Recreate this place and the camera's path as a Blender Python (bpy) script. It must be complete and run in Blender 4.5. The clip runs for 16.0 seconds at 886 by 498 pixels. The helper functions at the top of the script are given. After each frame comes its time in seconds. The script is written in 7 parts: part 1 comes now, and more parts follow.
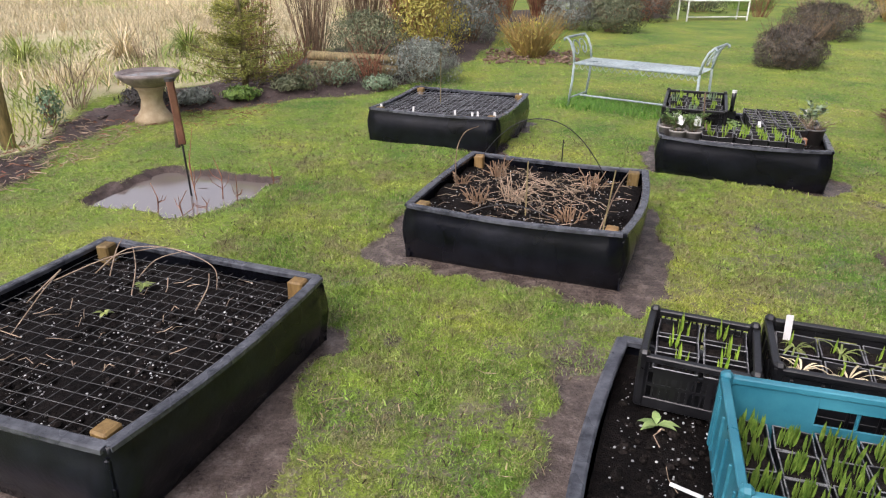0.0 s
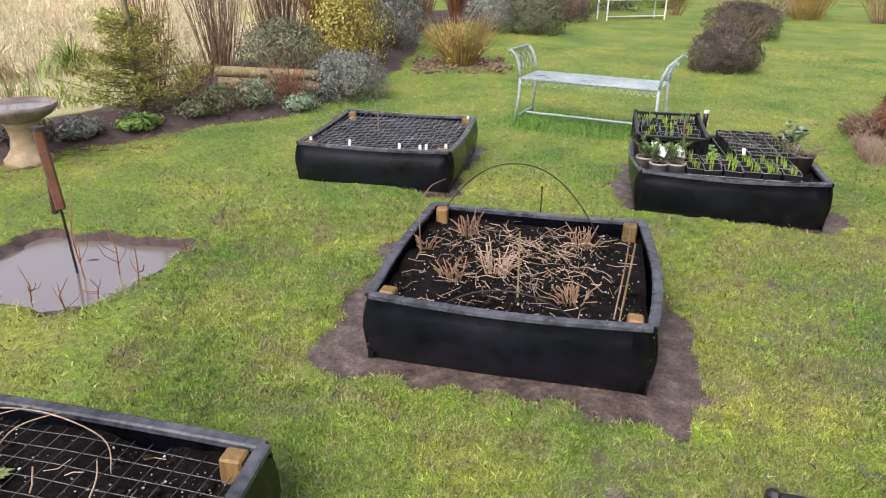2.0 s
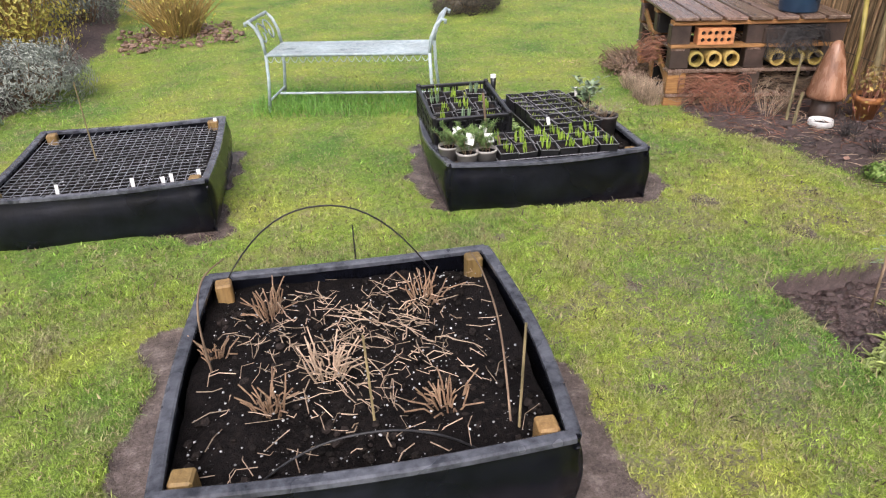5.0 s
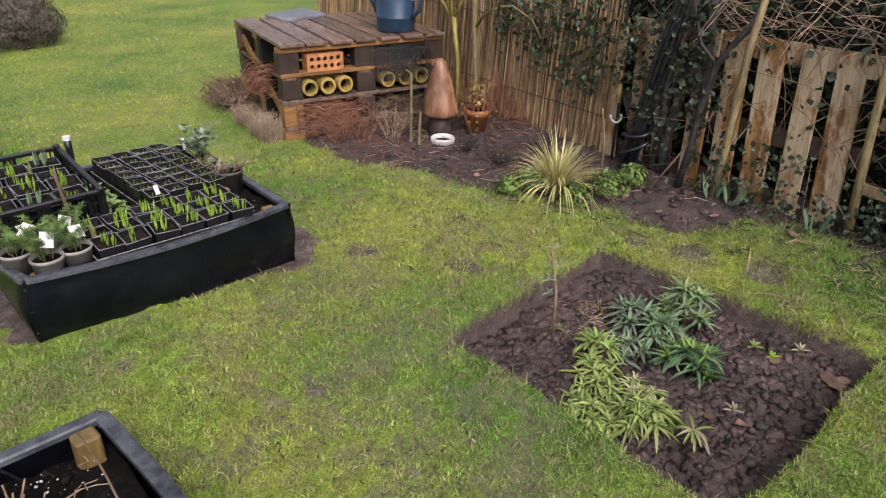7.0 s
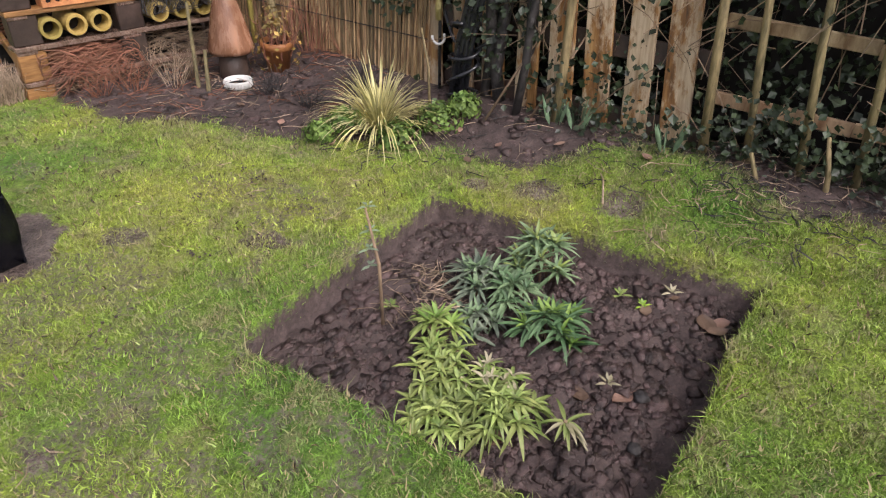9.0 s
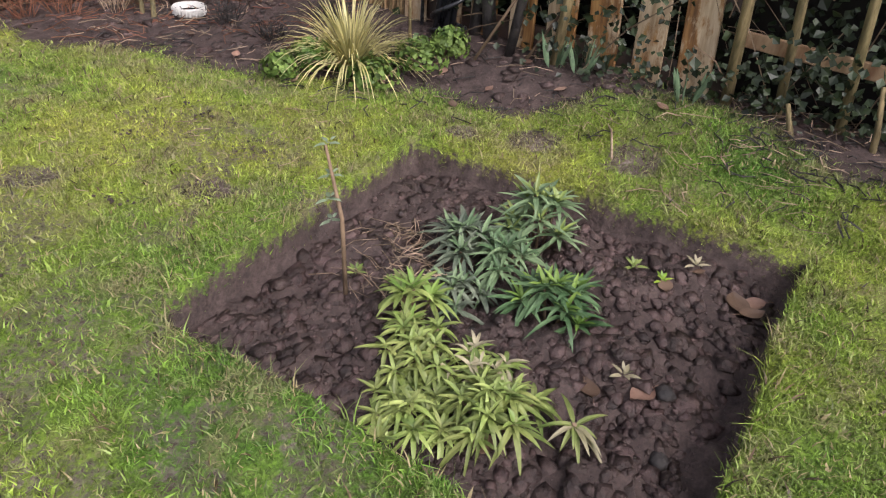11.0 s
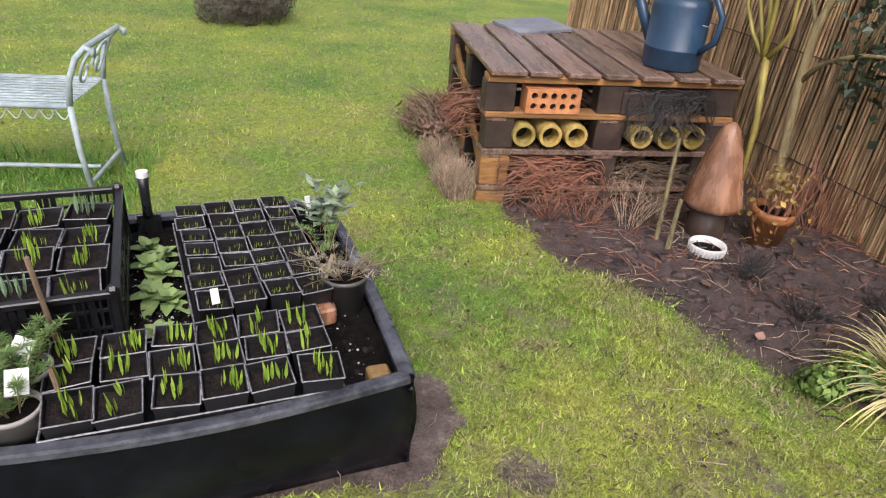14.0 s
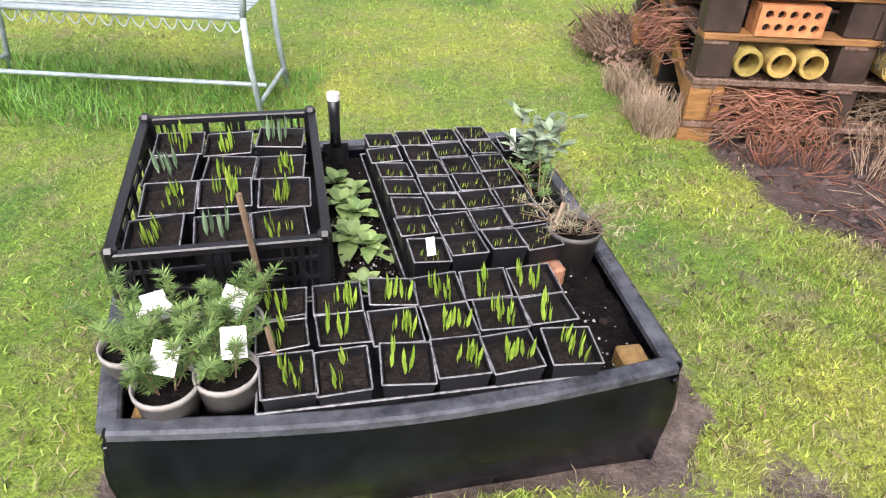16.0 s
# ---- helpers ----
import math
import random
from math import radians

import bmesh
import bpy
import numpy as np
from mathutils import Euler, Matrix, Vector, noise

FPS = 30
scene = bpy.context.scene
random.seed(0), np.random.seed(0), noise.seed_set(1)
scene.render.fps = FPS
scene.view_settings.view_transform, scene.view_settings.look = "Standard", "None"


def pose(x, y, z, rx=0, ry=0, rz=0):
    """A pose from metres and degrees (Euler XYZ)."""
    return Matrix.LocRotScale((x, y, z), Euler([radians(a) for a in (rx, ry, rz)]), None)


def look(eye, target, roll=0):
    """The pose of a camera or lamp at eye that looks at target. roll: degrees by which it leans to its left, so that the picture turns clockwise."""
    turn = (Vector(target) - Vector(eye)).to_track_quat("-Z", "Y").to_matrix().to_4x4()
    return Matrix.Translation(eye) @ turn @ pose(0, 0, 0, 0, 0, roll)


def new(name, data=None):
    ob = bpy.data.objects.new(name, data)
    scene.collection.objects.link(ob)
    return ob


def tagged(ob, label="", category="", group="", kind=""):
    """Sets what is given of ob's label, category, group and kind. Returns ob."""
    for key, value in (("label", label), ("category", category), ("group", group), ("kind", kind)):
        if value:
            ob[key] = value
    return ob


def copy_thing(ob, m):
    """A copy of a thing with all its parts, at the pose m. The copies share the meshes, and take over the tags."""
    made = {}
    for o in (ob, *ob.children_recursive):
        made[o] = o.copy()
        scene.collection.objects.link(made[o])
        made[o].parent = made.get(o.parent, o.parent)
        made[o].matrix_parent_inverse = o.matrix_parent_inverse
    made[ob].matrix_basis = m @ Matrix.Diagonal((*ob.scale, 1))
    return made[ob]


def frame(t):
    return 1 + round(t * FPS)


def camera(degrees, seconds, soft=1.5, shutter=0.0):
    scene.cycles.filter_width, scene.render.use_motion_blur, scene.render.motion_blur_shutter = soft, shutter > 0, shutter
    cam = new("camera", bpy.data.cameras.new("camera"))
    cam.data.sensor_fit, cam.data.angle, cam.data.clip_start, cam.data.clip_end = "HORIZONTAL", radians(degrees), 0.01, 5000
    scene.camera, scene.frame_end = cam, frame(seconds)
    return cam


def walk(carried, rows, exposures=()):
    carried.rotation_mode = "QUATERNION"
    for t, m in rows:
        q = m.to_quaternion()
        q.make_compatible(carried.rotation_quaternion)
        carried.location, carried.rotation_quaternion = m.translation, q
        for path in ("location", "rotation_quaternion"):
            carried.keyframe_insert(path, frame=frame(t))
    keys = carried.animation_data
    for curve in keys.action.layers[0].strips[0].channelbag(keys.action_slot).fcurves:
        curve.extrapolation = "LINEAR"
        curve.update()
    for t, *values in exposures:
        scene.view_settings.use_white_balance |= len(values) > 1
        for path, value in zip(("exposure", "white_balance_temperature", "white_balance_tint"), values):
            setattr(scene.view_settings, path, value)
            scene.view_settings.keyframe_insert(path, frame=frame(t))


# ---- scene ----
import functools

cam = camera(66.2, 16.0, soft=1.15)
PATH = [
    (0, (0.395, 0.272, 1.316), (0.256, 2.102, 0.52), 0.6),
    (0.5, (0.423, 0.49, 1.342), (0.274, 2.293, 0.488), -0.4),
    (1, (0.414, 0.603, 1.377), (0.322, 2.425, 0.556), -0.0),
    (1.5, (0.28, 0.849, 1.348), (0.289, 2.692, 0.572), 1.5),
    (2, (0.15, 1.053, 1.375), (0.25, 2.882, 0.571), 0.6),
    (2.5, (0.111, 1.273, 1.366), (0.274, 3.118, 0.611), -0.5),
    (3, (0.115, 1.506, 1.388), (0.289, 3.337, 0.603), -1.0),
    (3.2, (0.116, 1.544, 1.382), (0.323, 3.364, 0.58), -0.6),
    (5.3, (0.183, 2.044, 1.438), (1.102, 3.538, 0.477), -1.2),
    (5.5, (0.278, 2.09, 1.424), (1.338, 3.501, 0.482), -0.6),
    (6, (0.399, 2.197, 1.428), (1.687, 3.402, 0.486), 1.1),
    (6.5, (0.498, 2.366, 1.413), (1.953, 3.396, 0.507), 2.2),
    (7, (0.556, 2.492, 1.407), (2.063, 3.425, 0.479), 1.0),
    (7.5, (0.591, 2.555, 1.405), (2.103, 3.448, 0.449), 0.8),
    (8, (0.666, 2.567, 1.398), (2.266, 3.25, 0.411), 2.2),
    (8.5, (0.847, 2.587, 1.29), (2.5, 3.182, 0.333), 1.8),
    (9, (1.12, 2.594, 1.175), (2.733, 3.119, 0.115), 0.8),
    (9.2, (1.207, 2.633, 1.148), (2.801, 3.137, 0.05), -0.2),
    (11.3, (1.422, 2.731, 0.936), (3.015, 3.166, -0.191), 5.0),
    (11.5, (1.435, 2.773, 0.957), (3.034, 3.238, -0.15), 5.6),
    (12, (1.476, 2.957, 1.05), (3.009, 3.652, -0.03), 5.0),
    (12.5, (1.516, 3.12, 1.134), (2.947, 4.065, 0.104), 4.4),
    (13, (1.655, 3.235, 1.158), (2.999, 4.351, 0.184), 3.1),
    (13.5, (1.722, 3.328, 1.203), (2.926, 4.583, 0.215), 4.7),
    (14, (1.682, 3.408, 1.247), (2.781, 4.785, 0.301), 4.5),
    (14.5, (1.657, 3.421, 1.242), (2.682, 4.824, 0.251), 4.9),
    (15, (1.632, 3.467, 1.226), (2.603, 4.875, 0.187), 4.9),
    (15.5, (1.58, 3.63, 1.208), (2.436, 5.069, 0.114), 2.4),
    (16, (1.579, 3.812, 1.121), (2.375, 5.249, -0.02), 2.8),
]
walk(cam, [(t, look(eye, target, roll)) for t, eye, target, roll in PATH],
     [(t, e, 6400, 19) for t, e in ((0.0, 0.72), (1.5, 0.76), (3.0, 1.1), (5.5, 0.92), (6.5, 0.6), (8.5, 0.7), (9.0, 0.76), (11.5, 0.66), (12.5, 0.65), (13.0, 0.7), (14.0, 0.82), (15.0, 0.98), (15.5, 1.24), (16.0, 1.36))])

# ---- light: flat grey daylight after rain ----
world = bpy.data.worlds.new("overcast_sky")
scene.world = world
world.use_nodes = True
wn = world.node_tree
sky = wn.nodes.new("ShaderNodeTexSky")
sky.sky_type = "NISHITA"
sky.sun_disc = False
sky.sun_elevation, sky.sun_rotation = radians(48), radians(215)
sky.air_density, sky.dust_density, sky.ozone_density = 1.0, 4.0, 0.6
veil = wn.nodes.new("ShaderNodeHueSaturation")
veil.inputs["Saturation"].default_value = 0.32
wn.links.new(sky.outputs[0], veil.inputs["Color"])
wn.links.new(veil.outputs[0], wn.nodes["Background"].inputs["Color"])
wn.nodes["Background"].inputs["Strength"].default_value = 0.115
sun = new("sun", bpy.data.lights.new("sun", "SUN"))
sun.data.energy, sun.data.angle, sun.data.color = 1.2, radians(40), (1.0, 0.965, 0.91)
sun.matrix_world = look((0, 0, 30), (0 + 30 * math.sin(radians(35)) / math.tan(radians(48)), 30 * math.cos(radians(35)) / math.tan(radians(48)), 0))


# ---- materials ----
def mat(name, c1, c2, scale=12.0, rough=0.6, bump=0.25, bscale=60.0, metal=0.0, rnd=0.0, obj=0.0, stretch=(1, 1, 1), spec=0.5, big=0.35, c3=None, coat=0.0, trans=0.0, wet=0.0):
    """Two colours mixed by grain, shaded again by slow stains, with fine relief. rnd: spread by island, obj: spread by object."""
    m = bpy.data.materials.new(name)
    m.use_nodes = True
    nt = m.node_tree
    b = nt.nodes["Principled BSDF"]
    pos = nt.nodes.new("ShaderNodeNewGeometry")
    mp = nt.nodes.new("ShaderNodeMapping")
    mp.inputs["Scale"].default_value = stretch
    if stretch != (1, 1, 1):
        tc = nt.nodes.new("ShaderNodeTexCoord")
        nt.links.new(tc.outputs["Object"], mp.inputs["Vector"])
    else:
        nt.links.new(pos.outputs["Position"], mp.inputs["Vector"])

    def noisy(sc, detail):
        n = nt.nodes.new("ShaderNodeTexNoise")
        n.inputs["Scale"].default_value, n.inputs["Detail"].default_value, n.inputs["Roughness"].default_value = sc, detail, 0.62
        nt.links.new(mp.outputs[0], n.inputs["Vector"])
        return n
    fine, slow = noisy(scale, 5), noisy(scale * 0.13, 3)
    ramp = nt.nodes.new("ShaderNodeValToRGB")
    ramp.color_ramp.elements[0].position, ramp.color_ramp.elements[1].position = 0.34, 0.66
    ramp.color_ramp.elements[0].color, ramp.color_ramp.elements[1].color = (*c1, 1), (*c2, 1)
    if c3:
        e = ramp.color_ramp.elements.new(0.78)
        e.color = (*c3, 1)
    nt.links.new(fine.outputs["Fac"], ramp.inputs["Fac"])
    hsv = nt.nodes.new("ShaderNodeHueSaturation")
    nt.links.new(ramp.outputs[0], hsv.inputs["Color"])
    val = nt.nodes.new("ShaderNodeMapRange")
    val.inputs["From Min"].default_value, val.inputs["From Max"].default_value = 0.3, 0.7
    val.inputs["To Min"].default_value, val.inputs["To Max"].default_value = 1 - big, 1 + big
    nt.links.new(slow.outputs["Fac"], val.inputs["Value"])
    last = val.outputs[0]
    for amount, node, sock in ((rnd, pos, "Random Per Island"), (obj, nt.nodes.new("ShaderNodeObjectInfo"), "Random")):
        if amount:
            r = nt.nodes.new("ShaderNodeMapRange")
            r.inputs["To Min"].default_value, r.inputs["To Max"].default_value = 1 - amount, 1 + amount
            nt.links.new(node.outputs[sock], r.inputs["Value"])
            mul = nt.nodes.new("ShaderNodeMath")
            mul.operation = "MULTIPLY"
            nt.links.new(last, mul.inputs[0]), nt.links.new(r.outputs[0], mul.inputs[1])
            last = mul.outputs[0]
            h = nt.nodes.new("ShaderNodeMapRange")
            hue = 0.035 if amount > 0.7 else 0.008
            h.inputs["To Min"].default_value, h.inputs["To Max"].default_value = 0.5 + hue, 0.5 - hue
            nt.links.new(node.outputs[sock], h.inputs["Value"])
            nt.links.new(h.outputs[0], hsv.inputs["Hue"])
    nt.links.new(last, hsv.inputs["Value"])
    nt.links.new(hsv.outputs[0], b.inputs["Base Color"])
    rr = nt.nodes.new("ShaderNodeMapRange")
    rr.inputs["To Min"].default_value, rr.inputs["To Max"].default_value = max(0.03, rough - 0.18 - wet), min(1, rough + 0.18)
    nt.links.new(slow.outputs["Fac"] if wet else fine.outputs["Fac"], rr.inputs["Value"])
    nt.links.new(rr.outputs[0], b.inputs["Roughness"])
    b.inputs["Metallic"].default_value = metal
    b.inputs["Specular IOR Level"].default_value = spec
    b.inputs["Coat Weight"].default_value = coat
    b.inputs["Coat Roughness"].default_value = 0.2
    if trans:
        b.inputs["Transmission Weight"].default_value = trans
    if bump:
        bn, bm = noisy(bscale, 6), nt.nodes.new("ShaderNodeBump")
        bm.inputs["Strength"].default_value, bm.inputs["Distance"].default_value = bump, 0.01
        nt.links.new(bn.outputs["Fac"], bm.inputs["Height"])
        nt.links.new(bm.outputs[0], b.inputs["Normal"])
    return m


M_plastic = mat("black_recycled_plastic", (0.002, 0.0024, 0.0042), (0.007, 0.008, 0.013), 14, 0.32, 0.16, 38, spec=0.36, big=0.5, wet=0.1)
# Lighter grey than the boards: sky reflection on wet rims, put into the colour.
M_rimsheen = mat("wet_rim_sheen_grey", (0.028, 0.031, 0.039), (0.1, 0.106, 0.122), 26, 0.3, 0.2, 90, spec=0.6, big=0.4, wet=0.08)
M_post = mat("wet_softwood_post", (0.17, 0.1, 0.03), (0.3, 0.195, 0.07), 20, 0.55, 0.3, 60, obj=0.25, stretch=(3, 3, 0.6))
M_compost = mat("dark_compost", (0.003, 0.0025, 0.0025), (0.014, 0.011, 0.01), 60, 0.8, 0.9, 130, big=0.3, c3=(0.034, 0.026, 0.022), spec=0.1)
M_potsoil = mat("potting_compost", (0.008, 0.0065, 0.006), (0.034, 0.027, 0.024), 90, 0.8, 0.9, 160, big=0.3, c3=(0.12, 0.1, 0.09), spec=0.12)
M_clod = mat("compost_crumb", (0.006, 0.005, 0.0045), (0.026, 0.02, 0.017), 40, 0.7, 0.6, 150, rnd=0.6, spec=0.12)
M_perlite = mat("perlite_grain", (0.26, 0.26, 0.26), (0.5, 0.5, 0.5), 80, 0.8, 0.2, 200, rnd=0.6)
M_soil = mat("wet_clay_soil", (0.034, 0.022, 0.021), (0.125, 0.085, 0.077), 30, 0.46, 0.8, 110, rnd=0.4, big=0.35, wet=0.15, c3=(0.17, 0.122, 0.11))
M_straw = mat("dead_stalk", (0.26, 0.185, 0.12), (0.46, 0.35, 0.25), 40, 0.7, 0.1, 100, rnd=0.45)
M_redstalk = mat("cut_rust_stalk", (0.16, 0.095, 0.055), (0.32, 0.21, 0.125), 40, 0.7, 0.1, 100, rnd=0.45)
M_dry = mat("bleached_grass", (0.45, 0.38, 0.22), (0.68, 0.59, 0.4), 3, 0.7, 0, rnd=0.4, c3=(0.33, 0.38, 0.16))
M_rough = mat("rough_green_grass", (0.19, 0.29, 0.05), (0.42, 0.44, 0.13), 1.2, 0.6, 0, rnd=0.45)
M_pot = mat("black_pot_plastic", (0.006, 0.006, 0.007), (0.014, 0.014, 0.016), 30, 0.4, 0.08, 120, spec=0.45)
# Far paler grey than the black pots and trays that it edges.
M_rim = mat("pale_grey_rim", (0.1, 0.1, 0.105), (0.3, 0.3, 0.31), 60, 0.3, 0.1, 120)
M_greypot = mat("taupe_grey_pot", (0.27, 0.25, 0.23), (0.34, 0.32, 0.295), 18, 0.5, 0.1, 120)
M_darkgrey = mat("dark_grey_pot", (0.06, 0.055, 0.052), (0.1, 0.093, 0.088), 18, 0.5, 0.1, 120)
M_crate = mat("black_crate_plastic", (0.006, 0.006, 0.007), (0.014, 0.014, 0.016), 20, 0.35, 0.1, 100, spec=0.55)
M_blue = mat("turquoise_crate_plastic", (0.025, 0.17, 0.235), (0.05, 0.25, 0.32), 8, 0.35, 0.1, 80, big=0.2)
M_shoot = mat("bulb_shoot", (0.13, 0.26, 0.022), (0.3, 0.42, 0.06), 60, 0.45, 0, rnd=0.35)
M_shootdark = mat("dark_bulb_shoot", (0.07, 0.15, 0.02), (0.2, 0.3, 0.05), 60, 0.45, 0, rnd=0.4)
M_glauc = mat("blue_green_shoot", (0.12, 0.2, 0.12), (0.22, 0.32, 0.18), 40, 0.45, 0, rnd=0.3)
M_label = mat("white_plant_label", (0.7, 0.7, 0.68), (0.82, 0.82, 0.8), 30, 0.4, 0, big=0.08)
M_rosemary = mat("rosemary_needle", (0.08, 0.16, 0.035), (0.2, 0.31, 0.085), 20, 0.6, 0, rnd=0.4)
M_sage = mat("sage_leaf", (0.13, 0.19, 0.11), (0.26, 0.33, 0.22), 20, 0.6, 0.2, 150, rnd=0.35)
M_lettuce = mat("pale_rosette_leaf", (0.12, 0.21, 0.06), (0.28, 0.37, 0.14), 16, 0.5, 0.2, 90, rnd=0.3)
M_leafgreen = mat("deep_green_leaf", (0.045, 0.1, 0.04), (0.13, 0.22, 0.1), 10, 0.5, 0.2, 90, rnd=0.35)
M_leafyellow = mat("yellowing_leaf", (0.1, 0.155, 0.03), (0.28, 0.32, 0.1), 10, 0.5, 0.2, 90, rnd=0.35)
M_limp = mat("limp_bleached_leaf", (0.24, 0.22, 0.12), (0.46, 0.42, 0.28), 14, 0.5, 0.2, 90, rnd=0.3)
M_brownleaf = mat("fallen_leaf", (0.13, 0.075, 0.05), (0.28, 0.18, 0.13), 14, 0.5, 0.3, 70, obj=0.4)
M_ivy = mat("ivy_leaf", (0.011, 0.022, 0.008), (0.04, 0.06, 0.026), 20, 0.45, 0.1, 90, rnd=0.5)
M_bark = mat("dark_wet_bark", (0.018, 0.017, 0.018), (0.06, 0.053, 0.05), 22, 0.6, 0.8, 40)
M_twig = mat("bare_twig", (0.12, 0.08, 0.05), (0.27, 0.19, 0.12), 16, 0.7, 0.2, 60, rnd=0.4)
M_redtwig = mat("red_brown_twig", (0.16, 0.06, 0.035), (0.3, 0.14, 0.08), 12, 0.7, 0.1, 60, rnd=0.4)
M_goldtwig = mat("golden_twig", (0.24, 0.16, 0.05), (0.42, 0.3, 0.1), 12, 0.6, 0.1, 60, rnd=0.35)
M_pallet = mat("wet_pallet_wood", (0.11, 0.065, 0.045), (0.26, 0.175, 0.13), 9, 0.36, 0.4, 40, obj=0.25, stretch=(14, 1.2, 14), wet=0.15)
M_orange = mat("orange_stained_wood", (0.22, 0.1, 0.03), (0.38, 0.2, 0.07), 9, 0.55, 0.3, 40, obj=0.2, stretch=(1.2, 14, 14))
def peeling_board():
    """Pale old paint worn through in ragged patches to brown and rotted wood, with grain along the board."""
    m = bpy.data.materials.new("peeling_fence_board")
    m.use_nodes = True
    nt = m.node_tree
    b = nt.nodes["Principled BSDF"]
    tc, info = nt.nodes.new("ShaderNodeTexCoord"), nt.nodes.new("ShaderNodeObjectInfo")
    shift = nt.nodes.new("ShaderNodeVectorMath")
    shift.operation = "ADD"
    spread = nt.nodes.new("ShaderNodeVectorMath")
    spread.operation = "SCALE"
    spread.inputs[0].default_value = (3.0, 5.0, 7.0)
    nt.links.new(info.outputs["Random"], spread.inputs["Scale"])
    nt.links.new(tc.outputs["Object"], shift.inputs[0]), nt.links.new(spread.outputs[0], shift.inputs[1])

    def noisy(sc, stretch, detail=5, rough=0.6):
        mp, n = nt.nodes.new("ShaderNodeMapping"), nt.nodes.new("ShaderNodeTexNoise")
        mp.inputs["Scale"].default_value = stretch
        n.inputs["Scale"].default_value, n.inputs["Detail"].default_value, n.inputs["Roughness"].default_value = sc, detail, rough
        nt.links.new(shift.outputs[0], mp.inputs["Vector"]), nt.links.new(mp.outputs[0], n.inputs["Vector"])
        return n.outputs["Fac"]

    def ramp(fac, *stops):
        r = nt.nodes.new("ShaderNodeValToRGB")
        while len(r.color_ramp.elements) < len(stops):
            r.color_ramp.elements.new(0.5)
        for e, (p, c) in zip(r.color_ramp.elements, stops):
            e.position, e.color = p, (*c, 1)
        nt.links.new(fac, r.inputs["Fac"])
        return r.outputs[0]

    def mix(fac, a, c):
        x = nt.nodes.new("ShaderNodeMix")
        x.data_type = "RGBA"
        nt.links.new(fac, x.inputs["Factor"]), nt.links.new(a, x.inputs["A"]), nt.links.new(c, x.inputs["B"])
        return x.outputs["Result"]
    wood = ramp(noisy(4, (9, 9, 1)), (0.3, (0.05, 0.025, 0.012)), (0.5, (0.24, 0.115, 0.035)), (0.7, (0.42, 0.25, 0.09)))
    paint = ramp(noisy(5, (12, 12, 1)), (0.3, (0.3, 0.21, 0.12)), (0.6, (0.53, 0.42, 0.28)))
    col = mix(ramp(noisy(3.2, (2.2, 2.2, 1), 6, 0.7), (0.45, (0, 0, 0)), (0.52, (1, 1, 1))), wood, paint)
    col = mix(ramp(noisy(22, (1, 1, 1), 3, 0.6), (0.7, (0, 0, 0)), (0.73, (1, 1, 1))), col, ramp(noisy(30, (1, 1, 1)), (0.3, (0.02, 0.014, 0.01)), (0.7, (0.07, 0.04, 0.02))))
    nt.links.new(col, b.inputs["Base Color"])
    b.inputs["Roughness"].default_value = 0.5
    bm = nt.nodes.new("ShaderNodeBump")
    bm.inputs["Strength"].default_value, bm.inputs["Distance"].default_value = 0.5, 0.006
    nt.links.new(noisy(9, (10, 10, 1)), bm.inputs["Height"]), nt.links.new(bm.outputs[0], b.inputs["Normal"])
    return m


M_peel = peeling_board()
M_fencewood = mat("weathered_fence_board", (0.15, 0.075, 0.03), (0.46, 0.34, 0.2), 3.2, 0.55, 0.5, 40, obj=0.25, stretch=(5, 5, 1.6), big=0.55, c3=(0.6, 0.49, 0.34))
M_darkwood = mat("dark_wet_block", (0.035, 0.023, 0.018), (0.085, 0.055, 0.042), 9, 0.5, 0.4, 40, obj=0.2)
M_reed = mat("reed_cane", (0.13, 0.07, 0.028), (0.44, 0.31, 0.16), 14, 0.5, 0.2, 60, rnd=0.6, stretch=(4, 4, 0.5), big=0.4)
M_pole = mat("mossy_pole", (0.13, 0.11, 0.05), (0.32, 0.25, 0.12), 14, 0.7, 0.5, 50, obj=0.2, stretch=(4, 4, 0.8))
M_carved = mat("carved_varnished_wood", (0.16, 0.065, 0.032), (0.38, 0.2, 0.12), 7, 0.26, 0.35, 30, stretch=(3, 3, 0.6), big=0.55)
M_rust = mat("wet_terracotta", (0.2, 0.075, 0.025), (0.4, 0.17, 0.06), 14, 0.45, 0.4, 60)
M_rustleaf = mat("yellowed_orange_leaf", (0.2, 0.12, 0.03), (0.4, 0.28, 0.07), 14, 0.5, 0.2, 60, rnd=0.4)
M_brick = mat("orange_brick", (0.4, 0.15, 0.06), (0.56, 0.25, 0.1), 30, 0.75, 0.4, 80)
M_cane = mat("cut_bamboo_tube", (0.28, 0.19, 0.045), (0.46, 0.35, 0.11), 20, 0.5, 0.2, 60, obj=0.2)
# Near-black that paints the shade inside holes, pallet stack and hedge.
M_innershade = mat("inner_shade_black", (0.006, 0.005, 0.004), (0.014, 0.011, 0.009), 20, 0.9, 0.2, 60)
M_galv = mat("pale_blue_painted_iron", (0.24, 0.31, 0.33), (0.4, 0.46, 0.47), 25, 0.4, 0.25, 80, wet=0.1)
M_white = mat("white_painted_iron", (0.68, 0.68, 0.66), (0.8, 0.8, 0.78), 20, 0.45, 0.1, 80)
M_stone = mat("sandstone_casting", (0.34, 0.25, 0.14), (0.5, 0.4, 0.26), 14, 0.8, 0.5, 60)
M_bowl = mat("lichened_bowl", (0.16, 0.13, 0.12), (0.36, 0.3, 0.28), 14, 0.5, 0.5, 50)
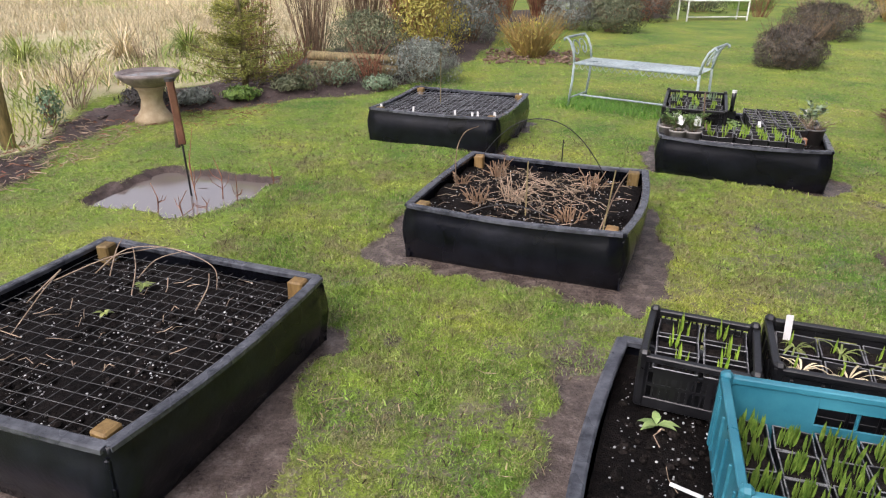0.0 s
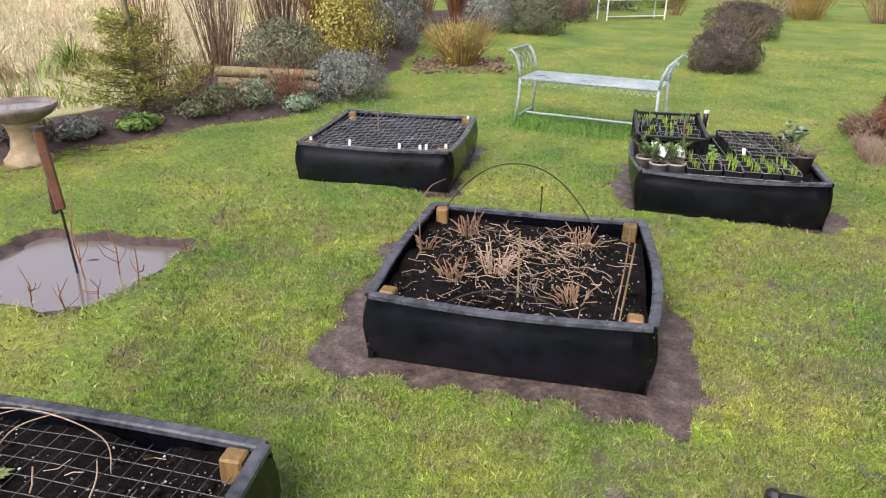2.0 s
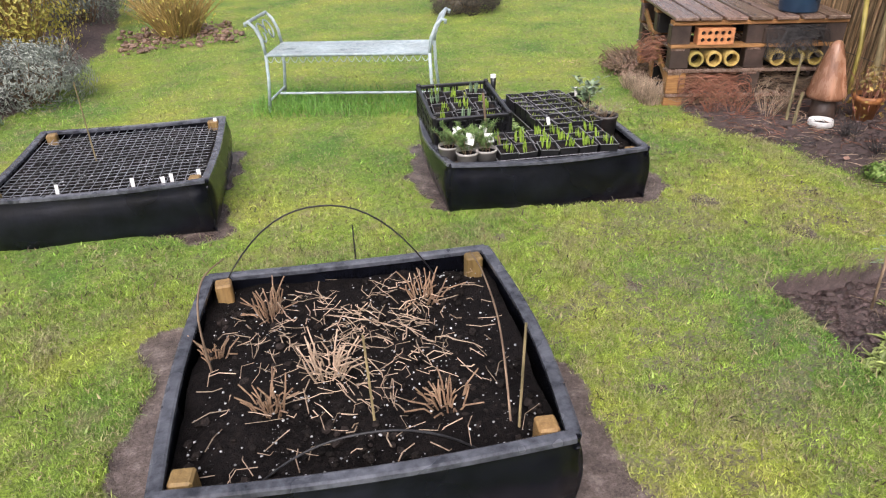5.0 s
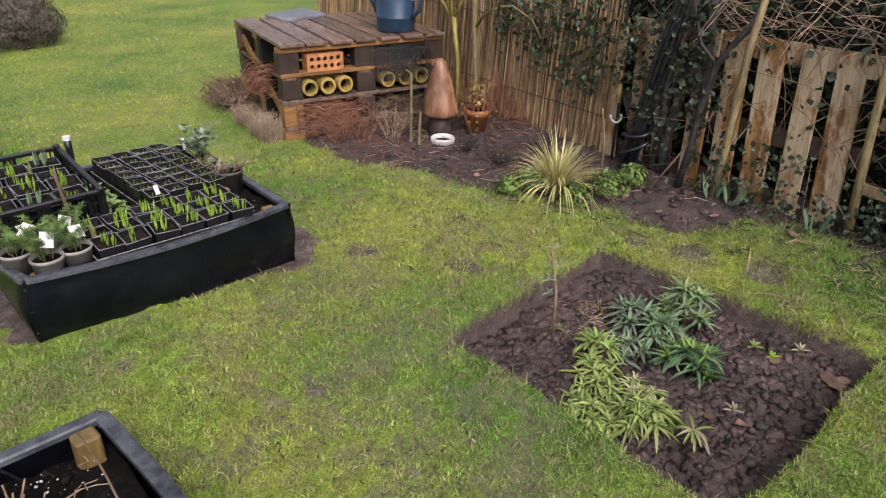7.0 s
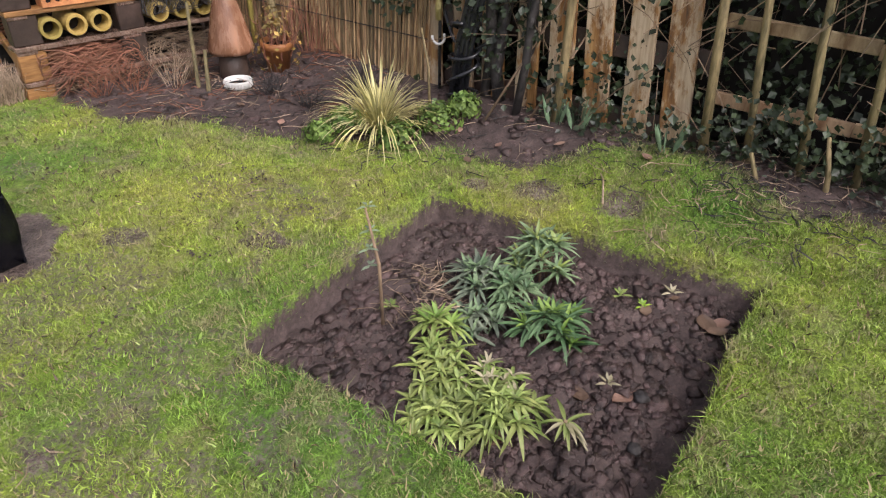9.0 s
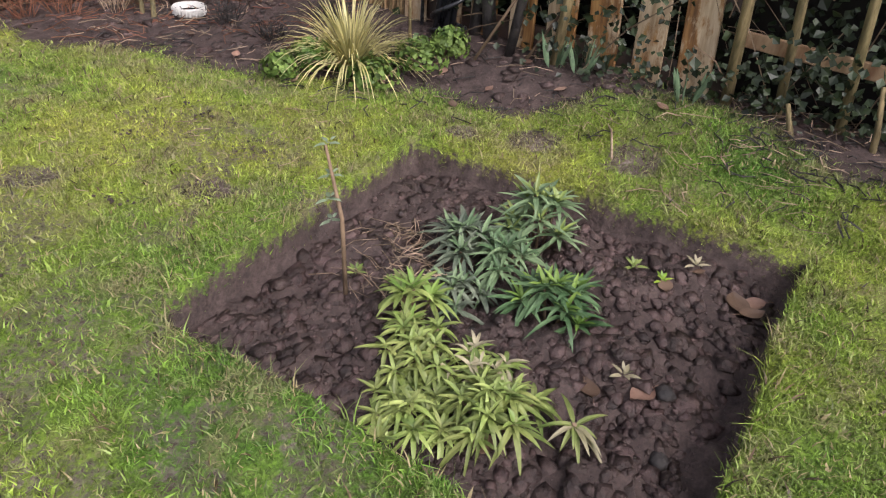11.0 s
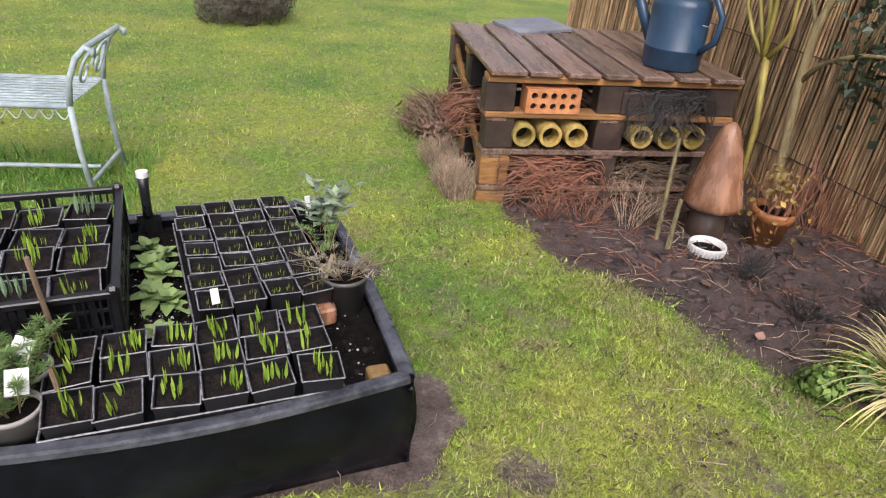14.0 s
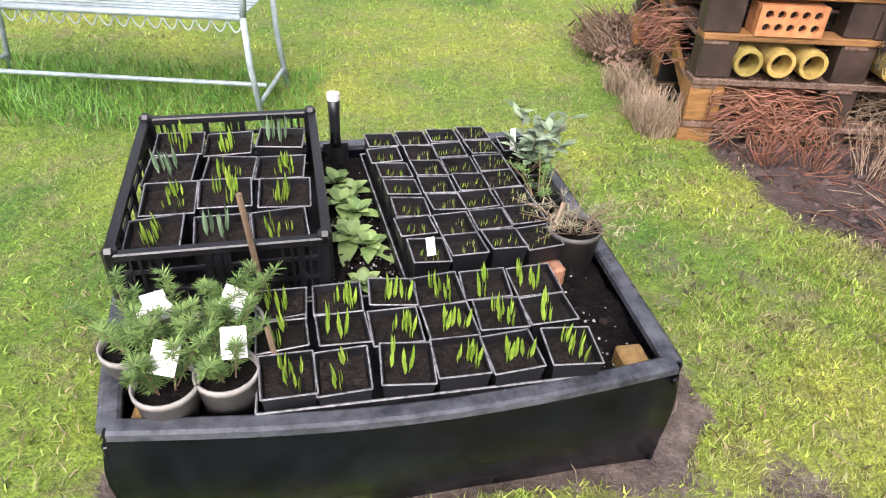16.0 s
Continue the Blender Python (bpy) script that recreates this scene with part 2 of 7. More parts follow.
M_can = mat("dark_blue_can_plastic", (0.012, 0.036, 0.075), (0.024, 0.06, 0.11), 10, 0.35, 0.1, 60)
M_hedge = mat("dull_brown_heather", (0.045, 0.04, 0.032), (0.15, 0.125, 0.1), 6, 0.8, 0, rnd=0.5)
M_olive = mat("olive_shrub_leaf", (0.07, 0.09, 0.045), (0.18, 0.19, 0.11), 6, 0.7, 0, rnd=0.45)
M_greyleaf = mat("grey_lavender_leaf", (0.12, 0.14, 0.12), (0.27, 0.29, 0.25), 6, 0.7, 0, rnd=0.45)
M_spruce = mat("spruce_needle", (0.17, 0.19, 0.04), (0.4, 0.4, 0.1), 6, 0.6, 0, rnd=0.45)
M_gold = mat("golden_shrub_leaf", (0.3, 0.27, 0.04), (0.5, 0.45, 0.1), 6, 0.6, 0, rnd=0.4)
M_fern = mat("low_green_leaf", (0.09, 0.18, 0.03), (0.22, 0.33, 0.07), 10, 0.6, 0, rnd=0.45)
M_wire = mat("black_wire", (0.015, 0.015, 0.016), (0.05, 0.05, 0.052), 60, 0.4, 0, metal=0.4)
M_galvwire = mat("dull_steel_mesh", (0.05, 0.05, 0.05), (0.15, 0.15, 0.147), 60, 0.5, 0, metal=0.5)
M_netpale = mat("pale_wet_netting", (0.1, 0.11, 0.12), (0.3, 0.31, 0.33), 40, 0.4, 0)
M_hose = mat("black_hose", (0.008, 0.009, 0.011), (0.02, 0.021, 0.025), 30, 0.3, 0, spec=0.6)
M_terra = mat("fluted_white_ceramic", (0.62, 0.61, 0.58), (0.75, 0.74, 0.71), 30, 0.35, 0.1, 80)
M_brass = mat("worn_brass", (0.35, 0.3, 0.12), (0.5, 0.44, 0.2), 30, 0.4, 0.1, 80, metal=0.8)
M_slate = mat("grey_slate", (0.12, 0.13, 0.16), (0.24, 0.25, 0.28), 10, 0.5, 0.3, 60)


def pond_material():
    m = bpy.data.materials.new("standing_rainwater")
    m.use_nodes = True
    b = m.node_tree.nodes["Principled BSDF"]
    b.inputs["Base Color"].default_value = (0.2, 0.165, 0.15, 1)
    b.inputs["Roughness"].default_value = 0.09
    b.inputs["Transmission Weight"].default_value = 0.35
    b.inputs["IOR"].default_value = 1.33
    return m


M_water = pond_material()

# ---- numbers of the plan ----
BEDS = {"A": (-0.815, 2.08, -16.0), "B": (0.61, 3.55, -15.9), "C": (0.05, 5.67, -14.5), "D": (2.075, 5.01, -16.4), "F": (1.145, 1.49, -15.5)}
PLOT_E = [(2.285, 3.56), (3.32, 3.345), (3.04, 2.19), (2.01, 2.5)]
PLOT_P = [(-1.95, 3.8), (-1.82, 4.52), (-0.93, 4.37), (-1.2, 3.56)]
BORDER_R = [(3.5, 5.35), (3.46, 4.95), (3.52, 4.65), (3.55, 4.3), (3.57, 4.02), (3.6, 3.82), (3.69, 3.46), (3.59, 3.12), (3.7, 2.77), (3.7, 2.42), (3.45, 2.1), (3.3, 1.8), (2.6, 0.8), (2.4, -3), (4.9, -3), (5.7, 5.6), (5.4, 6.6), (4.6, 6.7), (4.2, 6.4)]
BORDER_L = [(-2.85, 3.2), (-2.35, 3.3), (-2.46, 3.8), (-2.66, 4.45), (-2.76, 5.4), (-2.3, 6.02), (-1.6, 6.68), (-0.95, 7.2), (-0.3, 8.4), (0.1, 10.0), (0.3, 12.4), (0.5, 15.4), (3.0, 16.6), (4.4, 17.2), (4.2, 19.5), (-1.5, 18.0), (-1.9, 11), (-2.4, 8.6), (-2.8, 7.2), (-3.15, 6.2), (-3.2, 5.4), (-3.05, 4.4)]
BARE = [(1.8, 3.75, 0.1), (1.95, 3.27, 0.08), (2.33, 3.85, 0.06), (2.62, 4.2, 0.13), (2.42, 4.33, 0.09), (3.46, 2.98, 0.12), (3.4, 2.64, 0.12), (3.42, 3.2, 0.07), (0.47, 2.06, 0.1), (0.71, 2.35, 0.13), (0.05, 2.42, 0.09), (0.63, 1.95, 0.11), (0.3, 2.6, 0.08), (1.62, 4.0, 0.08), (2.05, 3.75, 0.06), (1.55, 4.35, 0.08), (0.9, 4.35, 0.07), (1.45, 3.2, 0.09), (2.75, 3.75, 0.06)]
FENCE = [(5.3, 6.55), (4.56, 4.67), (4.2, 3.74), (3.95, 2.87), (3.71, 2.44), (3.45, 1.75), (2.95, 0.4), (2.6, -2.0)]


@functools.lru_cache(maxsize=None)
def noise_grid(seed):
    return np.random.RandomState(seed).rand(256, 256)


def lattice(x, y, size, seed):
    """Smooth value noise in 0..1 for arrays."""
    g = noise_grid(seed)
    u, v = x / size + 1000.0, y / size + 1000.0
    i, j = np.floor(u).astype(int), np.floor(v).astype(int)
    a, b = u - i, v - j
    a, b = a * a * (3 - 2 * a), b * b * (3 - 2 * b)
    i, j, i1, j1 = i % 256, j % 256, (i + 1) % 256, (j + 1) % 256
    return (g[i, j] * (1 - a) + g[i1, j] * a) * (1 - b) + (g[i, j1] * (1 - a) + g[i1, j1] * a) * b


def away(x, y, poly):
    """Signed distance to a polygon, negative inside."""
    d, inside = np.full(x.shape, 1e9), np.zeros(x.shape, bool)
    for (ax, ay), (bx, by) in zip(poly, poly[1:] + poly[:1]):
        ex, ey = bx - ax, by - ay
        t = np.clip(((x - ax) * ex + (y - ay) * ey) / (ex * ex + ey * ey), 0, 1)
        d = np.minimum(d, np.hypot(x - ax - t * ex, y - ay - t * ey))
        cross = (ay > y) != (by > y)
        inside ^= cross & (x < (bx - ax) * (y - ay) / (by - ay if by != ay else 1e-9) + ax)
    return np.where(inside, -d, d)


def off_line(x, y, line):
    """Distance to an open line."""
    d = np.full(x.shape, 1e9)
    for (ax, ay), (bx, by) in zip(line, line[1:]):
        ex, ey = bx - ax, by - ay
        t = np.clip(((x - ax) * ex + (y - ay) * ey) / (ex * ex + ey * ey), 0, 1)
        d = np.minimum(d, np.hypot(x - ax - t * ex, y - ay - t * ey))
    return d


def ramp01(v, a, b):
    t = np.clip((v - a) / (b - a), 0, 1)
    return t * t * (3 - 2 * t)


def bed_corners(key, grow=0.0):
    cx, cy, ang = BEDS[key]
    c, s, h = math.cos(radians(ang)), math.sin(radians(ang)), 0.5 + grow
    return [(cx + a * c - b * s, cy + a * s + b * c) for a, b in ((-h, -h), (h, -h), (h, h), (-h, h))]


def terrain(x, y):
    """Height, wet mud 0..1, bare soil 0..1 and rough field 0..1 at places of the plan."""
    w1, w2, w3 = lattice(x, y, 0.35, 1) - 0.5, lattice(x, y, 0.09, 2) - 0.5, lattice(x, y, 1.6, 3) - 0.5
    wob = w1 * 0.1 + w2 * 0.05
    mud = np.zeros(x.shape)
    for key, reach in (("A", 0.13), ("B", 0.16), ("C", 0.06), ("D", 0.075), ("F", 0.12)):
        mud = np.maximum(mud, 1 - ramp01(away(x, y, bed_corners(key)) + wob * 2.3, reach - 0.03, reach + 0.03))
    # the trodden way between the beds
    trod = off_line(x, y, [(0.25, -1), (0.15, 1.2), (0.35, 2.45), (1.3, 2.75), (1.75, 3.6), (2.7, 4.2)])
    worn = ramp01(lattice(x, y, 0.22, 5) * 0.55 + lattice(x, y, 0.07, 6) * 0.45 + 0.18 * (1 - ramp01(trod, 0.1, 0.9)), 0.58, 0.78)
    mud = np.maximum(mud, worn * 0.5 * (1 - ramp01(trod, 0.5, 1.9)))
    for px, py, pr in BARE:
        mud = np.maximum(mud, 0.72 * (1 - ramp01(np.hypot((x - px) * 1.15, y - py) + wob * 1.3, pr * 0.35, pr * 1.15)))
    e, p = away(x, y, PLOT_E) + wob * 0.35, away(x, y, PLOT_P) + wob * 1.7
    br, bl = away(x, y, BORDER_R) + wob * 1.2, away(x, y, BORDER_L) + wob * 1.5
    soil = np.maximum.reduce([1 - ramp01(e, -0.015, 0.015), 1 - ramp01(p, -0.02, 0.03), 1 - ramp01(br, -0.11, 0.09), 1 - ramp01(bl, -0.08, 0.1)])
    # everything behind the planted border on that side is unmown field
    side = np.interp(y, [-40, 2, 3.3, 4.4, 5.4, 6.2, 7.2, 8.6, 11, 18, 60], [-3.2, -2.85, -2.85, -3.0, -3.15, -3.1, -2.75, -2.35, -1.9, -1.5, -1.5])
    field = 1 - ramp01(x + w3 * 0.6, side - 0.2, side + 0.15)
    soil = soil * (1 - field)
    z = w3 * 0.03 + w1 * 0.012 + w2 * 0.006 * (1 - soil)
    z = z * (1 - mud * 0.6) - mud * 0.012
    z -= 0.1 * (1 - ramp01(e, -0.012, 0.004)) + 0.05 * (1 - ramp01(p, -0.05, 0.01))
    z += (1 - ramp01(e, -0.04, 0.0)) * ((lattice(x, y, 0.13, 8) - 0.35) * 0.05 + (lattice(x, y, 0.06, 9) - 0.5) * 0.032 + (lattice(x, y, 0.03, 14) - 0.5) * 0.016)
    z += (1 - ramp01(p, -0.06, 0.0)) * ((lattice(x, y, 0.16, 12) - 0.5) * 0.02 + (lattice(x, y, 0.05, 13) - 0.5) * 0.014)
    bank = 1 - ramp01(off_line(x, y, FENCE), 0.0, 0.5)
    z += bank * 0.1 + (1 - ramp01(br, -0.1, 0.05)) * ((lattice(x, y, 0.12, 10) - 0.4) * 0.03)
    z += (1 - ramp01(bl, -0.3, 0.05)) * (0.06 + (lattice(x, y, 0.2, 11) - 0.4) * 0.05)
    z += field * (0.05 + w3 * 0.12)
    return z, mud, soil, field


# ---- mesh tools ----
def fast_mesh(name, verts, faces, sides, smooth=False):
    verts, faces = np.asarray(verts, np.float32), np.asarray(faces, np.int32)
    me = bpy.data.meshes.new(name)
    n = len(faces)
    me.vertices.add(len(verts)), me.loops.add(n * sides), me.polygons.add(n)
    me.vertices.foreach_set("co", verts.ravel())
    me.loops.foreach_set("vertex_index", faces.ravel())
    me.polygons.foreach_set("loop_start", np.arange(n, dtype=np.int32) * sides)
    me.polygons.foreach_set("use_smooth", np.full(n, smooth))
    me.update(calc_edges=True)
    return me


class Geo:
    """Gathers vertices and faces of one part."""

    def __init__(self):
        self.v, self.f = [], []

    def add(self, vs, fs):
        k = len(self.v)
        self.v.extend(tuple(p) for p in vs)
        self.f.extend(tuple(i + k for i in q) for q in fs)
        return self

    def box(self, c, s, rot=None, bev=0.0):
        hx, hy, hz = s[0] / 2, s[1] / 2, s[2] / 2
        r = rot.to_3x3() if rot else Matrix.Identity(3)
        c = Vector(c)
        if bev <= 0:
            vs = [c + r @ Vector((x * hx, y * hy, z * hz)) for z in (-1, 1) for y in (-1, 1) for x in (-1, 1)]
            return self.add(vs, [(0, 2, 3, 1), (4, 5, 7, 6), (0, 1, 5, 4), (2, 6, 7, 3), (0, 4, 6, 2), (1, 3, 7, 5)])
        b = min(bev, hx * 0.9, hy * 0.9, hz * 0.9)
        vs, idx = [], {}
        for sx in (-1, 1):
            for sy in (-1, 1):
                for sz in (-1, 1):
                    for ax in range(3):
                        h = [hx - b, hy - b, hz - b]
                        h[ax] += b
                        idx[(sx, sy, sz, ax)] = len(vs)
                        vs.append(c + r @ Vector((sx * h[0], sy * h[1], sz * h[2])))
        fs = []
        for ax in range(3):
            o1, o2 = (ax + 1) % 3, (ax + 2) % 3
            for s0 in (-1, 1):
                q = []
                for s1, s2 in ((-1, -1), (1, -1), (1, 1), (-1, 1)):
                    k = [0, 0, 0]
                    k[ax], k[o1], k[o2] = s0, s1, s2
                    q.append(idx[(*k, ax)])
                fs.append(q if s0 > 0 else q[::-1])
            for s1 in (-1, 1):
                for s2 in (-1, 1):
                    k0, k1 = [0, 0, 0], [0, 0, 0]
                    k0[ax], k0[o1], k0[o2] = -1, s1, s2
                    k1[ax], k1[o1], k1[o2] = 1, s1, s2
                    q = [idx[(*k0, o1)], idx[(*k1, o1)], idx[(*k1, o2)], idx[(*k0, o2)]]
                    fs.append(q if s1 * s2 > 0 else q[::-1])
        for sx in (-1, 1):
            for sy in (-1, 1):
                for sz in (-1, 1):
                    q = [idx[(sx, sy, sz, a)] for a in range(3)]
                    fs.append(q if sx * sy * sz > 0 else q[::-1])
        return self.add(vs, fs)

    def tube(self, pts, rads, n=6, cap=True):
        pts = [Vector(p) for p in pts]
        if not hasattr(rads, "__len__"):
            rads = [rads] * len(pts)
        vs, fs = [], []
        d0 = (pts[1] - pts[0]).normalized()
        side = d0.cross(Vector((0, 0, 1)) if abs(d0.z) < 0.9 else Vector((1, 0, 0))).normalized()
        for i, p in enumerate(pts):
            d = (pts[min(i + 1, len(pts) - 1)] - pts[max(i - 1, 0)]).normalized()
            side = (side - d * side.dot(d)).normalized()
            up = d.cross(side)
            vs += [p + (side * math.cos(2 * math.pi * k / n) + up * math.sin(2 * math.pi * k / n)) * rads[i] for k in range(n)]
        for i in range(len(pts) - 1):
            fs += [(i * n + k, i * n + (k + 1) % n, (i + 1) * n + (k + 1) % n, (i + 1) * n + k) for k in range(n)]
        if cap:
            fs += [tuple(range(n))[::-1], tuple((len(pts) - 1) * n + k for k in range(n))]
        return self.add(vs, fs)

    def lathe(self, profile, n=24, c=(0, 0, 0), rot=None):
        vs = []
        r3 = rot.to_3x3() if rot else Matrix.Identity(3)
        for r, z in profile:
            vs += [Vector(c) + r3 @ Vector((r * math.cos(2 * math.pi * k / n), r * math.sin(2 * math.pi * k / n), z)) for k in range(n)]
        fs = []
        for i in range(len(profile) - 1):
            fs += [(i * n + k, i * n + (k + 1) % n, (i + 1) * n + (k + 1) % n, (i + 1) * n + k) for k in range(n)]
        return self.add(vs, fs)

    def leaf(self, base, way, length, width, droop=0.4, up=(0, 0, 1), segs=3, fold=0.15):
        """A pointed leaf or blade: a folded strip that droops towards its tip."""
        base, way, up = Vector(base), Vector(way).normalized(), Vector(up)
        side = way.cross(up)
        side = side.normalized() if side.length > 1e-4 else Vector((1, 0, 0))
        nrm = side.cross(way)
        vs, fs, p = [base], [], base.copy()
        for i in range(1, segs):
            t = i / segs
            p = base + way * length * t + Vector((0, 0, -1)) * droop * length * t * t
            w = width * 0.5 * math.sin(math.pi * (0.15 + 0.8 * t) ** 0.8)
            vs += [p - side * w + nrm * w * fold, p, p + side * w + nrm * w * fold]
        vs.append(base + way * length + Vector((0, 0, -1)) * droop * length)
        fs += [(0, 2, 1), (0, 3, 2)]
        for i in range(segs - 2):
            a = 1 + 3 * i
            fs += [(a, a + 1, a + 4, a + 3), (a + 1, a + 2, a + 5, a + 4)]
        a = 1 + 3 * (segs - 2)
        last = len(vs) - 1
        fs += [(a, a + 1, last), (a + 1, a + 2, last)]
        return self.add(vs, fs)

    def blob(self, c, r, sq=(1, 1, 1), seed=0, rough=0.25):
        """A lumpy clod of twelve corners."""
        g = random.Random(seed)
        ph = (1 + 5 ** 0.5) / 2
        raw = [(-1, ph, 0), (1, ph, 0), (-1, -ph, 0), (1, -ph, 0), (0, -1, ph), (0, 1, ph), (0, -1, -ph), (0, 1, -ph), (ph, 0, -1), (ph, 0, 1), (-ph, 0, -1), (-ph, 0, 1)]
        tri = [(0, 11, 5), (0, 5, 1), (0, 1, 7), (0, 7, 10), (0, 10, 11), (1, 5, 9), (5, 11, 4), (11, 10, 2), (10, 7, 6), (7, 1, 8), (3, 9, 4), (3, 4, 2), (3, 2, 6), (3, 6, 8), (3, 8, 9), (4, 9, 5), (2, 4, 11), (6, 2, 10), (8, 6, 7), (9, 8, 1)]
        rot = Euler((g.uniform(0, 6), g.uniform(0, 6), g.uniform(0, 6))).to_matrix()
        vs = []
        for p in raw:
            q = rot @ Vector(p).normalized() * r * (1 + g.uniform(-rough, rough))
            vs.append((c[0] + q.x * sq[0], c[1] + q.y * sq[1], c[2] + q.z * sq[2]))
        return self.add(vs, tri)

    def mesh(self, name, smooth=False):
        me = bpy.data.meshes.new(name)
        me.from_pydata(self.v, [], self.f)
        if smooth:
            me.polygons.foreach_set("use_smooth", np.ones(len(me.polygons), bool))
        me.update()
        return me


def part(name, geo, material, parent=None, label="", smooth=False, m=None):
    """Links a mesh as one object under a thing or a part."""
    me = geo.mesh(name, smooth) if isinstance(geo, Geo) else geo
    if not me.materials:
        me.materials.append(material)
    ob = new(name, me)
    if parent:
        ob.parent = parent
    if m is not None:
        ob.matrix_basis = m
    if label:
        ob["label"] = label
    return ob


def thing(name, m, label, category, group="", kind=""):
    ob = new(name)
    ob.empty_display_size = 0.1
    ob.matrix_basis = m
    return tagged(ob, label, category, group, kind)


def ground_at(x, y):
    return float(terrain(np.array([float(x)]), np.array([float(y)]))[0][0])


# ---- ground: one sheet out to the horizon ----
LAWN_TONES = ((0.34, (0.095, 0.205, 0.02)), (0.52, (0.205, 0.295, 0.032)), (0.68, (0.325, 0.35, 0.05)))


def ground_material():
    m = bpy.data.materials.new("lawn_mud_soil_and_field")
    m.use_nodes = True
    nt = m.node_tree
    b = nt.nodes["Principled BSDF"]
    pos = nt.nodes.new("ShaderNodeNewGeometry")

    def noisy(sc, detail=5, rough=0.6):
        n = nt.nodes.new("ShaderNodeTexNoise")
        n.inputs["Scale"].default_value, n.inputs["Detail"].default_value, n.inputs["Roughness"].default_value = sc, detail, rough
        nt.links.new(pos.outputs["Position"], n.inputs["Vector"])
        return n.outputs["Fac"]

    def ramp(fac, *stops):
        r = nt.nodes.new("ShaderNodeValToRGB")
        while len(r.color_ramp.elements) < len(stops):
            r.color_ramp.elements.new(0.5)
        for e, (p, c) in zip(r.color_ramp.elements, stops):
            e.position, e.color = p, (*c, 1)
        nt.links.new(fac, r.inputs["Fac"])
        return r.outputs[0]

    def mix(fac, a, c):
        x = nt.nodes.new("ShaderNodeMix")
        x.data_type = "RGBA"
        nt.links.new(fac, x.inputs["Factor"]), nt.links.new(a, x.inputs["A"]), nt.links.new(c, x.inputs["B"])
        return x.outputs["Result"]

    def mask(name):
        a = nt.nodes.new("ShaderNodeAttribute")
        a.attribute_name = name
        jag = nt.nodes.new("ShaderNodeMath")
        jag.operation = "MULTIPLY_ADD"
        nt.links.new(noisy(60, 4, 0.75), jag.inputs[0])
        jag.inputs[1].default_value = 1.5
        nt.links.new(a.outputs["Fac"], jag.inputs[2])
        cut = nt.nodes.new("ShaderNodeMapRange")
        cut.inputs["From Min"].default_value, cut.inputs["From Max"].default_value = 1.1, 1.4
        nt.links.new(jag.outputs[0], cut.inputs["Value"])
        return cut.outputs[0]
    def scaled(col, fac, lo, hi, a0=0.3, a1=0.7):
        r = nt.nodes.new("ShaderNodeMapRange")
        r.inputs["From Min"].default_value, r.inputs["From Max"].default_value = a0, a1
        r.inputs["To Min"].default_value, r.inputs["To Max"].default_value = lo, hi
        nt.links.new(fac, r.inputs["Value"])
        h = nt.nodes.new("ShaderNodeHueSaturation")
        nt.links.new(col, h.inputs["Color"]), nt.links.new(r.outputs[0], h.inputs["Value"])
        return h.outputs[0]
    lawn = ramp(noisy(1.1, 6), *LAWN_TONES)
    lawn = scaled(scaled(lawn, noisy(140, 3, 0.7), 0.3, 1.45), noisy(34, 4, 0.65), 0.55, 1.3)
    thatch = ramp(noisy(210, 3, 0.7), (0.35, (0.06, 0.045, 0.025)), (0.65, (0.34, 0.28, 0.16)))
    lawn = mix(ramp(noisy(7, 7, 0.78), (0.5, (0, 0, 0)), (0.66, (0.75, 0.75, 0.75))), lawn, thatch)
    mud = ramp(noisy(11, 8, 0.72), (0.3, (0.055, 0.04, 0.034)), (0.52, (0.13, 0.1, 0.086)), (0.72, (0.27, 0.22, 0.19)))
    mud = scaled(mud, noisy(90, 4, 0.7), 0.65, 1.3)
    soil = scaled(ramp(noisy(18, 7, 0.7), (0.3, (0.034, 0.023, 0.021)), (0.55, (0.085, 0.059, 0.053)), (0.8, (0.15, 0.112, 0.098))), noisy(110, 4, 0.7), 0.6, 1.35)
    field = ramp(noisy(1.1, 6), (0.3, (0.4, 0.34, 0.19)), (0.5, (0.52, 0.46, 0.29)), (0.68, (0.36, 0.4, 0.18)))
    col = mix(mask("field"), lawn, field)
    col = mix(mask("mud"), col, mud)
    col = mix(mask("soil"), col, soil)
    nt.links.new(col, b.inputs["Base Color"])
    r = nt.nodes.new("ShaderNodeMapRange")
    r.inputs["To Min"].default_value, r.inputs["To Max"].default_value = 0.8, 0.26
    nt.links.new(mask("mud"), r.inputs["Value"])
    nt.links.new(r.outputs[0], b.inputs["Roughness"])
    bm = nt.nodes.new("ShaderNodeBump")
    bm.inputs["Strength"].default_value, bm.inputs["Distance"].default_value = 0.7, 0.012
    nt.links.new(noisy(55, 6, 0.7), bm.inputs["Height"])
    nt.links.new(bm.outputs[0], b.inputs["Normal"])
    return m


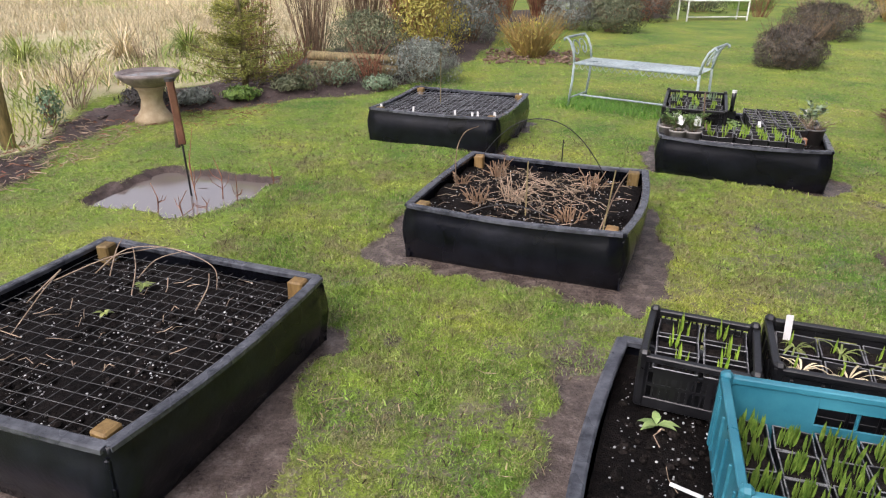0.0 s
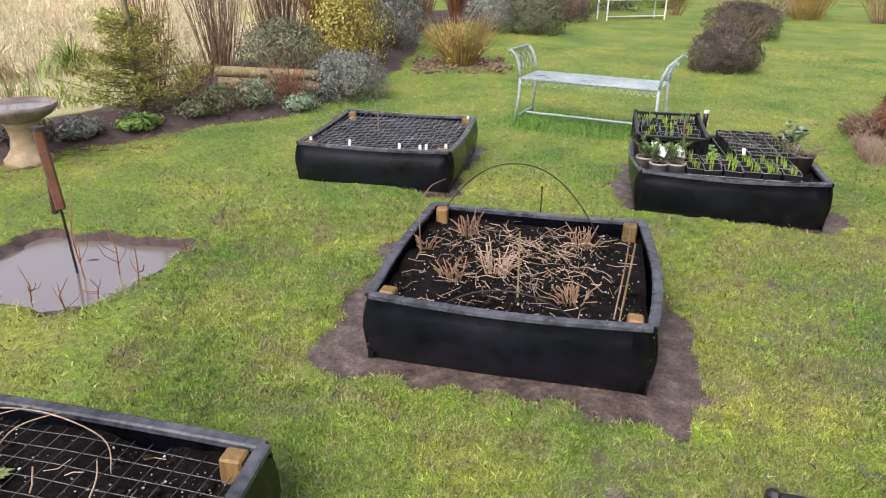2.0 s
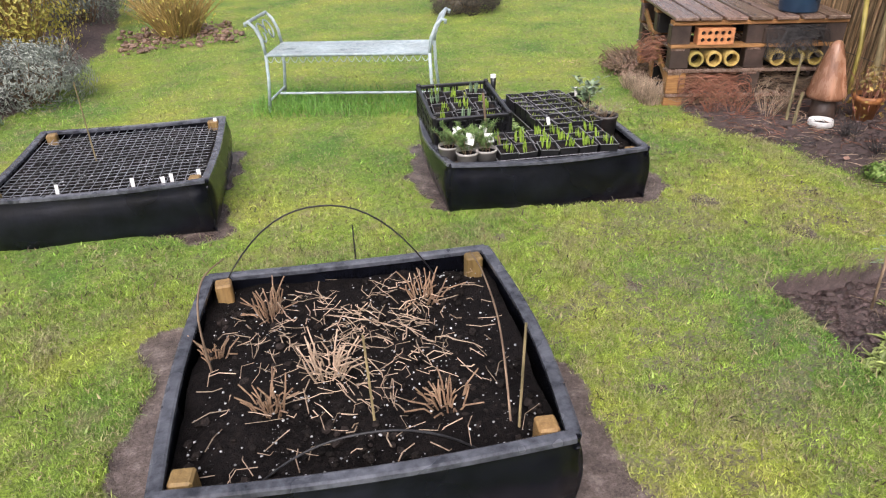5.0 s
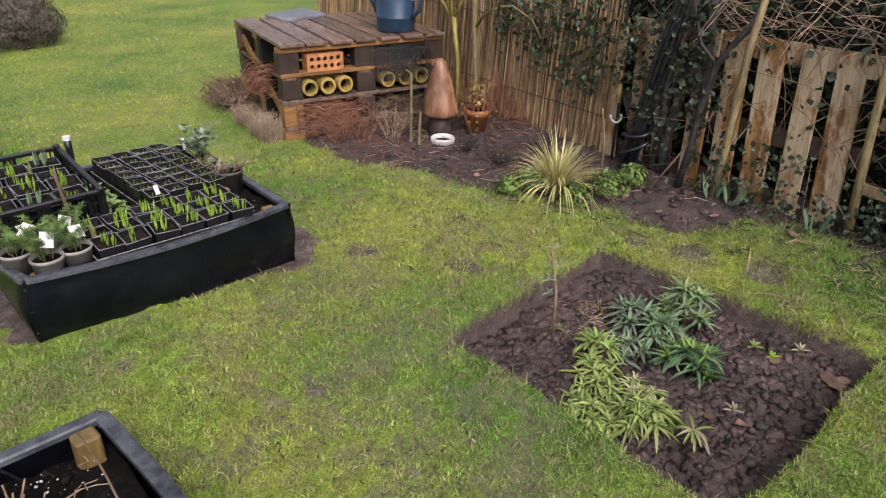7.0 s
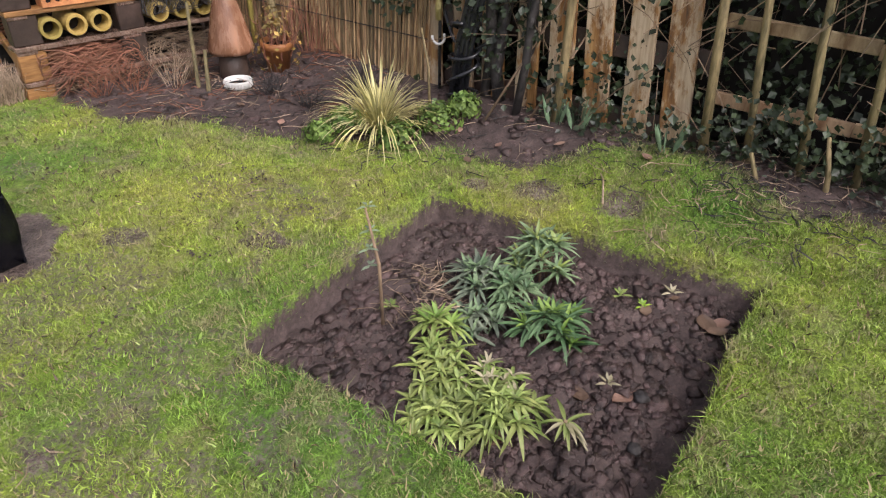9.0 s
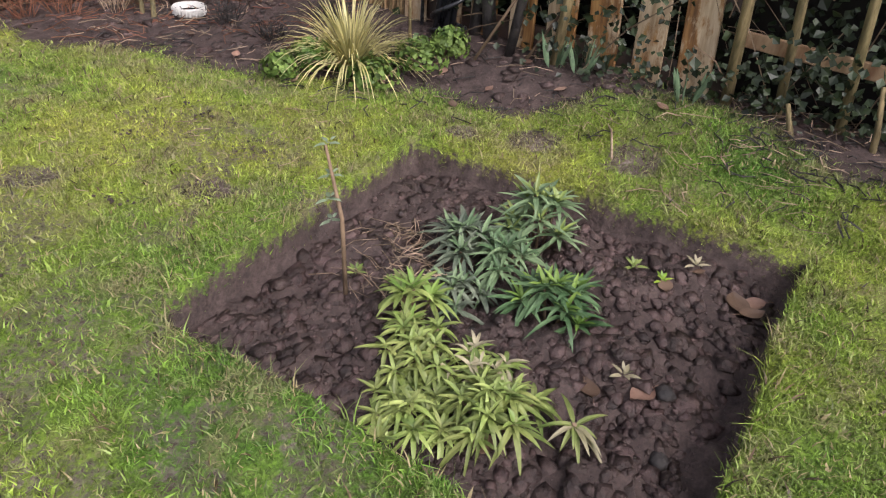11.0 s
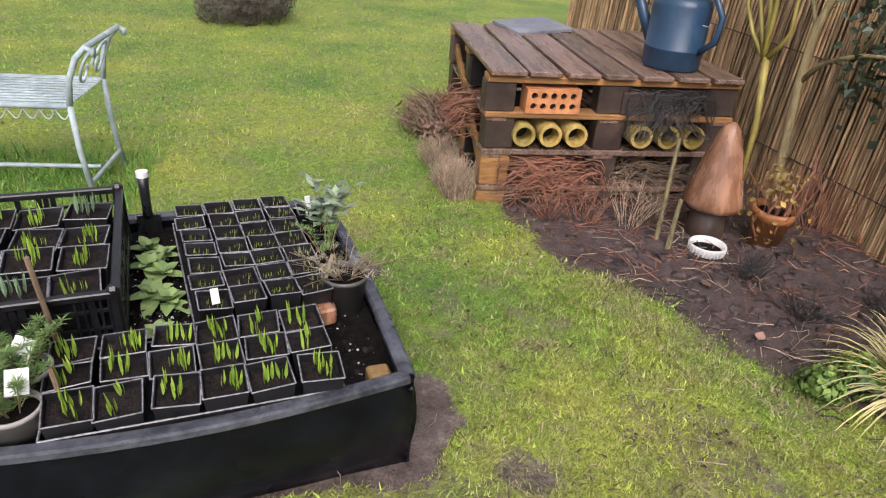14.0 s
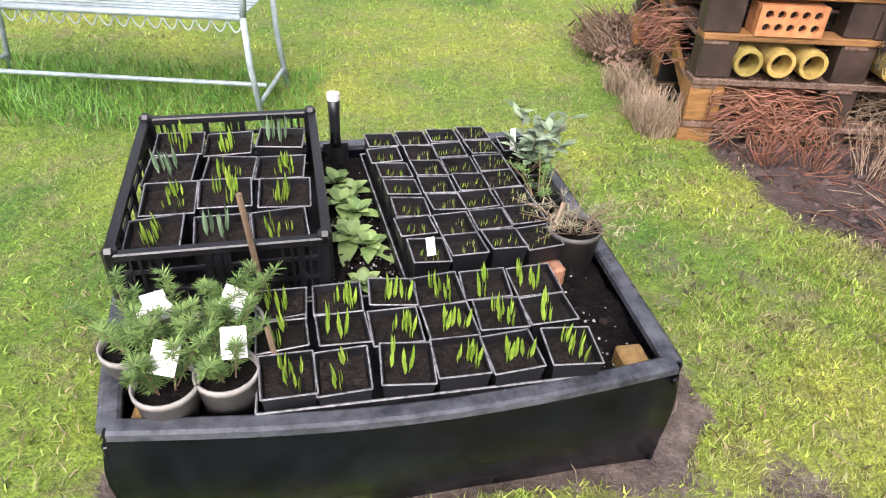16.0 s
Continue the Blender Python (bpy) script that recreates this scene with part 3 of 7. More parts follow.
def build_ground():
    xs = np.concatenate([[-900, -400, -200, -120, -80, -55, -40, -30, -22, -16, -12, -9, -7.5, -6.3, -5.4, -4.7], np.arange(-4.2, 1.9, 0.024), np.arange(1.91, 3.5, 0.013), np.arange(3.51, 5.6, 0.024), [5.8, 6.1, 6.5, 7, 7.6, 8.3, 9.2, 10.5, 12, 14, 17, 22, 30, 45, 70, 120, 250, 500, 900]])
    ys = np.concatenate([[-900, -400, -200, -100, -50, -25, -12, -6, -3, -1.5, -0.6], np.arange(0.3, 2.1, 0.024), np.arange(2.11, 3.7, 0.013), np.arange(3.71, 8.0, 0.024), np.arange(8.03, 9.3, 0.06), np.arange(9.4, 18, 0.2), [18.5, 19.5, 21, 23, 26, 30, 36, 45, 60, 90, 150, 300, 600, 900]])
    X, Y = np.meshgrid(xs, ys)
    z, mud, soil, fld = terrain(X.ravel(), Y.ravel())
    n, k = len(xs), len(ys)
    i = (np.arange(k - 1)[:, None] * n + np.arange(n - 1)).ravel()
    me = fast_mesh("ground", np.stack([X.ravel(), Y.ravel(), z], 1), np.stack([i, i + 1, i + n + 1, i + n], 1), 4, True)
    for name, data in (("mud", mud), ("soil", soil), ("field", fld)):
        me.attributes.new(name, "FLOAT", "POINT").data.foreach_set("value", data.astype(np.float32))
    ob = part("ground", me, ground_material())
    tagged(ob, "wet mossy lawn with muddy trodden patches and dug soil", "ground", kind="structure")


build_ground()


def blades(name, x, y, z, length, width, lean, material, label, category, bend=0.5, seed=1):
    """Many single blades as one mesh: each a strip of three triangles."""
    g = np.random.RandomState(seed)
    n = len(x)
    a, b = g.rand(n) * 2 * np.pi, g.rand(n) * 2 * np.pi
    L = length * (0.55 + 0.55 * g.rand(n) + 0.5 * lattice(x, y, 0.07, seed + 5))
    w = width * (0.7 + 0.6 * g.rand(n)) / 2
    l = lean * (0.3 + g.rand(n))
    dx, dy = np.cos(a) * np.sin(l), np.sin(a) * np.sin(l)
    sx, sy = np.cos(b) * w, np.sin(b) * w
    h = np.cos(l)
    p = np.stack([x, y, z - 0.004], 1)
    mid = p + np.stack([dx * L * 0.5, dy * L * 0.5, h * L * 0.55], 1)
    tip = p + np.stack([dx * L * (1 + bend), dy * L * (1 + bend), h * L * (1 - bend * 0.3)], 1)
    s = np.stack([sx, sy, np.zeros(n)], 1)
    vs = np.stack([p - s, p + s, mid + s * 0.8, mid - s * 0.8, tip], 1).reshape(-1, 3)
    k = (np.arange(n) * 5)[:, None]
    fs = np.concatenate([k + np.array([0, 1, 2]), k + np.array([0, 2, 3]), k + np.array([3, 2, 4])])
    ob = part(name, fast_mesh(name, vs, fs, 3), material)
    return tagged(ob, label, category, kind="stuff")


def lawn_spots(n, x0, x1, y0, y1, seed, keep_soil=0.0):
    g = np.random.RandomState(seed)
    x, y = x0 + g.rand(n) * (x1 - x0), y0 + g.rand(n) * (y1 - y0)
    z, mud, soil, fld = terrain(x, y)
    bare = np.maximum(mud, soil * (1 - keep_soil))
    ok = (g.rand(n) > bare * 1.02) & (fld < 0.5) & (g.rand(n) < np.maximum(0.36, 2.5 * (0.5 * lattice(x, y, 0.17, 21) + 0.5 * lattice(x, y, 0.045, 22) - 0.24)))
    for key in BEDS:
        ok &= away(x, y, bed_corners(key, 0.03)) > 0
    return x[ok], y[ok], z[ok]


def grass_material(name, dead=0.86, lift=1.0):
    """Blades that share the lawn's slow change from green to mossy yellow, each a little different, some dead."""
    m = bpy.data.materials.new(name)
    m.use_nodes = True
    nt = m.node_tree
    b = nt.nodes["Principled BSDF"]
    geo = nt.nodes.new("ShaderNodeNewGeometry")
    nz = nt.nodes.new("ShaderNodeTexNoise")
    nz.inputs["Scale"].default_value, nz.inputs["Detail"].default_value, nz.inputs["Roughness"].default_value = 1.1, 6, 0.6
    nt.links.new(geo.outputs["Position"], nz.inputs["Vector"])
    tone = nt.nodes.new("ShaderNodeValToRGB")
    tone.color_ramp.elements.new(0.5)
    for e, (p, c) in zip(tone.color_ramp.elements, LAWN_TONES):
        e.position, e.color = p, (*[v * lift for v in c], 1)
    nt.links.new(nz.outputs["Fac"], tone.inputs["Fac"])
    spread = nt.nodes.new("ShaderNodeMapRange")
    spread.inputs["To Min"].default_value, spread.inputs["To Max"].default_value = 0.45, 1.55
    wn2 = nt.nodes.new("ShaderNodeTexWhiteNoise")
    wn2.noise_dimensions = "1D"
    nt.links.new(geo.outputs["Random Per Island"], wn2.inputs["W"])
    nt.links.new(wn2.outputs["Value"], spread.inputs["Value"])
    hsv = nt.nodes.new("ShaderNodeHueSaturation")
    hsv.inputs["Saturation"].default_value = 0.95
    tuft = nt.nodes.new("ShaderNodeTexNoise")
    tuft.inputs["Scale"].default_value, tuft.inputs["Detail"].default_value, tuft.inputs["Roughness"].default_value = 15.0, 4, 0.6
    nt.links.new(geo.outputs["Position"], tuft.inputs["Vector"])
    tv = nt.nodes.new("ShaderNodeMapRange")
    tv.inputs["From Min"].default_value, tv.inputs["From Max"].default_value = 0.34, 0.66
    tv.inputs["To Min"].default_value, tv.inputs["To Max"].default_value = 0.68, 1.52
    nt.links.new(tuft.outputs["Fac"], tv.inputs["Value"])
    both = nt.nodes.new("ShaderNodeMath")
    both.operation = "MULTIPLY"
    nt.links.new(tv.outputs[0], both.inputs[0]), nt.links.new(spread.outputs[0], both.inputs[1])
    nt.links.new(tone.outputs[0], hsv.inputs["Color"]), nt.links.new(both.outputs[0], hsv.inputs["Value"])
    straw = nt.nodes.new("ShaderNodeValToRGB")
    straw.color_ramp.interpolation = "CONSTANT"
    straw.color_ramp.elements[1].position = dead
    nt.links.new(geo.outputs["Random Per Island"], straw.inputs["Fac"])
    mx = nt.nodes.new("ShaderNodeMix")
    mx.data_type = "RGBA"
    mx.inputs["B"].default_value = (0.4, 0.33, 0.17, 1)
    nt.links.new(straw.outputs[0], mx.inputs["Factor"]), nt.links.new(hsv.outputs[0], mx.inputs["A"])
    worn = nt.nodes.new("ShaderNodeTexNoise")
    worn.inputs["Scale"].default_value, worn.inputs["Detail"].default_value, worn.inputs["Roughness"].default_value = 4.2, 7, 0.74
    nt.links.new(geo.outputs["Position"], worn.inputs["Vector"])
    wr = nt.nodes.new("ShaderNodeValToRGB")
    wr.color_ramp.elements[0].position, wr.color_ramp.elements[1].position = 0.47, 0.61
    wr.color_ramp.elements[1].color = (0.8, 0.8, 0.8, 1)
    nt.links.new(worn.outputs["Fac"], wr.inputs["Fac"])
    dull = nt.nodes.new("ShaderNodeHueSaturation")
    dull.inputs["Color"].default_value = (0.27, 0.235, 0.13, 1)
    nt.links.new(spread.outputs[0], dull.inputs["Value"])
    mw = nt.nodes.new("ShaderNodeMix")
    mw.data_type = "RGBA"
    nt.links.new(wr.outputs[0], mw.inputs["Factor"]), nt.links.new(mx.outputs["Result"], mw.inputs["A"]), nt.links.new(dull.outputs[0], mw.inputs["B"])
    nt.links.new(mw.outputs["Result"], b.inputs["Base Color"])
    b.inputs["Roughness"].default_value = 0.5
    return m


M_turf = grass_material("lawn_blade", 0.86, 1.12)
M_moss = grass_material("lawn_moss", 0.9, 1.0)


def moss(name, x, y, z, length, width, material, label, category, seed):
    """Short tufts: single pointed triangles, leaning every way."""
    g = np.random.RandomState(seed)
    n = len(x)
    a, b, l = g.rand(n) * 2 * np.pi, g.rand(n) * 2 * np.pi, 0.25 + 1.0 * g.rand(n)
    L = length * (0.5 + 0.6 * g.rand(n) + 0.7 * lattice(x, y, 0.06, seed + 5))
    p = np.stack([x, y, z - 0.003], 1)
    s = np.stack([np.cos(b), np.sin(b), np.zeros(n)], 1) * (width * (0.6 + 0.8 * g.rand(n)) / 2)[:, None]
    tip = p + np.stack([np.cos(a) * np.sin(l), np.sin(a) * np.sin(l), np.cos(l)], 1) * L[:, None]
    vs = np.stack([p - s, p + s, tip], 1).reshape(-1, 3)
    ob = part(name, fast_mesh(name, vs, np.arange(3 * n).reshape(-1, 3), 3), material)
    return tagged(ob, label, category, kind="stuff")


x, y, z = lawn_spots(1150000, -0.95, 3.75, 0.9, 4.75, 35)
moss("lawn_moss", x, y, z, 0.0155, 0.0042, M_moss, "dense short moss and fine turf of the lawn", "moss", 46)
x, y, z = lawn_spots(400000, -3.2, 4.0, 0.9, 6.6, 31)
blades("lawn_grass", x, y, z, 0.023, 0.0031, 0.95, M_turf, "short wet lawn grass, mossy yellow-green", "grass", 0.6, 41)
x, y, z = lawn_spots(26000, -1.5, 4.0, 0.9, 5.6, 33)
blades("lawn_weeds", x, y, z + 0.004, 0.018, 0.007, 0.95, M_turf, "broad weed leaves and moss among the grass", "weeds", 0.6, 44)
x, y, z = lawn_spots(16000, -1.5, 4.0, 0.9, 5.6, 34)
blades("dead_thatch", x, y, z + 0.006, 0.024, 0.005, 0.97, mat("wet_dead_leaf_bit", (0.03, 0.022, 0.014), (0.16, 0.115, 0.06), 22.0, 0.5, 0, rnd=0.6, big=0.4), "brown dead grass and leaf bits in the lawn", "litter", 0.5, 45)
x, y, z = lawn_spots(150000, -3.0, 7.0, 6.6, 12.0, 32)
blades("lawn_grass", x, y, z, 0.026, 0.005, 0.85, M_turf, "short wet lawn grass, mossy yellow-green", "grass", 0.6, 42)


# ---- raised beds ----
def board(width, bow, sag, thick=0.028, high=0.255):
    """A plastic bed board along x, rounded at its top, bowed outward (-y) and sagging along its rim."""
    g, n = Geo(), 14
    prof = [(0.008, -0.03), (0.0, 0.03), (-0.01, 0.08), (-0.015, 0.12), (-0.013, 0.16), (-0.006, 0.2), (0.003, high - 0.022), (0.001, high - 0.006), (0.004, high), (thick - 0.004, high), (thick + 0.002, high - 0.007), (thick - 0.008, high - 0.03), (thick - 0.008, -0.03)]
    vs = []
    for i in range(n + 1):
        t = i / n
        k = math.sin(math.pi * t)
        for dy, dz in prof:
            f = max(0.0, dz) / high
            wave = 0.0022 * math.sin(9.0 * t + 14.0 * dz + 40 * bow) + 0.0014 * math.sin(23.0 * t - 31.0 * dz)
            vs.append((width * (t - 0.5), dy + (wave if dy < 0.01 else 0.0) - bow * k * (0.35 + 0.65 * f), dz - sag * k * f))
    m = len(prof)
    fs = [(i * m + j, (i + 1) * m + j, (i + 1) * m + (j + 1) % m, i * m + (j + 1) % m) for i in range(n) for j in range(m)]
    fs += [tuple(range(m)), tuple(n * m + j for j in range(m))[::-1]]
    return g.add(vs, fs)


def board_rim(width, bow, sag, thick=0.028, high=0.255):
    g, n = Geo(), 14
    prof = [(-0.006, high - 0.012), (-0.005, high + 0.001), (0.002, high + 0.004), (thick - 0.002, high + 0.004), (thick + 0.004, high), (thick + 0.004, high - 0.014)]
    vs = []
    for i in range(n + 1):
        t = i / n
        k = math.sin(math.pi * t)
        vs += [(width * (t - 0.5), dy - bow * k, dz - sag * k) for dy, dz in prof]
    m = len(prof)
    fs = [(i * m + j, (i + 1) * m + j, (i + 1) * m + (j + 1) % m, i * m + (j + 1) % m) for i in range(n) for j in range(m)]
    return g.add(vs, fs + [tuple(range(m)), tuple(n * m + j for j in range(m))[::-1]])


def soil_bed(half, level, bump, seed):
    n = 46
    c = np.linspace(-half, half, n)
    X, Y = np.meshgrid(c, c)
    z = level + (lattice(X, Y, 0.16, seed) - 0.5) * bump * 2 + (lattice(X, Y, 0.045, seed + 1) - 0.5) * bump + (lattice(X, Y, 0.022, seed + 2) - 0.5) * bump * 0.5
    i = (np.arange(n - 1)[:, None] * n + np.arange(n - 1)).ravel()
    return fast_mesh("soil", np.stack([X.ravel(), Y.ravel(), z.ravel()], 1), np.stack([i, i + 1, i + n + 1, i + n], 1), 4, True)


def crumbs(half, level, count, size, seed, zj=0.008):
    r, g = random.Random(seed), Geo()
    for i in range(count):
        s = size * (0.3 + 1.5 * r.random() ** 2)
        g.blob((r.uniform(-half, half), r.uniform(-half, half), level + r.uniform(-zj, zj) + s * 0.2), s, (1, 1, 0.7), seed * 10000 + i)
    return g


def raised_bed(key, label, level=0.19, bows=(0.02, 0.02, 0.02, 0.02), perlite=500, post_up=0.01, bump=0.02):
    cx, cy, ang = BEDS[key]
    bed = thing("raised_bed", pose(cx, cy, 0, 0, 0, ang), label, "raised bed", "black raised beds")
    for i, a in enumerate((0, 90, 180, 270)):
        off = pose(0, 0, 0, 0, 0, a) @ pose(0, -0.5, 0)
        b = part("board", board(0.985, bows[i], 0.012 + 0.006 * (i % 2)), M_plastic, bed, m=off, smooth=True)
        # the strip carries the painted sheen of the upper edge
        part("rim", board_rim(0.975, bows[i], 0.012 + 0.006 * (i % 2)), M_rimsheen, b, "upper edge with sky sheen painted in grey")
        joint = Geo()
        for k in range(3):
            joint.box((0.493, 0.008, 0.04 + 0.085 * k), (0.014, 0.022, 0.03), bev=0.004)
        joint.box((0.494, 0.012, 0.11), (0.008, 0.022, 0.24))
        part("corner_joint", joint, M_plastic, b)
        part("corner_post", Geo().box((-0.432, 0.068, 0.115 + post_up), (0.058, 0.054, 0.265), pose(0, 0, 0, 1, -1, 4 * i - 5), 0.006), M_post, bed, "wet ochre softwood corner post", m=off)
    part("soil", soil_bed(0.49, level, bump, 50 + ord(key)), M_compost, bed, "dark crumbly compost")
    part("crumb", crumbs(0.46, level, 900, 0.009, ord(key)), M_clod, bed)["kind"] = "stuff"
    if perlite:
        part("perlite", crumbs(0.46, level + 0.006, int(perlite), 0.0024, ord(key) + 7, 0.012), M_perlite, bed, "white perlite grains")["kind"] = "stuff"
    return bed


bed_a = raised_bed("A", "square raised bed of black plastic boards, compost under wire mesh", 0.185, (0.01, 0.012, 0.02, 0.02), 1500, 0.012)
bed_b = raised_bed("B", "bowed black plastic raised bed with cut-back dead stalks", 0.185, (0.012, 0.04, 0.01, 0.03), 1300, 0.008)
bed_c = raised_bed("C", "black plastic raised bed, compost under netting with white labels", 0.2, (0.004, 0.008, 0.01, 0.01), 1300, 0.006)
bed_d = raised_bed("D", "black plastic raised bed loaded with pots and trays", 0.185, (0.03, 0.02, 0.02, 0.05), 2400, -0.012)
bed_f = raised_bed("F", "black plastic raised bed with crates of pots", 0.185, (0.02, 0.02, 0.02, 0.03), 1400, -0.09)


def local(key, a, b, z=0.0):
    """World pose from a bed's own axes; a to its right, b to its back, from the centre."""
    cx, cy, ang = BEDS[key]
    return pose(cx, cy, 0, 0, 0, ang) @ pose(a, b, z)


def wire_net(key, step, level, label, material, r=0.0012, half=0.46):
    rr = random.Random(ord(key))
    net = thing("wire_mesh", local(key, 0, 0), label, "wire mesh")
    n = int(2 * half / step)
    for i in range(n + 1):
        t = -half + i * step
        for flip in (0, 1):
            pts = []
            for k in range(7):
                u = -half + 2 * half * k / 6
                p = (t + rr.uniform(-.002, .002), u) if flip else (u, t + rr.uniform(-.002, .002))
                pts.append((*p, level + 0.004 * flip + 0.006 * math.sin(5 * u + 3 * t) + rr.uniform(-.002, .002)))
            part("wire", Geo().tube(pts, r, 3, False), material, net)


wire_net("A", 0.05, 0.212, "thin steel wire mesh lying over compost", M_galvwire)
wire_net("C", 0.042, 0.224, "dark netting lying over compost in rows", M_netpale, 0.0017)


def dry_stem(key, pts, r, label, material=M_straw, name="dry_stem"):
    g = Geo()
    pts = [Vector(p) for p in pts]
    fine = []
    for i in range(len(pts) - 1):
        p0, p1, p2, p3 = pts[max(i - 1, 0)], pts[i], pts[i + 1], pts[min(i + 2, len(pts) - 1)]
        for k in range(6):
            t = k / 6
            fine.append(0.5 * ((2 * p1) + (-p0 + p2) * t + (2 * p0 - 5 * p1 + 4 * p2 - p3) * t * t + (-p0 + 3 * p1 - 3 * p2 + p3) * t ** 3))
    fine.append(pts[-1])
    g.tube(fine, [r * (1 - 0.5 * i / len(fine)) for i in range(len(fine))], 5)
    ob = part(name, g, material, m=local(key, 0, 0), smooth=True)
    return tagged(ob, label, "plant stem")


# bed A: bleached stems arching over the mesh
for pts in ([(-0.38, 0.3, 0.19), (-0.3, 0.4, 0.27), (-0.1, 0.42, 0.3), (0.1, 0.4, 0.27), (0.14, 0.36, 0.2)],
            [(-0.2, 0.33, 0.19), (-0.16, 0.4, 0.25), (-0.05, 0.44, 0.29)],
            [(-0.42, 0.05, 0.19), (-0.36, 0.16, 0.28), (-0.28, 0.02, 0.28), (-0.26, -0.14, 0.2)],
            [(-0.45, -0.2, 0.22), (-0.35, -0.16, 0.225), (-0.2, -0.15, 0.21)],
            [(-0.3, 0.3, 0.19), (-0.32, 0.38, 0.28), (-0.3, 0.42, 0.33)],
            [(0.16, 0.22, 0.19), (0.17, 0.28, 0.25), (0.16, 0.31, 0.29)],
            [(-0.12, 0.22, 0.19), (-0.16, 0.3, 0.26), (-0.24, 0.38, 0.3)],
            [(-0.46, 0.2, 0.2), (-0.3, 0.33, 0.27), (-0.12, 0.44, 0.3)]):
    dry_stem("A", pts, 0.0028, "bleached dry stem arching over the compost")


def sprig(key, a, b, z, count, size, material, label, category, seed, droop=0.5):
    r, g = random.Random(seed), Geo()
    for i in range(count):
        t = r.uniform(0, 6.28)
        g.leaf((0, 0, 0), (math.cos(t), math.sin(t), r.uniform(0.2, 1.0)), size * r.uniform(0.6, 1.2), size * 0.4, droop)
    ob = part("seedling", g, material, m=local(key, a, b, z))
    return tagged(ob, label, category)


sprig("A", -0.12, 0.28, 0.2, 10, 0.05, M_leafyellow, "small yellow-green seedling in compost", "seedling", 3)
sprig("A", -0.1, 0.08, 0.2, 8, 0.04, M_leafyellow, "small yellow-green seedling in compost", "seedling", 4)
sprig("A", -0.2, -0.3, 0.2, 8, 0.035, M_lettuce, "small seedling under the wire mesh", "seedling", 6)
sprig("F", -0.36, 0.17, 0.2, 7, 0.06, M_lettuce, "small pale seedling in compost", "seedling", 5)
sprig("F", -0.4, 0.34, 0.2, 6, 0.03, M_leafyellow, "tiny green seedling in compost", "seedling", 8)
sprig("F", -0.28, -0.16, 0.2, 6, 0.05, M_leafgreen, "small green seedling in compost", "seedling", 9)


# bed B: cut-back clumps, scattered litter, hoops and canes
def stalk_clump(key, a, b, count, high, spread, material, seed):
    r = random.Random(seed)
    clump = thing("cut_stalk_clump", local(key, a, b, 0.185), "cut-back clump of dry brown perennial stalks", "plant clump", "cut stalk clumps")
    for i in range(count):
        t, d = r.uniform(0, 6.28), r.uniform(0, 1) ** 0.6 * spread
        x, y = d * math.cos(t), d * math.sin(t)
        h = high * r.uniform(0.3, 1.1)
        k, jx, jy = r.uniform(0.0, 0.9), r.gauss(0, 0.02), r.gauss(0, 0.02)
        part("stalk", Geo().tube([(x * 0.6, y * 0.6, -0.02), (x + jx * 0.3, y + jy * 0.3, h * 0.5), (x * (1 + k) + jx, y * (1 + k) + jy, h * r.uniform(0.75, 1.0))], [0.003, 0.0027, 0.0022], 5), material, clump)


for k, (a, b, c, h, s, mm) in enumerate(((-0.28, 0.3, 30, 0.12, 0.06, M_redstalk), (-0.1, -0.04, 34, 0.105, 0.075, M_straw), (-0.26, -0.17, 28, 0.095, 0.06, M_redstalk), (0.22, -0.25, 30, 0.085, 0.075, M_redstalk), (0.24, 0.31, 26, 0.085, 0.075, M_redstalk), (-0.43, 0.1, 16, 0.07, 0.04, M_redstalk))):
    stalk_clump("B", a, b, c, h, s, mm, 60 + k)


def litter(key, count, half, level, length, material, label, seed, r0=0.002):
    r, g = random.Random(seed), Geo()
    for i in range(count):
        t, L = r.uniform(0, 6.28), length * r.uniform(0.3, 1.2)
        a, b = r.gauss(0, half * 0.5), r.gauss(0.05, half * 0.5)
        if max(abs(a), abs(b)) > half:
            continue
        dx, dy, k = math.cos(t) * L / 2, math.sin(t) * L / 2, r.uniform(-0.02, 0.02)
        z = level + r.uniform(0.0, 0.03)
        lift = r.uniform(-0.012, 0.03)
        rad = r0 * r.uniform(0.5, 1.3)
        g.tube([(a - dx, b - dy, z), (a + k, b - k, z + 0.006), (a + dx, b + dy, z + lift)], rad, 4)
    ob = part("stalk_litter", g, material, m=local(key, 0, 0))
    return tagged(ob, label, "plant litter", kind="stuff")


litter("B", 420, 0.44, 0.188, 0.085, M_straw, "scattered broken straw-coloured stalks on compost", 71, 0.0016)
litter("A", 30, 0.42, 0.2, 0.06, M_straw, "few bits of dry stalk on compost", 72, 0.0015)
litter("F", 45, 0.42, 0.19, 0.05, M_straw, "few bits of dry stalk on compost", 73, 0.0018)


def hoop(key, a0, b0, a1, b1, top, r, label, flat=1.0):
    g, pts = Geo(), []
    for i in range(21):
        t = i / 20
        k = 1 - abs(2 * t - 1) ** 2.2
        pts.append((a0 + (a1 - a0) * t, b0 + (b1 - b0) * t, 0.15 + (top - 0.15) * k))
    g.tube(pts, r, 6)
    ob = part("support_hoop", g, M_wire, m=local(key, 0, 0), smooth=True)
    return tagged(ob, label, "plant support", "garden hoops")


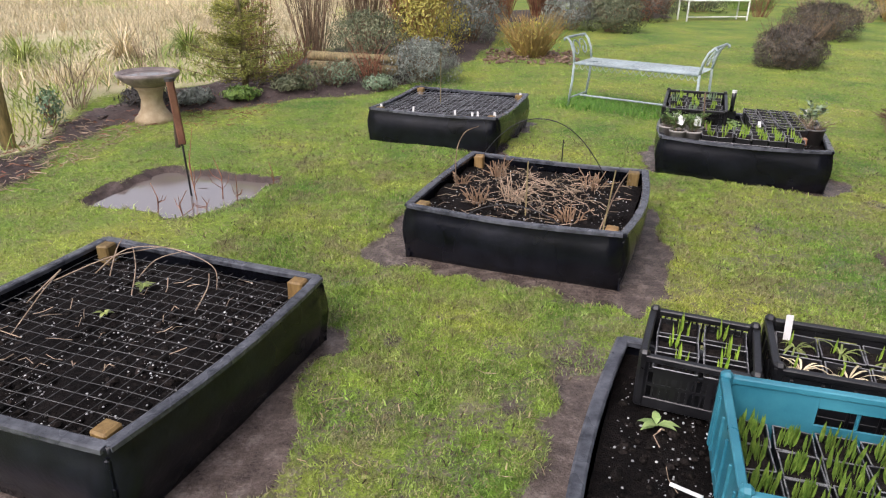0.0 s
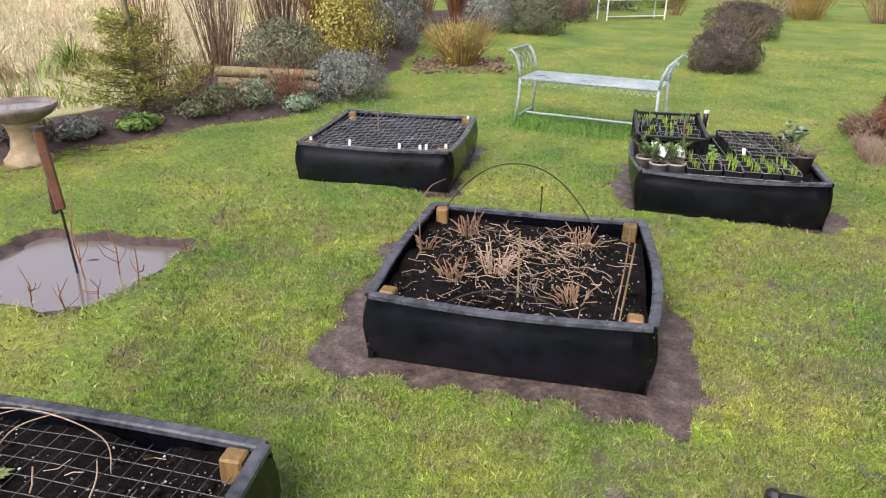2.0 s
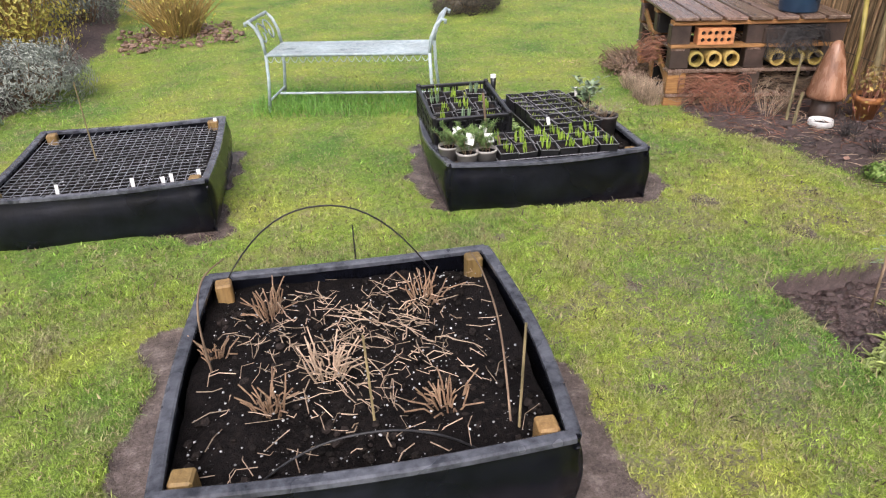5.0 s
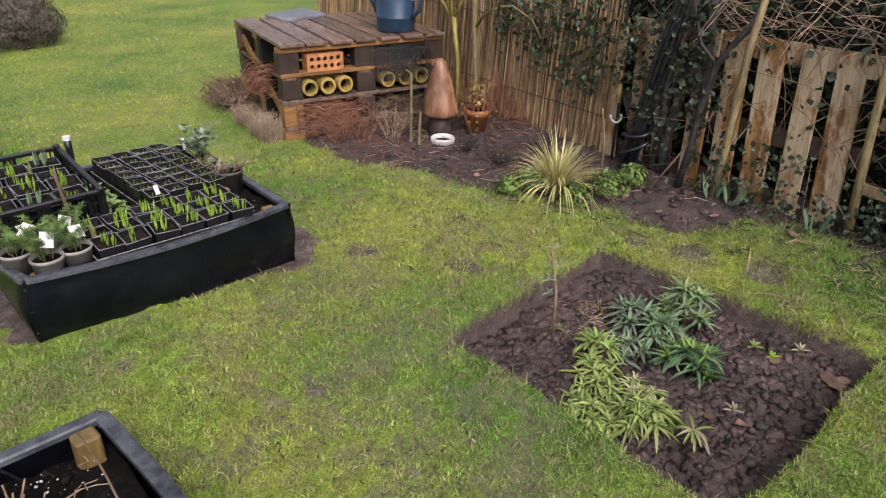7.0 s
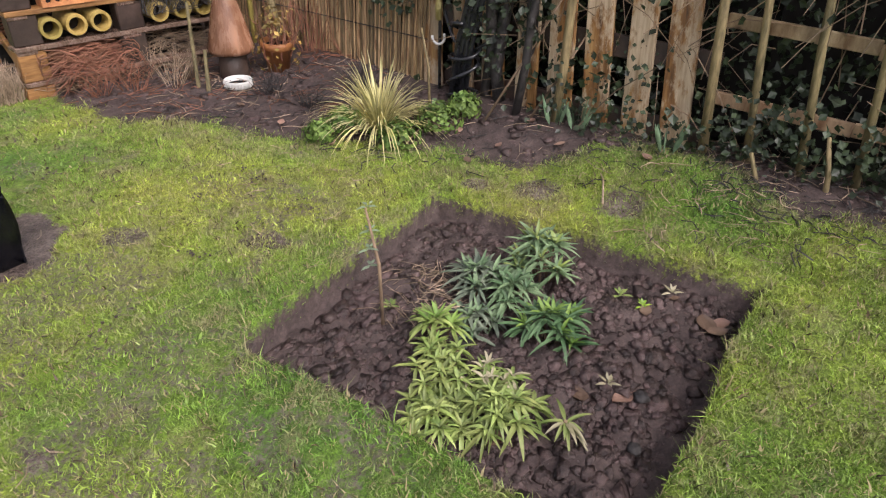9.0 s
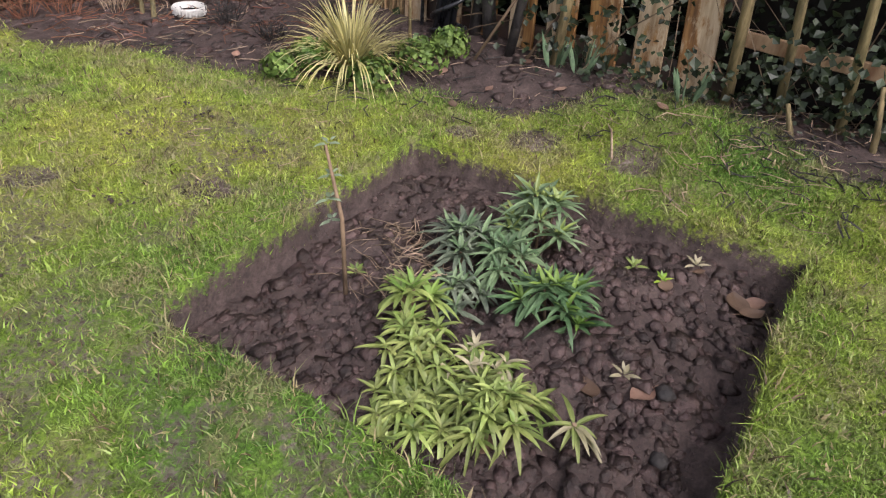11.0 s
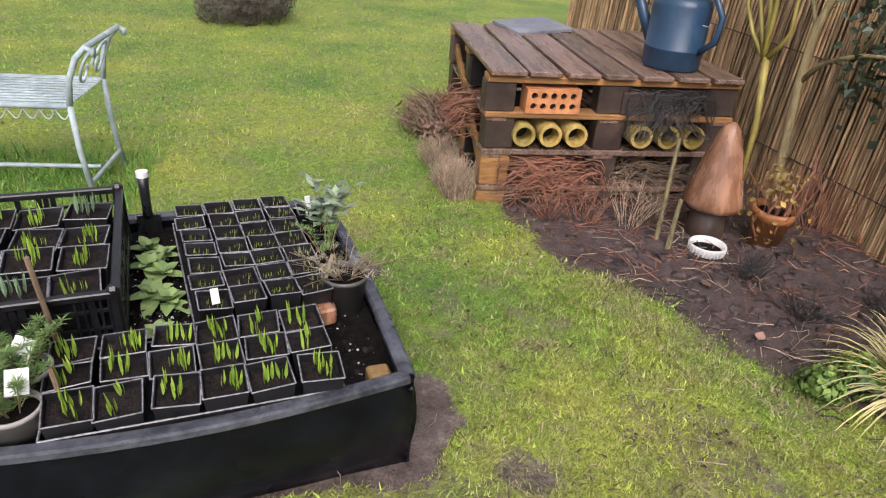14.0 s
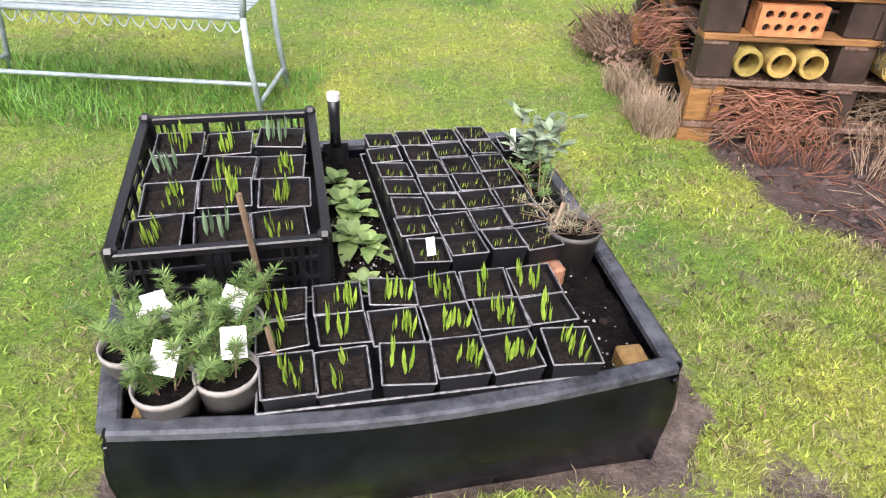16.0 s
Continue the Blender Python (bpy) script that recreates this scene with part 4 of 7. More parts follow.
hoop("B", -0.48, 0.47, 0.31, 0.46, 0.49, 0.003, "thin black wire hoop pushed into compost")
hoop("B", -0.3, -0.42, 0.3, -0.42, 0.29, 0.003, "low thin hoop bent over compost")
dry_stem("B", [(-0.43, 0.02, 0.15), (-0.44, 0.04, 0.36), (-0.42, 0.1, 0.46), (-0.36, 0.16, 0.49)], 0.004, "bent grey hoop end standing in compost", M_twig, "support_hoop")
dry_stem("B", [(0.36, -0.4, 0.15), (0.4, -0.1, 0.3), (0.42, 0.2, 0.31), (0.42, 0.42, 0.28)], 0.004, "bent grey cane leaning on the bed rim", M_twig, "support_hoop")


def cane(key, a, b, z0, z1, da=0.0, db=0.0, r=0.004, material=M_pole, label="thin weathered garden cane"):
    ob = part("garden_cane", Geo().tube([(a, b, z0), (a + da * 0.5, b + db * 0.5, (z0 + z1) / 2), (a + da, b + db, z1)], [r, r * 0.95, r * 0.85], 6), material, m=local(key, 0, 0))
    return tagged(ob, label, "garden cane", "garden canes")


cane("B", 0.02, -0.28, 0.1, 0.45, -0.01, 0.03)
cane("B", 0.38, -0.37, 0.1, 0.47, 0.03, 0.06)
cane("B", 0.02, 0.55, 0.0, 0.36, 0, 0.01, 0.0035, M_wire, "thin black metal stake in the lawn")
cane("C", -0.12, 0.05, 0.1, 0.62, 0.0, 0.0, 0.004)
cane("F", -0.2, 0.2, 0.1, 0.32, 0.01, 0.0, 0.003, M_twig, "thin dry twig stuck in compost")


def plant_label(m, high=0.07, wide=0.018):
    g = Geo().box((0, 0, high / 2), (wide, 0.0014, high), None, 0.0006)
    ob = part("plant_label", g, M_label, m=m)
    return tagged(ob, "small blank white plastic plant label", "plant label", "plant labels")


for a, b in ((-0.43, -0.42), (-0.17, -0.43), (0.16, -0.44), (0.33, -0.42), (0.45, -0.4), (0.45, 0.42), (0.3, -0.46)):
    plant_label(local("C", a, b, 0.2) @ pose(0, 0, 0, random.uniform(-14, 4), 0, random.uniform(-30, 30)), 0.075)


# ---- pots, trays and crates ----
def shoot_geo(seed, n, high, lean=0.14):
    r, g = random.Random(seed), Geo()
    x, y = r.uniform(-0.028, 0.028), r.uniform(-0.028, 0.028)
    for i in range(n):
        t = r.uniform(0, 6.28)
        h = high * r.uniform(0.6, 1.15)
        w = (math.cos(t) * lean * r.random(), math.sin(t) * lean * r.random(), 1)
        g.leaf((x + math.cos(t) * 0.007, y + math.sin(t) * 0.007, 0), w, h, h * 0.15, 0.0, (math.sin(t), -math.cos(t), 0.1), 4, 0.5)
    return g


def square_pot(size, high, seed, shoots=3, shoot_high=0.045, material=None, fill=0.014):
    """A square tapered pot with rolled rim, compost and a few bulb shoots."""
    pot = thing("flower_pot", pose(0, 0, -5), "square black plastic pot with short green bulb shoots", "flower pot", "square pots with bulbs")
    h, b = size / 2, size / 2 * 0.74
    wall, rim = Geo(), Geo()
    ring = lambda k, z: [(k, k, z), (-k, k, z), (-k, -k, z), (k, -k, z)]
    vs = ring(b, 0) + ring(h - 0.003, high) + ring(h - 0.006, high) + ring(h - 0.01, high - fill - 0.01)
    fs = [(i * 4 + k, i * 4 + (k + 1) % 4, (i + 1) * 4 + (k + 1) % 4, (i + 1) * 4 + k) for i in range(3) for k in range(4)] + [(3, 2, 1, 0)]
    wall.add(vs, [q[::-1] for q in fs])
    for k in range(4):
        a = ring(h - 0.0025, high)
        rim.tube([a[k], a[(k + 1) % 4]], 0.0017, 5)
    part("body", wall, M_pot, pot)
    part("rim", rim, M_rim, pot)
    n = 7
    c = np.linspace(-h + 0.009, h - 0.009, n)
    X, Y = np.meshgrid(c, c)
    g = np.random.RandomState(seed)
    zz = high - fill + (g.rand(n, n) - 0.5) * 0.008
    i = (np.arange(n - 1)[:, None] * n + np.arange(n - 1)).ravel()
    part("soil", fast_mesh("soil", np.stack([X.ravel(), Y.ravel(), zz.ravel()], 1), np.stack([i, i + 1, i + n + 1, i + n], 1), 4, True), M_potsoil, pot)
    for k in range(shoots):
        part("shoot", shoot_geo(seed * 10 + k, 3 if shoot_high > 0.035 else 2, shoot_high), material or M_shoot, pot, m=pose(0, 0, high - fill))
    return pot


def scatter_pots(kinds, places):
    for i, m in enumerate(places):
        copy_thing(kinds[i % len(kinds)], m)
    for k in kinds:
        for o in (*k.children_recursive, k):
            bpy.data.objects.remove(o)


def open_tray(w, d, h, label, m, cols, rows):
    """A low carrying tray: floor, lip and the dividers between the pots."""
    tray = thing("pot_tray", m, label, "plant tray", "plant trays")
    part("floor", Geo().box((0, 0, 0.002), (w, d, 0.004)), M_pot, tray)
    for s in (-1, 1):
        part("side", Geo().box((0, s * d / 2, h / 2), (w + 0.006, 0.003, h), None, 0.001), M_pot, tray)
        part("side", Geo().box((s * w / 2, 0, h / 2), (0.003, d, h), None, 0.001), M_pot, tray)
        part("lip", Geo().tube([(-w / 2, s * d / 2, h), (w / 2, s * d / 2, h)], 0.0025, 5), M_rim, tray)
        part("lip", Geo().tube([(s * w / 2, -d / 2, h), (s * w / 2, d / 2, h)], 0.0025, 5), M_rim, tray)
    return tray


rp = random.Random(5)
# eighteen pots in the near tray on bed D
M1 = local("D", 0.04, -0.35, 0.2)
open_tray(0.6, 0.282, 0.05, "black carrying tray holding eighteen square pots", M1, 6, 3)
pl = []
for j in range(3):
    for i in range(6):
        pl.append(M1 @ pose(-0.25 + 0.1 * i + rp.uniform(-.003, .003), -0.092 + 0.092 * j + (0.002 * i - 0.004) * (j - 1), 0.006, rp.uniform(-5, 3) + (6 if j == 0 else 0), rp.uniform(-4, 4), rp.uniform(-4, 4)))
scatter_pots([square_pot(0.097, 0.085, 100 + k, (5, 3, 4, 5, 4)[k], 0.052) for k in range(5)], pl)
# twenty-eight smaller pots in the long tray
M2 = local("D", 0.195, 0.15, 0.205) @ pose(0, 0, 0, 0, 0, 4)
open_tray(0.352, 0.62, 0.03, "black tray holding rows of small square pots", M2, 4, 7)
pl = []
for j in range(7):
    for i in range(4):
        pl.append(M2 @ pose(-0.131 + 0.0875 * i, -0.266 + 0.0885 * j, 0.006, rp.uniform(-4, 4), rp.uniform(-4, 4) + 2, rp.uniform(-2, 2)))
scatter_pots([square_pot(0.086, 0.085, 140 + k, 6, 0.021, M_leafyellow if k % 2 else M_shoot) for k in range(4)], pl)
plant_label(M2 @ pose(-0.12, -0.285, 0.085, -25, 0, 5), 0.04, 0.02)


def lattice_crate(w, d, h, m, label, material, slots=True, handle=True, group="plastic crates"):
    """A plastic crate: corner posts, rims, bars and a slatted floor."""
    crate = thing("plastic_crate", m, label, "crate", group)
    part("floor", Geo().box((0, 0, 0.004), (w - 0.01, d - 0.01, 0.008)), material, crate)
    for side, (L, off, turn) in enumerate(((w, d / 2, 0), (d, w / 2, 90), (w, d / 2, 180), (d, w / 2, 270))):
        q = pose(0, 0, 0, 0, 0, turn) @ pose(0, -off, 0)
        g, bars = Geo(), []
        g.box((0, 0, h - 0.009), (L + 0.012, 0.02, 0.018), None, 0.003)
        g.box((0, 0, 0.016), (L, 0.01, 0.032), None, 0.002)
        if slots:
            g.box((0, 0, h * 0.45), (L, 0.006, 0.008))
            g.box((0, 0, h * 0.72), (L, 0.006, 0.008))
            n = int(L / 0.017)
            for i in range(n + 1):
                xx = -L / 2 + L * i / n
                if handle and abs(xx) < L * 0.25 and i % 5:
                    g.box((xx, 0, h * 0.24), (0.005, 0.005, h * 0.46))
                    if abs(xx) < 0.012:
                        g.box((xx, 0, h * 0.6), (0.014, 0.006, h * 0.6))
                    continue
                bars.append(Geo().box((xx, 0, h * 0.5), (0.0055 if i % 5 else 0.014, 0.006, h * 0.94)))
        else:
            k = 0.3 if side % 2 == 0 else 0.0
            if k:
                g.box((-L * 0.325, 0, h * 0.5), (L * 0.35, 0.007, h * 0.9))
                g.box((L * 0.325, 0, h * 0.5), (L * 0.35, 0.007, h * 0.9))
                g.box((0, 0, h * 0.28), (L * 0.3, 0.007, h * 0.5))
                g.box((0, 0.0, h * 0.85), (L * 0.3, 0.012, h * 0.16))
            else:
                g.box((0, 0, h * 0.5), (L, 0.007, h * 0.9))
            for i in range(5):
                g.box((-L / 2 + L * (i + 0.5) / 5, -0.006, h * 0.45), (0.008, 0.008, h * 0.75), None, 0.002)
        wall = part("wall", g, material, crate, m=q)
        for bar in bars:
            part("bar", bar, material, wall)
    for sx in (-1, 1):
        for sy in (-1, 1):
            part("corner", Geo().box((sx * (w / 2 - 0.004), sy * (d / 2 - 0.004), h / 2 + 0.006), (0.028, 0.028, h + 0.012), None, 0.008), material, crate)
    return crate


# black crate of larger pots at the back of bed D
M3 = local("D", -0.325, 0.1, 0.2) @ pose(0, 0, 0.012, 3.5, 0, 0)
lattice_crate(0.4, 0.53, 0.185, M3 @ pose(0, 0, 0, 0, 0, 1.0), "black slatted plastic crate full of potted bulbs", M_crate)
pl = []
for j in range(4):
    for i in range(3):
        pl.append(M3 @ pose(-0.118 + 0.118 * i + rp.uniform(-.006, .006), -0.182 + 0.122 * j + rp.uniform(-.004, .004), 0.05 + rp.uniform(0, 0.02), rp.uniform(-5, 5), rp.uniform(-6, 6), rp.uniform(-6, 6)))
scatter_pots([square_pot(0.114, 0.095, 180 + k, (5, 3, 4, 6, 3)[k], (0.05, 0.075, 0.045, 0.04, 0.06)[k], M_glauc if k == 1 else M_shoot) for k in range(5)], pl)


def round_pot(r, h, material=M_greypot):
    g = Geo().lathe([(0.0, 0.001), (r * 0.76, 0.001), (r * 0.95, h - 0.012), (r, h - 0.012), (r, h), (r - 0.004, h), (r * 0.9, h - 0.016)], 24)
    return g


def herb_pot(m, material, needle, count, reach, label, seed, r=0.056, h=0.1, potmat=M_greypot, upward=0.8, stems=7, wide=0.0028):
    pot = thing("herb_pot", m, label, "potted herb", "grey herb pots")
    part("pot", round_pot(r, h), potmat, pot, smooth=True)
    part("soil", Geo().lathe([(0.0, h - 0.012), (r * 0.92, h - 0.016)], 20), M_compost, pot)
    q, g, st = random.Random(seed), Geo(), Geo()
    for s in range(stems):
        t, d = q.uniform(0, 6.28), q.uniform(0.3, 1.0)
        e = Vector((math.cos(t) * reach * d, math.sin(t) * reach * d, h + reach * upward * q.uniform(0.5, 1.2)))
        b = Vector((math.cos(t) * r * 0.3, math.sin(t) * r * 0.3, h - 0.015))
        st.tube([b, (b + e) / 2 + Vector((0, 0, 0.012)), e], [0.0016, 0.0013, 0.0008], 4)
        for k in range(count):
            f = q.uniform(0.15, 1.0)
            p = b.lerp(e, f) + Vector((0, 0, 0.024 * (1 - abs(2 * f - 1))))
            a = q.uniform(0, 6.28)
            g.leaf(p, (math.cos(a), math.sin(a), q.uniform(0.1, 0.9)), needle * q.uniform(0.6, 1.2), wide, 0.1, segs=2)
    part("stem_tuft", st, M_twig, pot)
    part("foliage", g, material, pot)
    return pot


for k, (a, b) in enumerate(((-0.4, -0.44), (-0.305, -0.425), (-0.47, -0.335), (-0.385, -0.315), (-0.3, -0.3))):
    herb_pot(local("D", a, b, 0.19), M_rosemary, 0.024, 150, 0.1, "taupe grey pot of rosemary with a white tag", 300 + k, 0.055, 0.105, stems=9)
    w = Geo().box((0, 0, 0.03), (0.042, 0.0012, 0.055), None, 0.0005)
    tg = part("plant_tag", w, M_label, m=local("D", a + rp.uniform(-.03, .03), b - 0.02 + rp.uniform(-.02, .02), 0.315 + rp.uniform(0, .03)) @ pose(0, 0, 0, rp.uniform(-60, -30), rp.uniform(-25, 25), rp.uniform(-40, 40)))
    tagged(tg, "blank white paper plant tag in a rosemary pot", "plant label", "rosemary tags")

herb_pot(local("D", 0.43, -0.09, 0.19), M_limp, 0.03, 18, 0.17, "dark grey plastic pot with a withered trailing plant", 320, 0.064, 0.115, M_darkgrey, 0.35, 24, 0.002)
herb_pot(local("D", 0.43, 0.27, 0.17), M_sage, 0.055, 14, 0.12, "black pot of grey-green sage with broad leaves", 322, 0.06, 0.1, M_pot, 0.95, 10, 0.028)
herb_pot(local("D", 0.42, 0.12, 0.17), M_rosemary, 0.02, 70, 0.11, "black pot of wispy lavender stems", 323, 0.055, 0.1, M_pot, 0.7, 9, 0.0018)
scatter_pots([square_pot(0.09, 0.085, 190, 0)], [local("D", 0.42, 0.36, 0.205)])
plant_label(local("D", 0.41, 0.34, 0.28) @ pose(0, 0, 0, -12, 4, 20), 0.06, 0.02)
part("garden_brick", Geo().box((0, 0, 0.025), (0.05, 0.08, 0.05), None, 0.006), M_carved, m=local("D", 0.36, -0.14, 0.2) @ pose(0, 0, 0, 0, 0, 10))
tagged(bpy.data.objects["garden_brick"], "small weathered brick piece beside pots", "brick")
cane("D", 0.36, -0.1, 0.24, 0.36, 0.04, 0.02, 0.006, M_straw, "short cut stub of bamboo cane")
cane("D", -0.24, -0.2, 0.15, 0.5, -0.03, 0.0, 0.007, M_twig, "rough twig standing among pots")
cane("D", -0.215, -0.41, 0.2, 0.34, -0.02, 0.03, 0.006, M_twig, "short rough twig leaning in a pot")


def rosette(m, count, size, material, label, seed, category="leafy plant", lift=(0.15, 0.9), wide=0.42, droop=0.5, group="", name="leafy_plant"):
    r, g = random.Random(seed), Geo()
    for i in range(count):
        t = i * 2.4 + r.uniform(-0.3, 0.3)
        f = i / count
        g.leaf((math.cos(t) * 0.004, math.sin(t) * 0.004, 0.004 + 0.014 * f), (math.cos(t), math.sin(t), lift[0] + (lift[1] - lift[0]) * f), size * (1.15 - 0.6 * f) * r.uniform(0.8, 1.1), size * wide * (1.1 - 0.4 * f), droop * (1 - 0.6 * f), segs=5)
    ob = part(name, g, material, m=m, smooth=False)
    return tagged(ob, label, category, group)


for k, (a, b, s) in enumerate(((-0.075, 0.35, 0.07), (-0.04, 0.3, 0.06), (-0.07, 0.24, 0.075), (-0.035, 0.19, 0.065), (-0.06, 0.08, 0.08), (-0.02, 0.04, 0.07), (-0.05, -0.11, 0.06))):
    rosette(local("D", a, b, 0.195) @ pose(0, 0, 0, 0, 0, 67 * k), 11, s, M_lettuce, "pale green leafy rosette growing in compost", 400 + k, "leafy plant", (0.1, 1.4), 0.55, 0.4, "pale rosettes in bed")


def trowel(m):
    t = thing("hand_trowel", m, "black-handled hand trowel standing in compost", "trowel")
    part("handle", Geo().lathe([(0.0, 0.0), (0.016, 0.0), (0.014, 0.03), (0.015, 0.09), (0.017, 0.14), (0.0, 0.142)], 14, (0, 0, 0.07)), M_hose, t, smooth=True)
    part("end_cap", Geo().lathe([(0.0175, 0.0), (0.0175, 0.018), (0.0, 0.02)], 14, (0, 0, 0.205)), M_label, t, "white end cap")
    b = Geo()
    n = 6
    vs = [(0.04 * math.sin(-1.2 + 2.4 * i / n) * k, 0.02 * math.cos(-1.2 + 2.4 * i / n), z) for z, k in ((0.06, 0.9), (0.0, 1.0), (-0.05, 0.5)) for i in range(n + 1)]
    b.add(vs, [(j * (n + 1) + i, j * (n + 1) + i + 1, (j + 1) * (n + 1) + i + 1, (j + 1) * (n + 1) + i) for j in range(2) for i in range(n)])
    b.box((0, 0.02, 0.03), (0.07, 0.006, 0.08), None, 0.002)
    part("blade", b, M_hose, t)


trowel(local("D", -0.07, 0.44, 0.2))

# ---- bed F: blue crate and black crates ----
MB = local("F", 0.085, -0.045, 0.2)
MB = pose(*(MB.translation), 0, 0, BEDS["F"][2] + 4) @ pose(0, 0, 0)
lattice_crate(0.6, 0.4, 0.21, MB, "turquoise blue plastic crate packed with potted bulbs", M_blue, False)
pl = []
for j in range(4):
    for i in range(6):
        pl.append(MB @ pose(-0.235 + 0.094 * i, -0.14 + 0.094 * j, 0.014 + rp.uniform(0, 0.01), rp.uniform(-4, 4), rp.uniform(-4, 4), rp.uniform(-4, 4)))
scatter_pots([square_pot(0.09, 0.082, 210 + k, 9, 0.06, M_shootdark) for k in range(3)], pl)
MC = local("F", -0.275, 0.375, 0.2)
lattice_crate(0.28, 0.27, 0.16, MC @ pose(0, 0, 0, 0, 0, -2), "black slatted crate with four bulb pots", M_crate, True, False)
pl = [MC @ pose(x, y, 0.03, 0, 0, rp.uniform(-3, 3)) for x in (-0.06, 0.065) for y in (-0.085, 0.0, 0.085)]
scatter_pots([square_pot(0.115, 0.1, 230 + k, 2 - k, 0.07, M_shoot) for k in range(2)], pl)
MD = local("F", 0.085, 0.43, 0.215)
lattice_crate(0.36, 0.27, 0.15, MD @ pose(0, 0, 0, 0, 0, 1), "black tray of pots with straggling grassy leaves", M_crate, False, False)
pl = [MD @ pose(x, y, 0.03, 0, 0, rp.uniform(-3, 3)) for x in (-0.11, 0.0, 0.11) for y in (-0.065, 0.06)]
scatter_pots([square_pot(0.108, 0.09, 240, 1, 0.05, M_shoot)], pl)
for k in range(6):
    rr, g = random.Random(500 + k), Geo()
    for i in range(12):
        t = rr.uniform(0, 6.28)
        g.leaf((0, 0, 0), (math.cos(t), math.sin(t), rr.uniform(0.5, 1.6)), rr.uniform(0.08, 0.17), 0.006, 0.9, segs=6)
    ob = part("grassy_plant", g, M_leafyellow if k % 2 else M_dry, m=pl[k] @ pose(0, 0, 0.075))
    tagged(ob, "straggling thin grassy leaves in a pot", "grassy plant", "straggling pot plants")
plant_label(MD @ pose(-0.13, 0.1, 0.1, -10, 0, 10), 0.08, 0.02)
part("label_stub", Geo().box((0, 0, 0.002), (0.075, 0.012, 0.002), None, 0.0006), M_label, m=local("F", -0.28, -0.06, 0.205) @ pose(0, 0, 0, 4, 3, -12))
tagged(bpy.data.objects["label_stub"], "white plastic label lying on compost", "plant label")


# ---- vectorised foliage ----
def leaf_mesh(name, pos, nrm, size, aspect=0.5, seed=1, spread=1.0):
    """Pointed two-triangle leaves at many places, facing roughly along nrm."""
    g = np.random.RandomState(seed)
    n = len(pos)
    d = nrm + g.normal(0, spread, (n, 3))
    d /= np.linalg.norm(d, axis=1)[:, None] + 1e-9
    a = np.cross(d, g.normal(0, 1, (n, 3)))
    a /= np.linalg.norm(a, axis=1)[:, None] + 1e-9
    b = np.cross(d, a)
    L = (size * (0.6 + 0.8 * g.rand(n)))[:, None]
    vs = np.stack([pos - a * L * 0.5, pos + b * L * aspect * 0.5 + d * L * 0.1, pos + a * L * 0.5, pos - b * L * aspect * 0.5 + d * L * 0.1], 1).reshape(-1, 3)
    k = (np.arange(n) * 4)[:, None]
    return fast_mesh(name, vs, np.concatenate([k + np.array([0, 1, 2]), k + np.array([0, 2, 3])]), 3)


def dome_points(n, rx, ry, h, seed, lump=0.18, shell=0.55, low=0.0):
    """Places in the outer part of a lumpy dome standing on the ground."""
    g = np.random.RandomState(seed)
    d = g.normal(0, 1, (n, 3))
    d /= np.linalg.norm(d, axis=1)[:, None]
    d[:, 2] = np.where(d[:, 2] < -0.62, -d[:, 2], d[:, 2])
    r = (shell + (1 - shell) * g.rand(n) ** 0.5)
    u, v = np.arctan2(d[:, 1], d[:, 0]), d[:, 2]
    r *= 1 + lump * (lattice(u * 1.5 + 7, v * 2, 0.55, seed + 3) - 0.5) * 2 + lump * 0.6 * (lattice(u * 1.5 + 7, v * 2, 0.2, seed + 4) - 0.5) * 2
    p = d * r[:, None] * np.array([rx, ry, h * 0.62])
    p[:, 2] += h * 0.4 + low
    p[:, 2] = np.maximum(p[:, 2], 0.01 + 0.03 * g.rand(n))
    return p, d


def twig_fan(count, r, h, rad, seed, spread=0.5, wav=0.05, base=0.3):
    q, g = random.Random(seed), Geo()
    for i in range(count):
        t, d = q.uniform(0, 6.28), q.random() ** 0.5
        bx, by = math.cos(t) * r * base * d, math.sin(t) * r * base * d
        k = h * q.uniform(0.5, 1.1)
        ex, ey = math.cos(t) * r * d, math.sin(t) * r * d
        m1 = (bx + (ex - bx) * 0.4 + q.uniform(-wav, wav), by + (ey - by) * 0.4 + q.uniform(-wav, wav), k * 0.5)
        g.tube([(bx, by, -0.02), m1, (ex + q.uniform(-wav, wav), ey + q.uniform(-wav, wav), k)], [rad, rad * 0.75, rad * 0.35], 4, False)
        if q.random() < 0.6:
            a2 = t + q.uniform(-1.5, 1.5)
            g.tube([m1, (m1[0] + math.cos(a2) * r * 0.3, m1[1] + math.sin(a2) * r * 0.3, k * 0.85)], [rad * 0.6, rad * 0.25], 3, False)
    return g


def shrub(x, y, rx, ry, h, leafmat, leaf, count, label, seed, aspect=0.5, twigmat=None, twigs=40, twig_h=1.0, group="", shell=0.55, name="shrub", lump=0.18, category="shrub"):
    s = thing(name, pose(x, y, ground_at(x, y), 0, 0, seed * 37 % 360), label, category, group)
    part("twiggery", twig_fan(twigs, max(rx, ry) * 0.9, h * twig_h, 0.006, seed), twigmat or M_twig, s)
    if count:
        p, d = dome_points(count, rx, ry, h, seed, lump, shell)
        part("foliage", leaf_mesh("foliage", p, d, leaf, aspect, seed), leafmat, s)
    return s


